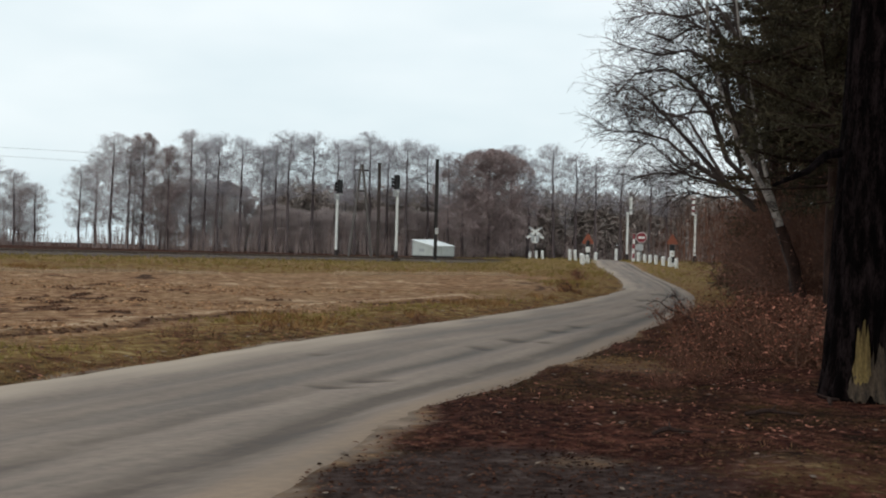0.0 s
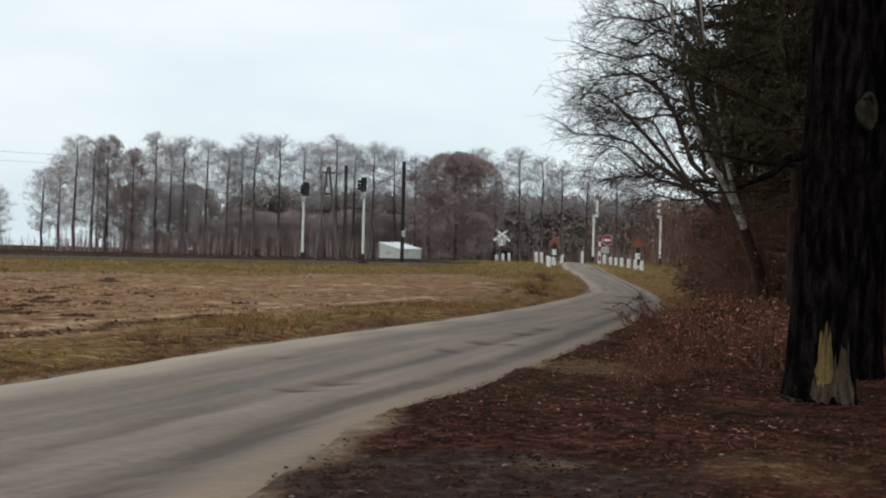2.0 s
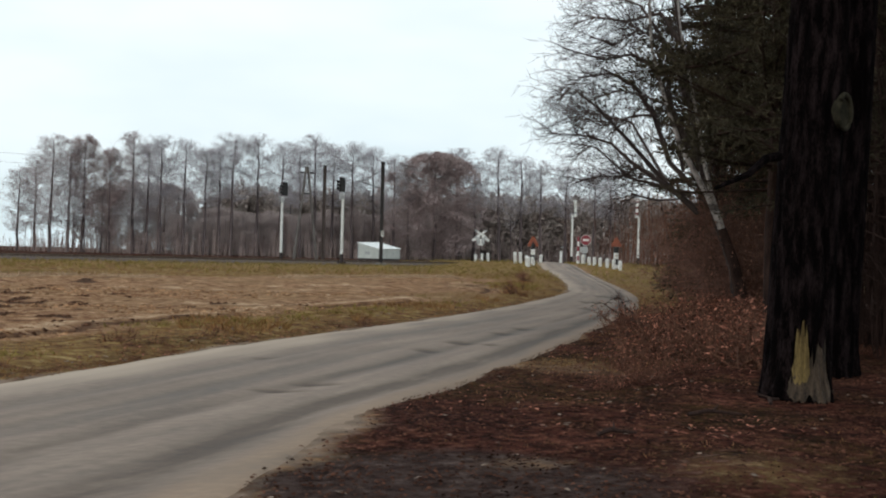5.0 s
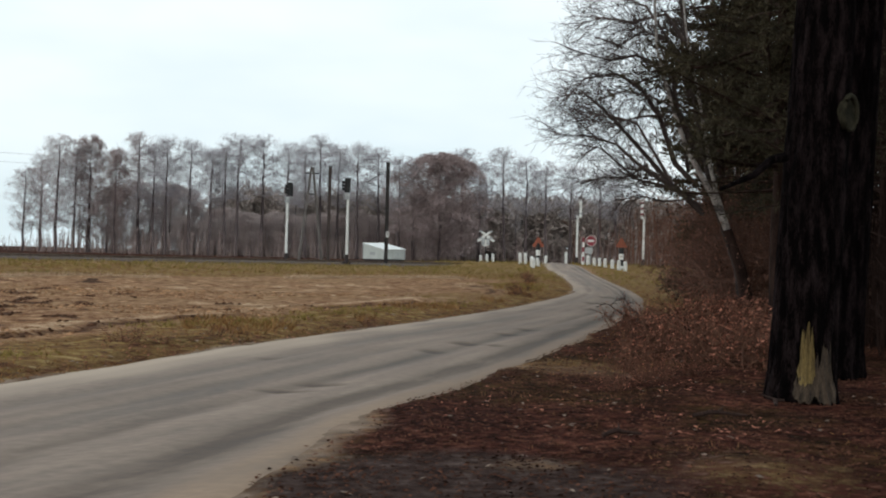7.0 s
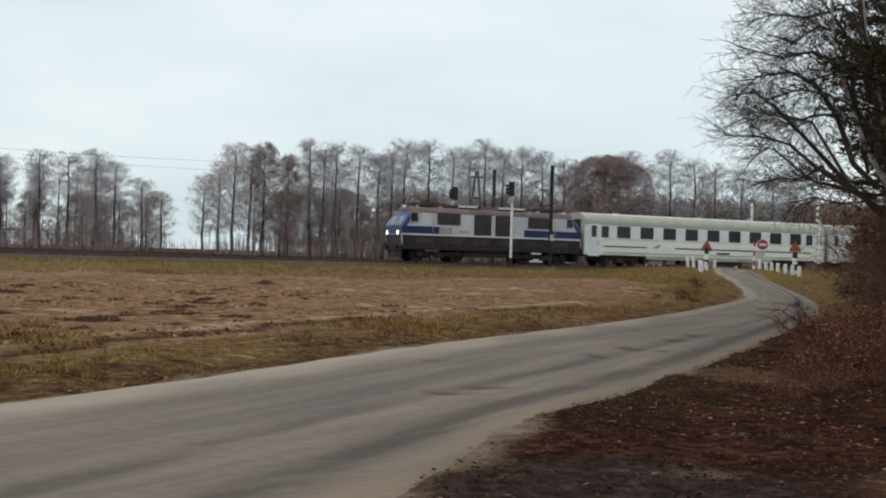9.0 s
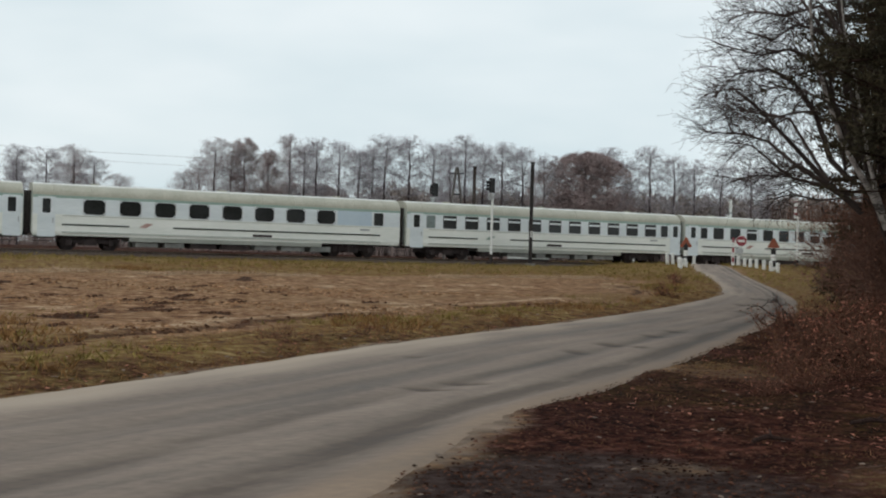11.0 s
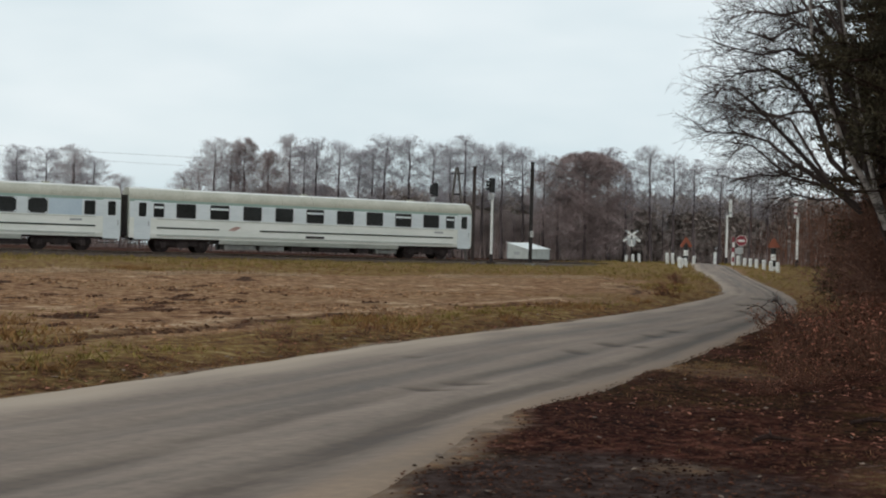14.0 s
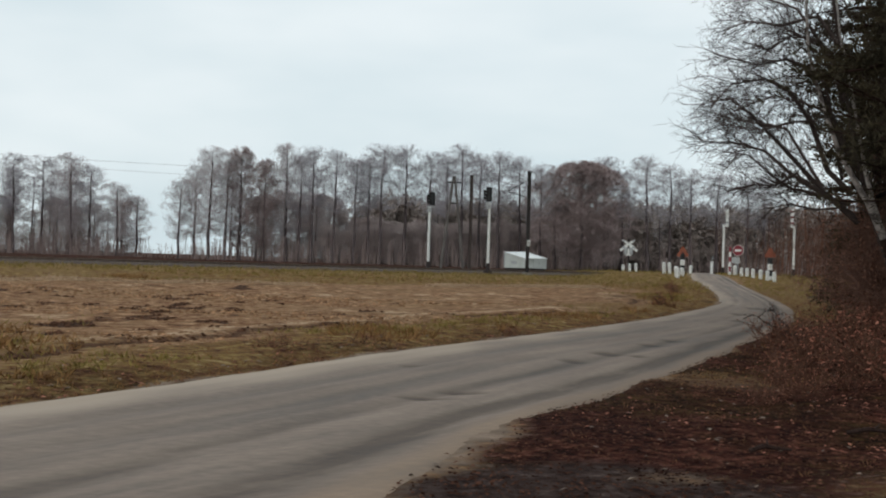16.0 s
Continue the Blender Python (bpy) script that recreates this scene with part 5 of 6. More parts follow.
andrew = thing("crossing_cross", pose(16.83, 96.8, 1.2, 0, 0, -14), "white crossed warning boards on a post by the railway", "sign")
part("cross_post", Build().tube([(0, 0.05, -0.3), (0, 0.05, 2.85)], [0.05, 0.05], 8, True), POLE_DARK, andrew)
for q in (32, -32):
    arm = part("cross_board", Build().box(0, 0, 0, 1.32, 0.03, 0.18), WHITE_PAINT, andrew)
    arm.matrix_basis = pose(0, -0.02 if q > 0 else 0.015, 2.46, 0, q, 0)
    for e in (-1, 1):
        tip = part("board_tip", Build().box(e * 0.54, -0.02, 0, 0.24, 0.012, 0.18), GREY_PAINT, arm)
for sx in (-0.42, 0.42):
    half = part("cross_half_board", Build().box(0, 0, 0, 0.8, 0.03, 0.22), WHITE_PAINT, andrew)
    half.matrix_basis = pose(sx, 0.03, 2.08, 0, 32 if sx > 0 else -32, 0)
part("cross_plate", Build().box(0.0, -0.06, 1.72, 0.5, 0.04, 0.62), WHITE_PAINT, andrew, "white plate below the cross")
part("warning_lamp_case", Build().box(-0.22, -0.05, 1.85, 0.3, 0.2, 0.6, 0.06).box(0.22, -0.05, 1.82, 0.3, 0.2, 0.6, 0.06), GREY_PAINT, andrew)


# ---- trees ----
def unit(v):
    return v / (np.linalg.norm(v) + 1e-9)


def bough(wood, twigs, start, way, length, r0, rng, level, spread, twig_r, droop=0.0, per=7, up=0.15):
    """A limb that bends and forks; the last forks are fine twigs."""
    n = 5 if level < 2 else 3
    pts, radii, d, p = [start], [r0], unit(way), start.copy()
    for k in range(n):
        d = unit(d + rng.normal(0, 0.16, 3) + np.array([0, 0, up - droop * (k / n)]))
        p = p + d * length / n
        pts.append(p.copy())
        radii.append(max(r0 * (1 - 0.8 * (k + 1) / n), twig_r * 0.6))
    (wood if level < 2 else twigs).tube([tuple(q) for q in pts], radii, 5 if level == 0 else (4 if level == 1 else 3))
    if level >= 3:
        return
    for k in range(per):
        f = rng.uniform(0.2, 1.0) if level else rng.uniform(0.25, 1.0)
        i = min(int(f * n), n - 1)
        q = pts[i] + (pts[i + 1] - pts[i]) * (f * n - i)
        side = unit(rng.normal(0, 1, 3))
        along = unit(pts[i + 1] - pts[i])
        nd = unit(along * (1 - spread) + (side - along * side.dot(along)) * spread)
        bough(wood, twigs, q, nd, length * rng.uniform(0.32, 0.55), max(radii[i] * 0.5, twig_r), rng, level + 1, spread, twig_r, droop, max(3, per - 1), up)


def alder_meshes(seed, h, crown_r, crown_from, twig_r, limbs, per, sub, low=None):
    """A tall bare tree: straight dark trunk, spreading limbs, a domed crown of fine twigs."""
    rng = np.random.RandomState(seed)
    wood, twigs = Build(), Build()
    low = crown_from if low is None else low
    heart = np.array([0, 0, h * (0.5 + 0.5 * low)])
    half = np.array([crown_r + 0.7, crown_r + 0.7, h * (1 - low) * 0.5 + 0.15])

    def within(p):
        """Twig ends keep inside the crown's dome."""
        out = np.linalg.norm((p - heart) / half)
        return p if out < 1 else heart + (p - heart) * rng.uniform(0.9, 1.0) / out

    pts, radii = [], []
    lean = rng.normal(0, 0.012, 2)
    for k in range(10):
        t = k / 9
        pts.append(np.array([lean[0] * h * t + rng.normal(0, 0.05), lean[1] * h * t + rng.normal(0, 0.05), h * 0.94 * t - 0.4 * (k == 0)]))
        radii.append(0.20 * (1 - t) ** 0.8 + 0.03)
    wood.tube([tuple(p) for p in pts], radii, 7)
    for k in range(limbs):
        f = ((k + rng.rand()) / limbs) ** 0.9
        t = crown_from + (0.99 - crown_from) * f
        i = min(int(t * 9), 8)
        q = pts[i] + (pts[i + 1] - pts[i]) * (t * 9 - i)
        reach = crown_r * math.sqrt(max(0.06, 1 - (1.55 * abs(f - (0.42 if low == crown_from else min(f, 0.42)))) ** 2.0)) * rng.uniform(0.75, 1.08)
        a = rng.uniform(0, 6.283)
        d = unit(np.array([math.cos(a), math.sin(a), rng.uniform(0.25, 0.7)]))
        p, line, rad = q.copy(), [q], [0.03]
        for j in range(4):
            d = unit(d + rng.normal(0, 0.14, 3) + np.array([0, 0, 0.02]))
            p = within(p + d * reach / 4)
            line.append(p.copy())
            rad.append(0.03 - 0.0055 * (j + 1))
        twigs.tube([tuple(s) for s in line], rad, 4)
        for _ in range(per):
            g = rng.uniform(0.3, 4.0)
            i2 = min(int(g), 3)
            s = line[i2] + (line[i2 + 1] - line[i2]) * (g - i2)
            e = within(s + unit(d * 0.5 + rng.normal(0, 0.7, 3) + np.array([0, 0, 0.15])) * rng.uniform(0.5, 1.3))
            twigs.tube([tuple(s), tuple(e)], [twig_r * 1.5, twig_r], 3)
            for _ in range(sub):
                s2 = s + (e - s) * rng.uniform(0.2, 1.0)
                e2 = within(s2 + unit(rng.normal(0, 1.0, 3) + d * 0.4) * rng.uniform(0.4, 1.15))
                twigs.tube([tuple(s2), tuple(e2)], [twig_r, twig_r * 0.7], 3)
    return wood, twigs


def tree_kind(name, maker, bark, twig):
    wood, twigs = maker
    a, b = wood.mesh(name + "_trunk", True), twigs.mesh(name + "_crown")
    a.materials.append(bark)
    b.materials.append(twig)
    return a, b


def plant(name, meshes, x, y, z, scale, turn, label, group, wide=1.0):
    c = thing(name, pose(x, y, z, 0, 0, turn), label, "tree", group)
    for nm, me in zip(("trunk", "crown"), meshes):
        ob = part(nm, me, None, c)
        ob.matrix_basis = Matrix.Diagonal((scale * wide, scale * wide, scale, 1))
    return c


ALDERS = [tree_kind("alder", alder_meshes(20 + k, 18.0, 2.9 + 0.3 * (k % 3), 0.44 + 0.05 * (k % 2), 0.0088, 62, 8, 5), BARK_ALDER, TWIG_GREY_HAZE) for k in range(5)]
THIN = [tree_kind("thin_alder", alder_meshes(35 + k, 18.0, 3.0, 0.44, 0.0055, 34, 6, 5), BARK_ALDER, TWIG_GREY_HAZE) for k in range(3)]
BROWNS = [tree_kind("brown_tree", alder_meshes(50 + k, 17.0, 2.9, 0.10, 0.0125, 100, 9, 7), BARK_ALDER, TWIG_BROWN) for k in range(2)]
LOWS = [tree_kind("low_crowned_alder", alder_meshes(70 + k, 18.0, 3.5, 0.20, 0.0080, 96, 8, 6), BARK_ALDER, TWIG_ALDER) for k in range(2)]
rng = np.random.RandomState(8)
# the stand behind the railway: place along it and height
STAND_A = [(-42.5, 13.1), (-40.0, 15.0), (-37.6, 17.8), (-35.0, 16.8), (-32.8, 18.9), (-28.8, 16.9), (-25.2, 19.1), (-23.0, 17.1), (-21.0, 18.3), (-17.4, 17.9), (-14.1, 16.6), (-11.8, 17.4), (-10.0, 18.7), (-5.9, 19.1), (-2.2, 18.0)]
STAND_B = [(1.0, 17.4), (3.3, 19.4), (6.0, 18.5), (9.3, 18.6), (12.9, 18.1), (16.2, 16.5), (18.5, 16.8), (26.7, 18.2), (29.5, 16.9), (33.6, 18.1), (37.3, 17.1), (40.5, 16.3), (44.7, 16.4), (49.7, 15.6), (52.7, 16.2)]
STAND_C = [(-95.1, 17.4), (-91.2, 18.3), (-87.0, 17.1), (-82.8, 19.2), (-78.9, 19.0), (-75.5, 17.4), (-72.2, 19.5), (-69.5, 17.6), (-64.2, 14.4), (-61.3, 12.2)]
for k, (x, h) in enumerate(STAND_A + STAND_B):
    d = rng.uniform(-5, 5)
    brown = k in (4, 5)
    plant("bare_tree", BROWNS[k % 2] if brown else (LOWS[k % 2] if k in (0, 1, 2, 3, 6) else ALDERS[k % 5]), x * (176 + d) / 176, 176 + d, 0.7, h / (16.8 if brown else 17.3), rng.uniform(0, 360),
          "tall brownish bare tree with dense twigs" if brown else "tall bare alder with grey twigs and a slim trunk", "trees behind the railway", 1.0 if brown else 1.22)
for k in range(11):
    # a second, thinner row further back
    x = -40 + 92 * (k + rng.rand()) / 11
    plant("bare_tree", THIN[k % 3], x * 190 / 176, 190 + rng.uniform(-6, 10), 0.7, rng.uniform(13.0, 16.6) / 18.2, rng.uniform(0, 360), "bare alder further back in the stand", "trees behind the railway", 0.8)
for k, (x, h) in enumerate(STAND_C):
    plant("bare_tree", (LOWS[k % 2] if k in (6, 8, 9) else ALDERS[(k + 2) % 5]), x, 215 + rng.uniform(-6, 6), 0.7, h / 17.3, rng.uniform(0, 360), "bare alder in the far group of trees", "trees of the far group", 1.3 if x < -66 else 1.6)
for k in range(20):
    x = -112 + 46 * (k + rng.rand()) / 20
    plant("bare_tree", THIN[k % 3], x, 228 + rng.uniform(-6, 8), 0.7, rng.uniform(13.0, 17.5) / 18.2 * (0.8 if x > -74 else 1.0), rng.uniform(0, 360), "bare alder in the far group of trees", "trees of the far group")
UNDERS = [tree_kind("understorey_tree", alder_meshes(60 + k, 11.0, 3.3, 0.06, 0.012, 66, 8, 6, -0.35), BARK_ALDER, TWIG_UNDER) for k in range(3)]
for x0, x1, n, lo, hi in ((-31, -16, 8, 10.0, 13.0), (-16, -3, 9, 7.4, 8.8), (-3, 12, 10, 7.2, 8.6), (12, 30, 9, 7.5, 8.8)):
    for k in range(n):
        x = x0 + (x1 - x0) * (k + 0.2 + 0.6 * rng.rand()) / n
        plant("bare_tree", UNDERS[k % 3], x * 184 / 176, 184 + rng.uniform(-3, 7), 0.7, rng.uniform(lo, hi) / 11.0, rng.uniform(0, 360), "lower brown bare tree filling the stand", "understorey trees", 1.1)
for k in range(36):
    # tall shrubs among the trunks
    x = -31 + 49 * (k + rng.rand()) / 36
    plant("bare_tree", UNDERS[k % 3], x * 183 / 176, 181 + rng.uniform(-1, 6), 0.6, (rng.uniform(5.5, 7.8) if x > -20 else rng.uniform(3.0, 5.0)) / 11.0, rng.uniform(0, 360), "low brown leafless shrub in the stand", "understorey trees", 1.3)
for k in range(14):
    plant("bare_tree", UNDERS[k % 3], -108 + 44 * (k + rng.rand()) / 14, 222 + rng.uniform(-4, 6), 0.7, rng.uniform(9.0, 12.5) / 11.0, rng.uniform(0, 360), "lower brown bare tree filling the far group", "understorey trees", 1.2)
DENSE = tree_kind("dense_tree", alder_meshes(77, 17.5, 6.8, 0.04, 0.018, 170, 12, 9, -0.55), BARK_ALDER, TWIG_BROWN)
plant("bare_tree", DENSE, 22.1, 170, 0.7, 1.0, 30, "broad brown tree with a dense round crown", "trees behind the railway", 1.48)


def pine_meshes(seed, h, r, crown_from, boughs, tufts, size, trunk_r):
    """A pine: trunk, tiers of boughs, and needle tufts along them."""
    rng = np.random.RandomState(seed)
    wood, leaf = Build(), Build()
    pts = [np.array([rng.normal(0, 0.03), rng.normal(0, 0.03), h * k / 8 - 0.3 * (k == 0)]) for k in range(9)]
    wood.tube([tuple(p) for p in pts], [trunk_r * (1 - 0.88 * k / 8) for k in range(9)], 9)
    for k in range(boughs):
        t = crown_from + (0.99 - crown_from) * (k + rng.rand()) / boughs
        i = min(int(t * 8), 7)
        q = pts[i] + (pts[i + 1] - pts[i]) * (t * 8 - i)
        f = (t - crown_from) / (1 - crown_from)
        ln = r * (1.02 - 0.8 * f) * rng.uniform(0.65, 1.1)
        a = rng.uniform(0, 6.283)
        d = unit(np.array([math.cos(a), math.sin(a), rng.uniform(-0.15, 0.35)]))
        line, rad, p = [q], [0.03 + 0.02 * (1 - f)], q.copy()
        for j in range(4):
            d = unit(d + rng.normal(0, 0.12, 3) + np.array([0, 0, 0.05]))
            p = p + d * ln / 4
            line.append(p.copy())
            rad.append(rad[0] * (1 - 0.22 * (j + 1)))
        wood.tube([tuple(s) for s in line], rad, 4)
        for j in range(tufts):
            g = rng.uniform(0.25, 1.0) * 4
            i2 = min(int(g), 3)
            base = line[i2] + (line[i2 + 1] - line[i2]) * (g - i2) + rng.normal(0, size * 0.75, 3) * np.array([1, 1, 0.6])
            for _ in range(5):
                leaf.blade(base, unit(rng.normal(0, 1, 3) + d * 0.6 + np.array([0, 0, 0.3])), size * rng.uniform(0.7, 1.3), size * (0.14 if size < 0.3 else 0.20), rng)
    return wood, leaf


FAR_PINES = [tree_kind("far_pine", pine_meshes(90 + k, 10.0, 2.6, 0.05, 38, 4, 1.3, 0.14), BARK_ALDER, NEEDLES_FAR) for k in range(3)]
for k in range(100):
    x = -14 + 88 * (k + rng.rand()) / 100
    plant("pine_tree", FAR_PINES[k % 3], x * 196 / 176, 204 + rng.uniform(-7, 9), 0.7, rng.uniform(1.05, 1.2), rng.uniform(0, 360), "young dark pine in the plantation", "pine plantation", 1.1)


def build_thicket(name, x0, x1, y0, y1, n, lo, hi, material, label, seed, thick=0.03, zfun=None):
    """A tangle of thin stems and side twigs, too many to count."""
    rng = np.random.RandomState(seed)
    b = Build()
    for _ in range(n):
        x, y = rng.uniform(x0, x1), rng.uniform(y0, y1)
        if abs(road_side(x, y)) < 6 and y < 125:
            continue
        h = rng.uniform(lo, hi)
        z = stand(x, y)
        lean = rng.normal(0, 0.10, 2) * h
        mid = (x + lean[0] * 0.4 + rng.normal(0, 0.1), y + lean[1] * 0.4, z + h * 0.5)
        tip = (x + lean[0], y + lean[1], z + h)
        b.tube([(x, y, z - 0.2), mid, tip], [thick, thick * 0.75, thick * 0.3], 3)
        for _ in range(4):
            f = rng.uniform(0.25, 0.95)
            s = np.array([x, y, z]) * (1 - f) + np.array(tip) * f
            e = s + np.array([rng.normal(0, 0.16), rng.normal(0, 0.16), rng.uniform(0.02, 0.22)]) * h * 0.7
            b.tube([tuple(s), tuple(e)], [thick * 0.55, thick * 0.3], 3)
    tagged(part(name, b, material), label, "undergrowth", kind="stuff")


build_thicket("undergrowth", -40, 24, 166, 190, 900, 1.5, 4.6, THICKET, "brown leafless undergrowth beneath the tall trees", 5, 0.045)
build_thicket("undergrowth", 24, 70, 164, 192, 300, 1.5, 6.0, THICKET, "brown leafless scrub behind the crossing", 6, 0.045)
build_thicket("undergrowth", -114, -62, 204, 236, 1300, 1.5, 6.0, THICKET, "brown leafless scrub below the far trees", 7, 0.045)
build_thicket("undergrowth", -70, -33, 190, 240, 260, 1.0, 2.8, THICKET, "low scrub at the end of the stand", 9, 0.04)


# ---- the near wood ----
def near_trunk(name, x, y, z, r, h, lean, seed, label, flare=0.28):
    """A big pine trunk with deep bark ridges and root flare."""
    c = thing(name, pose(x, y, z), label, "tree", "pines by the road")
    rng = np.random.RandomState(seed)
    nu, nv = 110, 190
    b = Build()
    ph = rng.uniform(0, 6.28, 8)
    vs = []
    for j in range(nv):
        t = j / (nv - 1)
        zz = h * t ** 1.15 - 0.25 * (j == 0)
        for i in range(nu):
            q = 2 * math.pi * i / nu
            wander = 0.35 * math.sin(zz * 1.7 + ph[1]) + 0.18 * math.sin(zz * 4.3 + ph[2] + q)
            furrow = abs(math.sin((q + wander * 0.25) * 9 + 0.9 * math.sin(zz * 2.6 + 3 * q + ph[3]))) ** 0.6
            cracks = abs(math.sin(zz * 9 + 2.2 * math.sin(q * 7 + ph[5]) + 1.7 * math.sin(zz * 2.3 + q * 3))) ** 0.35
            rr = r * (1 - 0.35 * t) * (1 + flare * math.exp(-max(zz, 0) / 0.28) * (0.65 + 0.35 * math.sin(q * 4 + ph[6])))
            rr *= 0.90 + 0.10 * furrow + 0.03 * cracks * furrow + 0.02 * math.sin(q * 2 + zz * 0.8 + ph[0])
            vs.append((lean[0] * zz + rr * math.cos(q), lean[1] * zz + rr * math.sin(q), zz))
    fs = [(j * nu + i, j * nu + (i + 1) % nu, (j + 1) * nu + (i + 1) % nu, (j + 1) * nu + i) for j in range(nv - 1) for i in range(nu)]
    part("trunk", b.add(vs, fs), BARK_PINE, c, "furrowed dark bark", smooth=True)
    # Crown inferred above the view; it also shades the floor below.
    wood, leaf = pine_meshes(seed + 300, 9.0, 4.2, 0.05, 60, 22, 0.30, 0.10)
    top = pose(lean[0] * 6.4, lean[1] * 6.4, 6.4)
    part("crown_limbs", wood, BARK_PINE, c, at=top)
    part("crown", leaf, NEEDLES, c, "dark needle crown", at=top)
    return c


def shell_patch(r_at, q0, q1, z0, z1, lean, ragged, seed):
    """A patch lying on a trunk's face, each strip of it ending at its own height."""
    b, nu, nv = Build(), 15, 14
    r = np.random.RandomState(seed)
    tops = [z1 * (1 - ragged * abs(r.normal(0, 0.6)) ** 0.8 * (0.4 + abs(2 * i / (nu - 1) - 1))) for i in range(nu)]
    feet = [z0 + 0.06 * r.rand() + 0.12 * abs(2 * i / (nu - 1) - 1) ** 3 for i in range(nu)]
    sway = np.cumsum(r.normal(0, 0.012, nv))
    vs = []
    for j in range(nv):
        t = j / (nv - 1)
        for i in range(nu):
            u = i / (nu - 1)
            z = feet[i] + (max(tops[i], feet[i] + 0.1) - feet[i]) * t
            q = q0 + (q1 - q0) * (0.5 + (u - 0.5) * (1 - 0.35 * t)) + sway[j]
            rr = r_at(z) * (1.0 - 0.06 * (abs(2 * u - 1) ** 4)) + 0.008 * math.sin(i * 1.9 + j * 0.3)
            vs.append((lean[0] * z + rr * math.cos(q), lean[1] * z + rr * math.sin(q), z))
    fs = [(j * nu + i, j * nu + i + 1, (j + 1) * nu + i + 1, (j + 1) * nu + i) for j in range(nv - 1) for i in range(nu - 1)]
    return b.add(vs, fs)


PINE_LEAN = (0.045, 0.0)
pine = near_trunk("pine_tree", 5.95, 12.2, 0.0, 0.394, 11.0, PINE_LEAN, 4, "old pine with furrowed dark bark and a yellow bark scar")
def swell(z):
    return 0.404 * (1 + 0.27 * math.exp(-max(z, 0) / 0.28)) * (1 - 0.03 * z)


part("bark_scar", shell_patch(lambda z: swell(z) * 1.02, radians(-123), radians(-94), 0.2, 1.0, PINE_LEAN, 0.3, 1), SCAR, pine, "yellow bare wood where bark is missing")
part("grey_scar", shell_patch(lambda z: swell(z) * 1.005, radians(-100), radians(-56), 0.0, 0.78, PINE_LEAN, 0.45, 2), SCAR_GREY, pine, "grey weathered wood beside the scar")
part("grey_scar", shell_patch(lambda z: swell(z) * 1.008, radians(-128), radians(-92), 0.0, 0.34, PINE_LEAN, 0.4, 3), SCAR_GREY, pine, "grey weathered wood below the scar")
# the healed stub of a sawn limb: a raised oval rim round a dark face
knot_turn = radians(-57)
knot_at = np.array([0.15 + 0.385 * math.cos(knot_turn), 0.395 * math.sin(knot_turn), 3.38])
out, across = np.array([math.cos(knot_turn), math.sin(knot_turn), 0.0]), np.array([-math.sin(knot_turn), math.cos(knot_turn), 0.0])
rim_line = [tuple(knot_at + across * 0.14 * math.cos(q) + np.array([0, 0, 0.20 * math.sin(q)]) + out * 0.02) for q in np.linspace(0, 2 * math.pi, 25)]
knot = part("branch_stub", Build().tube(rim_line, [0.022 + 0.014 * math.sin(q * 0.5 + 0.6) ** 2 for q in np.linspace(0.5, 2 * math.pi + 0.5, 25)], 8), KNOT, pine, "dull healed rim of a sawn limb", smooth=True)
face = [tuple(knot_at + across * 0.125 * math.cos(q) + np.array([0, 0, 0.185 * math.sin(q)]) + out * 0.012) for q in np.linspace(0, 2 * math.pi, 24, endpoint=False)]
part("stub_face", Build().add(face + [tuple(np.array(p) - out * 0.1) for p in face], [tuple(range(24))] + [(i, (i + 1) % 24, 24 + (i + 1) % 24, 24 + i) for i in range(24)]), KNOT, knot, "weathered cut face")
part("dead_branch", Build().tube([(-0.35, -0.2, 2.86), (-0.62, -0.45, 2.80), (-0.9, -0.6, 2.60), (-1.35, -0.75, 2.42)], [0.06, 0.05, 0.04, 0.022], 7, True), BARK_PINE, pine, "dead side branch")
near_trunk("pine_tree", 7.72, 14.7, 0.05, 0.33, 11.0, (0.06, 0.01), 9, "dark pine trunk close behind the old pine")

NEAR_PINES = [tree_kind("near_pine", pine_meshes(120 + k, 15.0, 3.75, 0.20, 130, 60, 0.175, 0.12), PINE_STEM, NEEDLES) for k in range(2)]
DEEP_PINES = [tree_kind("deep_pine", pine_meshes(140 + k, 15.0, 3.3, 0.30, 60, 8, 0.45, 0.17), PINE_STEM, NEEDLES_MID) for k in range(2)]
# The last five pines stand out of view, added to shade the wood floor.
for k, (x, y, sc, turn) in enumerate(((11.1, 24.0, 1.26, 20), (11.4, 20.0, 0.95, 160), (12.9, 27.0, 1.12, 250), (14.9, 31.5, 1.3, 80), (13.3, 33.0, 1.15, 140), (13.2, 21.5, 1.0, 310), (15.6, 26.5, 1.1, 200), (17.2, 35.5, 1.3, 10), (12.9, 22.6, 1.1, 170), (15.4, 23.6, 1.1, 260), (11.6, 17.6, 0.9, 70), (12.5, 10.0, 1.0, 70), (9.5, 5.0, 1.0, 130), (6.0, -1.0, 1.05, 190), (14.5, 4.0, 1.1, 30), (10.5, -4.0, 1.1, 280))):
    plant("pine_tree", (DEEP_PINES if k in (5, 6, 7) or k > 10 else NEAR_PINES)[k % 2], x, y, stand(x, y) + 0.05, sc, turn, "dark green pine at the edge of the wood, the last five added unseen", "pines by the road")


def limb_line(pts, depth, sway, rng):
    return [np.array([x, depth + sway * k + rng.normal(0, 0.12), z]) for k, (x, z) in enumerate(pts)]


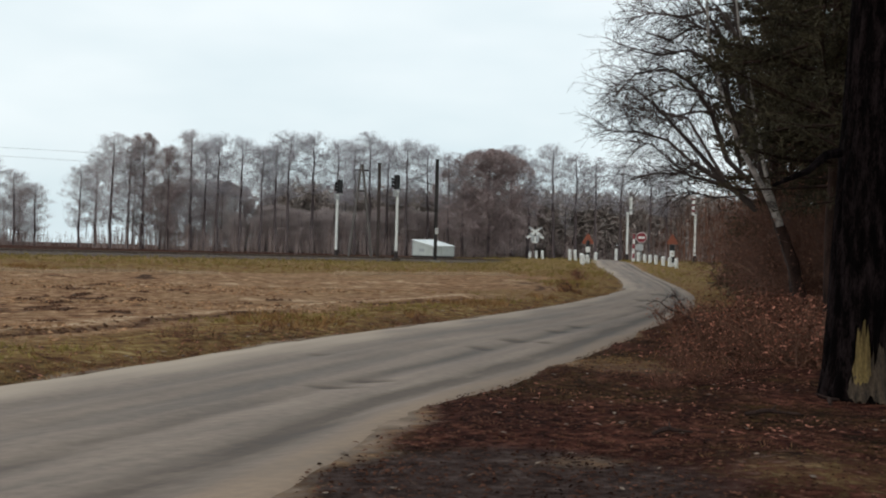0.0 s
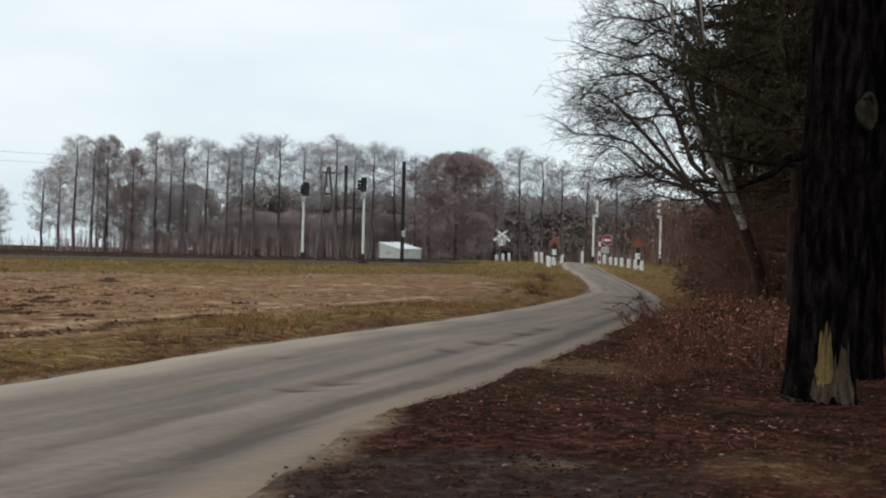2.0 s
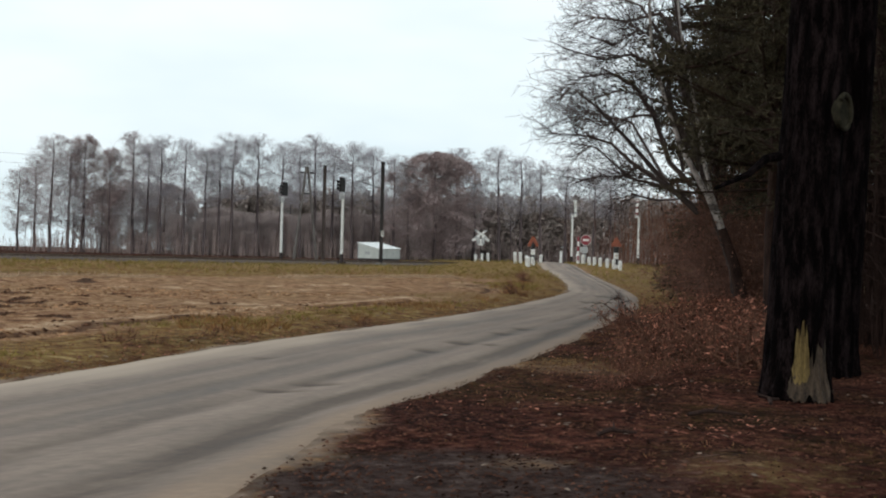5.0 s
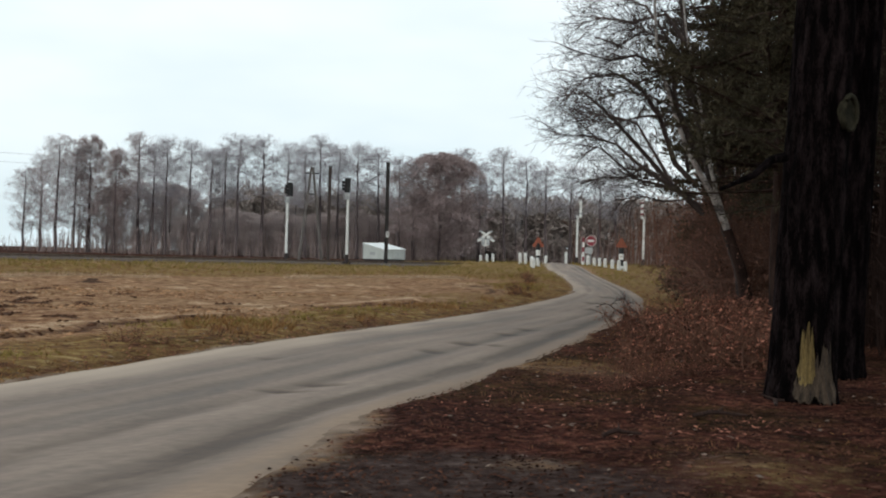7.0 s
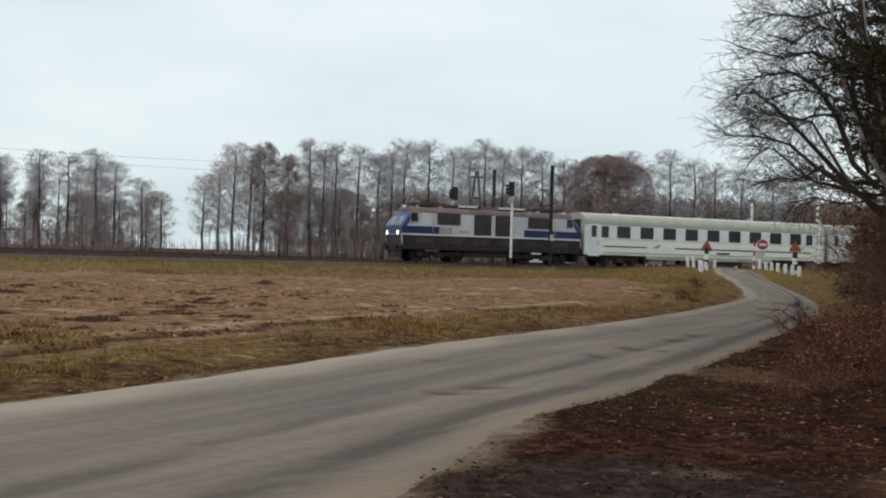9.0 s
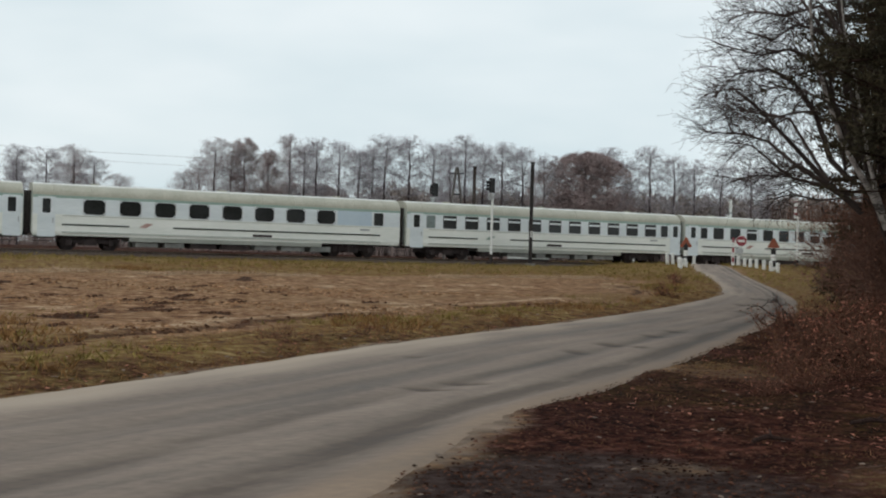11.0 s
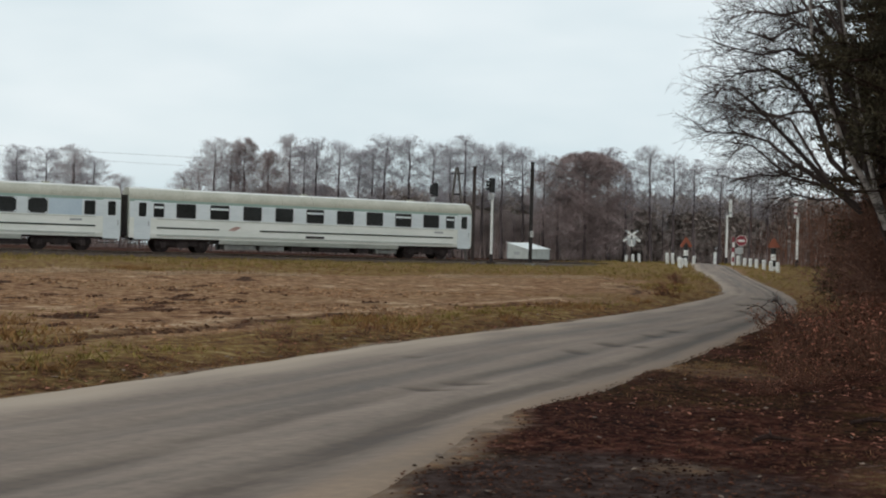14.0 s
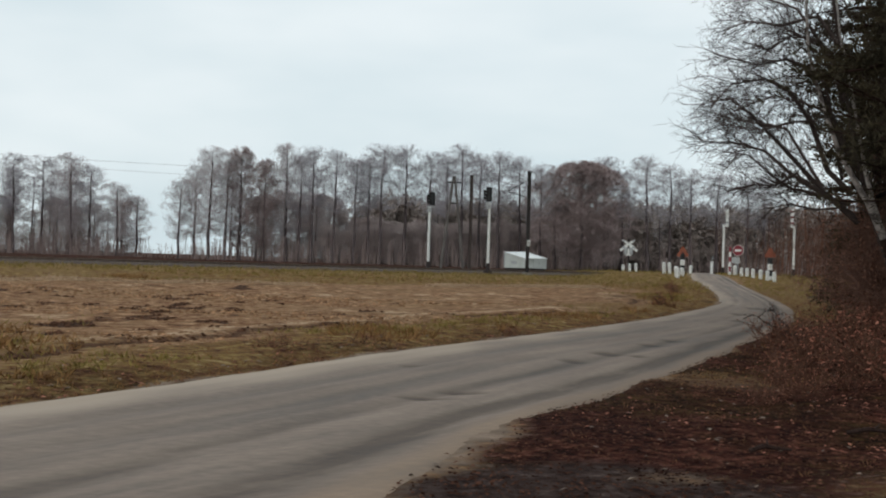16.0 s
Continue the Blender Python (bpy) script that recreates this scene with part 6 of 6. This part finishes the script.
def dressed_limb(wood, twigs, line, r0, r1, rng, twig_r, count, length, n=6, forks=8, fan=0.55):
    """A limb along a line, with side branches and twigs sprouting from it."""
    k = len(line)
    wood.tube([tuple(p) for p in line], [r0 + (r1 - r0) * i / (k - 1) for i in range(k)], n)
    for _ in range(count):
        f = rng.uniform(0.22, 1.0) * (k - 1)
        i = min(int(f), k - 2)
        q = line[i] + (line[i + 1] - line[i]) * (f - i)
        along = unit(line[i + 1] - line[i])
        d = unit(along * 0.95 + rng.normal(0, fan, 3))
        reach = length * rng.uniform(0.5, 1.35) * (1.25 - 0.5 * f / (k - 1))
        bough(wood, twigs, q, d, reach, 0.013, rng, 2, 0.6, twig_r, 0.1, forks, 0.02)


def build_bare_tree():
    rng = np.random.RandomState(31)
    c = thing("bare_tree", pose(0, 0, 0), "spreading leafless tree with dark twigs reaching over the road", "tree", "trees at the edge of the wood")
    wood, twigs = Build(), Build()
    trunk = limb_line([(12.75, 0.0), (12.61, 1.36), (12.18, 2.66), (11.78, 3.79), (11.44, 5.25), (11.1, 7.2), (10.8, 9.15), (10.5, 11.5)], 30, 0.05, rng)
    dressed_limb(wood, twigs, trunk, 0.08, 0.03, rng, 0.009, 20, 1.4, 9)
    for pts, r, n in (
        ([(11.6, 3.0), (10.5, 3.88), (9.34, 5.09), (8.34, 6.11), (7.55, 6.55), (6.8, 6.45)], 0.085, 110),
        ([(11.5, 3.2), (10.26, 3.88), (9.46, 4.33), (8.56, 4.97), (7.78, 5.18), (6.6, 5.28)], 0.075, 110),
        ([(11.3, 3.5), (10.06, 3.82), (9.47, 3.95), (8.87, 4.31), (8.08, 4.86), (7.4, 4.95)], 0.055, 80),
        ([(11.3, 3.8), (10.64, 4.46), (10.01, 5.79), (9.3, 6.62), (8.42, 6.97), (7.35, 6.83), (6.69, 6.19)], 0.085, 120),
        ([(11.2, 4.9), (10.4, 6.09), (9.78, 7.21), (8.99, 7.47), (8.02, 7.28), (6.56, 7.56)], 0.08, 120),
        ([(11.1, 6.4), (10.56, 7.53), (10.15, 8.0), (9.26, 8.2), (8.4, 7.73), (7.5, 7.9)], 0.07, 90),
        ([(10.9, 7.6), (10.13, 8.76), (8.96, 8.52), (7.98, 8.67), (7.3, 8.5)], 0.06, 90),
        ([(9.46, 4.33), (8.9, 4.0), (8.3, 4.05), (7.6, 3.85)], 0.03, 55),
        ([(10.5, 3.88), (9.9, 4.7), (9.2, 5.6), (8.2, 5.75), (7.2, 5.85)], 0.05, 85),
        ([(10.4, 6.09), (9.6, 6.3), (8.7, 6.45), (7.7, 6.2)], 0.04, 70),
        ([(10.01, 5.79), (9.2, 5.75), (8.3, 5.5), (7.2, 5.6)], 0.035, 70),
        ([(10.15, 8.0), (9.5, 9.0), (8.6, 9.4), (7.8, 9.6)], 0.045, 70),
        ([(10.9, 3.4), (10.2, 3.35), (9.4, 3.5), (8.7, 3.35)], 0.03, 45),
        ([(10.8, 5.2), (10.3, 6.8), (9.5, 7.9), (8.6, 8.2)], 0.05, 70),
        ([(11.0, 4.2), (10.5, 5.0), (10.0, 6.4), (9.6, 7.0)], 0.045, 50),
        ([(11.2, 6.2), (12.3, 7.2), (13.2, 8.4)], 0.06, 20),
    ):
        dressed_limb(wood, twigs, limb_line([(x + 0.85 * (11.5 - x) / 5, z) for x, z in pts], 30, rng.uniform(-0.5, 0.5), rng), r * 1.15, 0.014, rng, 0.0052, int(n * 0.52), 1.3, 6, 8, 0.6)
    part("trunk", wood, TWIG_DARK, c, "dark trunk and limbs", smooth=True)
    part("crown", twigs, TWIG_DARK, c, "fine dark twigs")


build_bare_tree()


def build_birch():
    rng = np.random.RandomState(41)
    c = thing("birch_tree", pose(0, 0, 0), "leaning pale-barked birch with two stems and a dark foot", "tree", "trees at the edge of the wood")
    twigs = Build()
    for pts, r0 in (([(12.65, -0.1), (12.3, 1.5), (11.9, 2.55), (11.45, 3.4), (11.05, 4.2), (10.6, 4.85), (10.2, 6.04), (9.8, 7.6), (9.6, 9.31), (9.45, 11)], 0.125),
                    ([(11.85, 2.6), (11.55, 3.55), (11.38, 4.3), (11.1, 5.25), (10.85, 6.59), (10.6, 8.02), (10.4, 10)], 0.09)):
        stem, line = Build(), limb_line(pts, 29, 0.02, rng)
        dressed_limb(stem, twigs, line[1 if r0 > 0.1 else 0:], r0 * 0.85, 0.02, rng, 0.007, 16, 1.0, 9)
        part("stem", stem, BARK_BIRCH, c, "pale birch stem", smooth=True)
        if r0 > 0.1:
            part("stem_base", Build().tube([tuple(p) for p in line[:3]], [0.21, 0.155, 0.128], 9), PINE_STEM, c, "dark furrowed foot of the birch", smooth=True)
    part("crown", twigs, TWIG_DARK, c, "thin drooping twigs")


build_birch()


def bush_meshes(seed, h, stems, leaves, size, bark=None, leafing=None):
    rng = np.random.RandomState(seed)
    wood, leaf = Build(), Build()
    for _ in range(stems):
        a, ln = rng.uniform(0, 6.283), h * rng.uniform(0.6, 1.1)
        d = unit(np.array([math.cos(a) * 0.6, math.sin(a) * 0.6, 1.0]))
        p, line = np.array([rng.normal(0, 0.15), rng.normal(0, 0.15), -0.1]), []
        for k in range(5):
            line.append(p.copy())
            d = unit(d + rng.normal(0, 0.2, 3))
            p = p + d * ln / 4
        wood.tube([tuple(q) for q in line], [0.012, 0.010, 0.008, 0.006, 0.004], 4)
        for _ in range(leaves // stems):
            f = rng.uniform(0.25, 1) * 4
            i = min(int(f), 3)
            q = line[i] + (line[i + 1] - line[i]) * (f - i) + rng.normal(0, 0.14 * h, 3)
            if rng.rand() < 0.7:
                wood.tube([tuple(line[i]), tuple(q)], [0.005, 0.003], 3)
            leaf.blade(q, unit(rng.normal(0, 1, 3)), size * rng.uniform(0.6, 1.3), size * 0.55, rng)
    a, b = wood.mesh("bush_stems"), leaf.mesh("bush_leaves")
    a.materials.append(bark or TWIG_BUSH)
    b.materials.append(leafing or DRY_LEAF)
    return a, b


BUSHES = [bush_meshes(200 + k, 1.0, 16, 250, 0.062) for k in range(4)]


def set_bush(k, x, y, sc, turn, label="leafless bush with reddish-brown dry leaves"):
    c = thing("bush", pose(x, y, stand(x, y), 0, 0, turn), label, "bush", "bushes at the edge of the wood")
    for nm, me in zip(("branching", "foliage"), BUSHES[k % 4]):
        part(nm, me, None, c).matrix_basis = Matrix.Diagonal((sc * 1.25, sc * 1.25, sc, 1))


rng = np.random.RandomState(12)
count = 0
while count < 105:
    y = rng.uniform(13.5, 36)
    edge = float(np.interp(y, RIGHT_LINE[:, 1], RIGHT_LINE[:, 0]))
    x = edge + rng.uniform(1.6, 8.5)
    if x - edge < 1.6 + 0.4 * max(0, 20 - y) + 0.12 * max(0, y - 24) or math.hypot(x - 5.9, y - 12.2) < 1.5 or (x > 0.46 * y and y < 24):
        continue
    set_bush(count, x, y, rng.uniform(0.55, 1.15) * (1.0 if y < 24 else 0.95), rng.uniform(0, 360))
    count += 1
for k, (x, y, sc) in enumerate(((7.3, 23.6, 0.75), (8.3, 25.6, 0.85), (4.9, 15.2, 0.5), (5.2, 16.4, 0.7), (5.9, 17.0, 0.75), (4.5, 13.6, 0.35), (6.4, 16.2, 0.6), (5.0, 14.3, 0.45), (6.9, 17.6, 0.8), (3.9, 12.9, 0.3), (6.6, 19.0, 0.85), (7.6, 18.4, 0.8), (7.2, 16.0, 0.5), (5.6, 14.8, 0.4))):
    set_bush(k + 1, x, y, sc, 47 * k, "low bush with tan and red-brown dry leaves")
set_bush(1, 10.55, 48.5, 0.75, 40, "small brown bush on the grassy bank")
set_bush(2, 11.2, 53.0, 0.55, 90, "small brown bush on the grassy bank")

for x, y, sc, label in ((-2.67, 17.8, 0.42, "dark dead shrub on the grass verge"), (-2.2, 17.9, 0.32, "dark dead shrub on the grass verge"), (-1.42, 19.3, 0.36, "thin dead weed on the grass verge"), (7.74, 37.0, 0.8, "dark dead shrub at the bend of the road"), (1.6, 22.9, 0.25, "brown weed on the grass verge")):
    set_bush(3, x, y, sc, 60 * x, label)


def build_overhang(x, y, z):
    c = thing("bare_bush", pose(x, y, z), "dark leafless branch reaching out of the bushes", "bush", "bushes at the edge of the wood")
    rng = np.random.RandomState(88)
    wood, twigs = Build(), Build()
    for end, up, r in ((-1.25, 0.62, 0.022), (-0.8, 0.75, 0.016), (-0.55, 0.42, 0.014)):
        line = [np.array([end * f, 0.15 * math.sin(4 * f), up * f ** 0.7 + 0.04 * math.sin(9 * f)]) for f in (0, 0.3, 0.6, 0.85, 1.0)]
        dressed_limb(wood, twigs, line, r, 0.008, rng, 0.006, 5, 0.3, 5)
    part("branching", wood, TWIG_DARK, c)
    part("twigs", twigs, TWIG_DARK, c)


build_overhang(8.1, 24.0, stand(8.1, 24.0) - 0.02)
SAPLINGS = [bush_meshes(230 + k, 4.4, 24, 1100, 0.085, TWIG_RED, BEECH_LEAF) for k in range(2)]
for k, (x, y, sc) in enumerate(((13.0, 30.6, 0.85), (13.4, 31.3, 1.0), (13.5, 32.8, 1.15), (13.4, 31.2, 0.9), (14.6, 30.4, 1.0), (14.0, 31.9, 1.1), (14.4, 33.5, 1.25), (15.6, 36, 1.1), (14.5, 28, 0.9), (17, 33, 1.1), (18.5, 39, 1.2), (13.6, 36.5, 0.8), (20.5, 42, 1.2), (16.0, 41.0, 1.0), (19, 30, 1.1), (22.5, 37, 1.2))):
    c = thing("sapling", pose(x, y, stand(x, y), 0, 0, 50 * k), "young beech still holding reddish dry leaves", "tree", "saplings in the wood")
    for nm, me in zip(("branching", "foliage"), SAPLINGS[k % 2]):
        part(nm, me, None, c).matrix_basis = Matrix.Diagonal((sc, sc, sc, 1))
YOUNG_PINES = [tree_kind("young_pine", pine_meshes(160 + k, 7.0, 2.3, 0.03, 46, 9, 0.42, 0.08), PINE_STEM, NEEDLES_MID) for k in range(2)]
for k, (x, y, sc) in enumerate(((15.0, 35.2, 1.0), (16.4, 37.5, 1.1), (15.6, 32.5, 0.8), (17.8, 36.0, 1.1), (14.9, 38.5, 0.9), (19.0, 40.0, 1.2), (14.6, 29.0, 0.7))):
    plant("pine_tree", YOUNG_PINES[k % 2], x, y, stand(x, y), sc, 70 * k, "young pine in the undergrowth of the wood", "pines of the wood")
build_thicket("undergrowth", 14, 40, 30, 60, 2400, 2.0, 8.0, TWIG_OLIVE, "olive-brown leafless undergrowth deep in the wood", 17, 0.022)
build_thicket("undergrowth", 9.4, 17, 15.5, 26, 1300, 1.5, 6.0, PINE_STEM, "dark brown leafless undergrowth behind the old pines", 18, 0.02)
build_thicket("undergrowth", 33, 70, 70, 130, 700, 3.0, 9.0, TWIG_BUSH, "brown leafless undergrowth beyond the crossing", 19, 0.04)
for k in range(26):
    x, y = 16 + 30 * rng.rand(), 24 + 42 * rng.rand()
    if road_side(x, y) > 4:
        plant("pine_tree", DEEP_PINES[k % 2], x, y, stand(x, y), rng.uniform(1.1, 1.4), rng.uniform(0, 360), "dark pine deeper in the wood", "pines of the wood")


# ---- small cover of the ground ----
def scatter(name, n, box, keep, make, material, label, category, seed):
    rng = np.random.RandomState(seed)
    b = Build()
    x, y = rng.uniform(box[0], box[1], n), rng.uniform(box[2], box[3], n)
    k = keep(x, y, rng)
    x, y = x[k], y[k]
    z = height(x, y) + relief(x, y)
    for p in np.stack([x, y, z], 1):
        make(b, p, rng)
    tagged(part(name, b, material), label, category, kind="stuff")


def lying_leaf(size):
    def make(b, p, rng):
        a = rng.uniform(0, 6.283)
        d, s = np.array([math.cos(a), math.sin(a), rng.uniform(-0.05, 0.25)]), np.array([-math.sin(a), math.cos(a), rng.uniform(-0.25, 0.25)])
        ln = size * rng.uniform(0.6, 1.5)
        o = p + np.array([0, 0, 0.01 + 0.01 * rng.rand()])
        m = o + d * ln * 0.5 + np.array([0, 0, 0.006])
        b.add([tuple(o), tuple(m - s * ln * 0.32), tuple(o + d * ln), tuple(m + s * ln * 0.32), tuple(m + np.array([0, 0, 0.006]))], [(0, 1, 4), (1, 2, 4), (2, 3, 4), (3, 0, 4)])
    return make


def tuft(size, blades, lean=0.5):
    def make(b, p, rng):
        for _ in range(blades):
            d = unit(np.array([rng.normal(0, lean), rng.normal(0, lean), 1.0]))
            b.blade(p + np.array([rng.normal(0, size * 0.3), rng.normal(0, size * 0.3), -0.02]), d, size * rng.uniform(0.5, 1.3), size * 0.13, rng)
    return make


def clod(size):
    def make(b, p, rng):
        s = size * rng.uniform(0.4, 1.3)
        o = p + np.array([0, 0, s * 0.1])
        j = rng.uniform(0.7, 1.2, 6) * s
        b.add([tuple(o + np.array(v)) for v in ((j[0], 0, 0), (0, j[1], 0), (-j[2], 0, 0), (0, -j[3], 0), (0.1 * s, 0.05 * s, j[4] * 0.6), (0, 0, -j[5]))],
              [(0, 1, 4), (1, 2, 4), (2, 3, 4), (3, 0, 4), (1, 0, 5), (2, 1, 5), (3, 2, 5), (0, 3, 5)])
    return make


def by_cover(which, power=1.0):
    def keep(x, y, rng):
        c = covers(x, y)[which]
        return (rng.rand(len(x)) < c ** power) & (np.hypot(x, y) > 1.5) & (road_side(x, y) != 0)
    return keep


def on_field(x, y, rng):
    litter, grass = covers(x, y)
    return (road_side(x, y) < -2.0) & (rng.rand(len(x)) < 1 - grass)


def in_patches(x, y, rng):
    return on_field(x, y, rng) & (rough(x * 0.5, y, 0.6, 78) > 0.02)


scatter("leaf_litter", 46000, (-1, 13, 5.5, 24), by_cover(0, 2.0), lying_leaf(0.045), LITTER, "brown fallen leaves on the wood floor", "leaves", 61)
scatter("leaf_litter", 4200, (0, 13, 9, 26), lambda x, y, rng: (road_side(x, y) > 0.1) & (road_side(x, y) < 4.5) & (rough(x, y, 1.1, 83) + 0.5 * rough(x, y, 3.0, 84) > 0.05), lying_leaf(0.058), DRY_LEAF, "red-brown fallen leaves along the wood's edge", "leaves", 82)
scatter("leaf_litter", 330, (-1, 14, 6, 26), by_cover(0), lying_leaf(0.08), PALE_LEAF, "pale fallen leaves and scraps of bark", "leaves", 62)
scatter("dry_grass", 34000, (-14, 16, 9, 60), by_cover(1), tuft(0.075, 4, 0.9), GRASS_DRY, "dry yellow grass on the verge", "grass", 63)
scatter("green_grass", 16000, (-14, 12, 6, 46), lambda x, y, rng: by_cover(1)(x, y, rng) & (road_side(x, y) < -0.9 - 0.5 * rng.rand(len(x))) & (rough(x, y, 0.8, 64) > -0.05), tuft(0.14, 5, 0.75), GRASS_GREEN, "short green grass on the verge", "grass", 64)
scatter("dry_grass", 9000, (-40, 32, 50, 92), by_cover(1, 0.7), tuft(0.20, 4), GRASS_GREEN, "olive grass below the railway bank", "grass", 65)
scatter("field_stubble", 30000, (-26, 12, 14, 50), in_patches, tuft(0.06, 3, 1.2), STUBBLE, "pale straw stubble on the field", "stubble", 66)

def by_the_road(x, y, rng):
    side = road_side(x, y)
    return (side < -0.02) & (side > -2.2) & (rng.rand(len(x)) < 0.75 + side * 0.3)


scatter("dead_grass", 9000, (-14, 10, 9, 46), lambda x, y, rng: (road_side(x, y) < -0.05) & (road_side(x, y) > -0.9) & (rough(x, y, 1.2, 61) > -0.1), tuft(0.085, 6, 1.1), DEAD_GRASS, "rough dead grass along the road", "grass", 72)
scatter("dry_grass", 9000, (-14, 10, 9, 46), lambda x, y, rng: (covers(x, y)[1] > 0.4) & (road_side(x, y) < -0.7) & (rough(x, y, 1.0, 63) > 0.15) & (rng.rand(len(x)) < np.interp(y, [11, 18], [0.25, 1.0])), tuft(0.19, 7, 0.75), GRASS_DRY, "clumps of taller dry grass on the verge", "grass", 73)
scatter("leaf_litter", 26000, (-14, 8, 9, 34), by_the_road, lying_leaf(0.075), DEAD_GRASS, "brown fallen leaves along the road's edge", "leaves", 68)

def beyond_field_edge(x, y, rng):
    side = road_side(x, y)
    edge = verge_width(y) + 0.9 * rough(x, y, 0.9, 3)
    return (side < -1) & (np.abs(-side - edge - 0.85) < 0.3) & (rough(x, y, 0.4, 43) > 0.0)


def in_pale_strip(x, y, rng):
    s, w = rail_frame(x, y)
    return (np.abs(w + 27.9 + 0.7 * rough(x, y, 0.3, 5)) < 0.5) & (road_side(x, y) < -2) & (rough(x, y, 0.35, 57) > -0.25)


scatter("leaf_litter", 9000, (-14, 8, 9, 34), by_the_road, lying_leaf(0.06), DRY_LEAF, "red-brown fallen leaves beside the road", "leaves", 85)
scatter("leaf_litter", 2600, (-14, 8, 9, 34), by_the_road, lying_leaf(0.075), PALE_LEAF, "pale fallen leaves along the road's edge", "leaves", 74)
scatter("field_stubble", 60000, (-20, 10, 13, 46), beyond_field_edge, tuft(0.07, 3, 1.3), STRAW, "pale straw along the field's edge", "stubble", 76)
def in_turned_soil(x, y, rng):
    return (road_side(x, y) < -1) & (rng.rand(len(x)) < soil_marks(x, y)[1] ** 1.5)


scatter("soil_clods", 30000, (-20, 9, 13, 36), in_turned_soil, clod(0.05), CLOD, "dark broken soil along the field's edge", "soil", 69)
scatter("field_stubble", 110000, (-34, 12, 34, 60), in_pale_strip, tuft(0.20, 3, 1.2), STRAW, "pale strip of straw before the railway", "stubble", 70)
scatter("dead_grass", 1300, (0.5, 12, 7, 24), lambda x, y, rng: (road_side(x, y) > 0.4) & (rough(x, y, 0.9, 51) > 0.16), tuft(0.07, 6, 1.2), DEAD_GRASS, "dead brown grass among the leaves", "grass", 71)
scatter("green_grass", 26000, (1, 9, 6, 24), lambda x, y, rng: (road_side(x, y) > 0.3) & (np.maximum(ease((2.6 - np.hypot(x - 4.2, (y - 7.6) * 1.3)) / 1.6), ease((1.9 - np.hypot(x - 4.6, (y - 16.6) * 0.5)) / 1.2)) * (0.4 + rough(x, y, 1.3, 93)) > 0.8 * rng.rand(len(x))), tuft(0.045, 5, 1.3), WOOD_GRASS, "short olive grass at the wood's edge", "grass", 94)
scatter("soil_clods", 15000, (-22, 8, 13, 36), lambda x, y, rng: on_field(x, y, rng) & (rough(x * 0.5, y, 0.5, 77) > 0.08), clod(0.05), FIELD_CLOD, "crumbled dry soil on the field", "soil", 75)


def build_fallen_branch(x, y, ln, turn):
    z = stand(x, y) + 0.05
    c = thing("fallen_branch", pose(x, y, z, 0, 0, turn), "dark fallen branch among the leaves", "branch")
    part("stick", Build().tube([(-ln / 2, 0, 0), (-ln * 0.1, 0.03, 0.03), (ln / 2, -0.04, 0.0)], [0.02, 0.025, 0.012], 6, True), PINE_STEM, c)
    part("side_stick", Build().tube([(0, 0.02, 0.03), (ln * 0.3, 0.2, 0.06)], [0.014, 0.006], 5, True), PINE_STEM, c)


for x, y, ln, turn in ((4.3, 10.6, 0.6, 10), (7.0, 16.0, 0.8, -30), (2.9, 9.4, 0.4, 20), (5.4, 11.6, 0.5, 60)):
    build_fallen_branch(x, y, ln, turn)


# ---- what moves: the train passes from right to left ----
def front_of_first_coach(t):
    """Metres along the railway at which the first coach begins, at t seconds."""
    return LOOSE * (0.0019965 * t * t - 1.3066102 * t + 13.0165903)


def motions():
    steps = [0.5 * k for k in range(33)]
    walk(LOCO, [(t, rail_at(front_of_first_coach(t) - 7.40, 0, RAIL_TOP)) for t in steps])
    for k, c in enumerate(COACHES):
        walk(c, [(t, rail_at(front_of_first_coach(t) + LOOSE * (k + 0.5), 0, RAIL_TOP)) for t in steps])


motions()
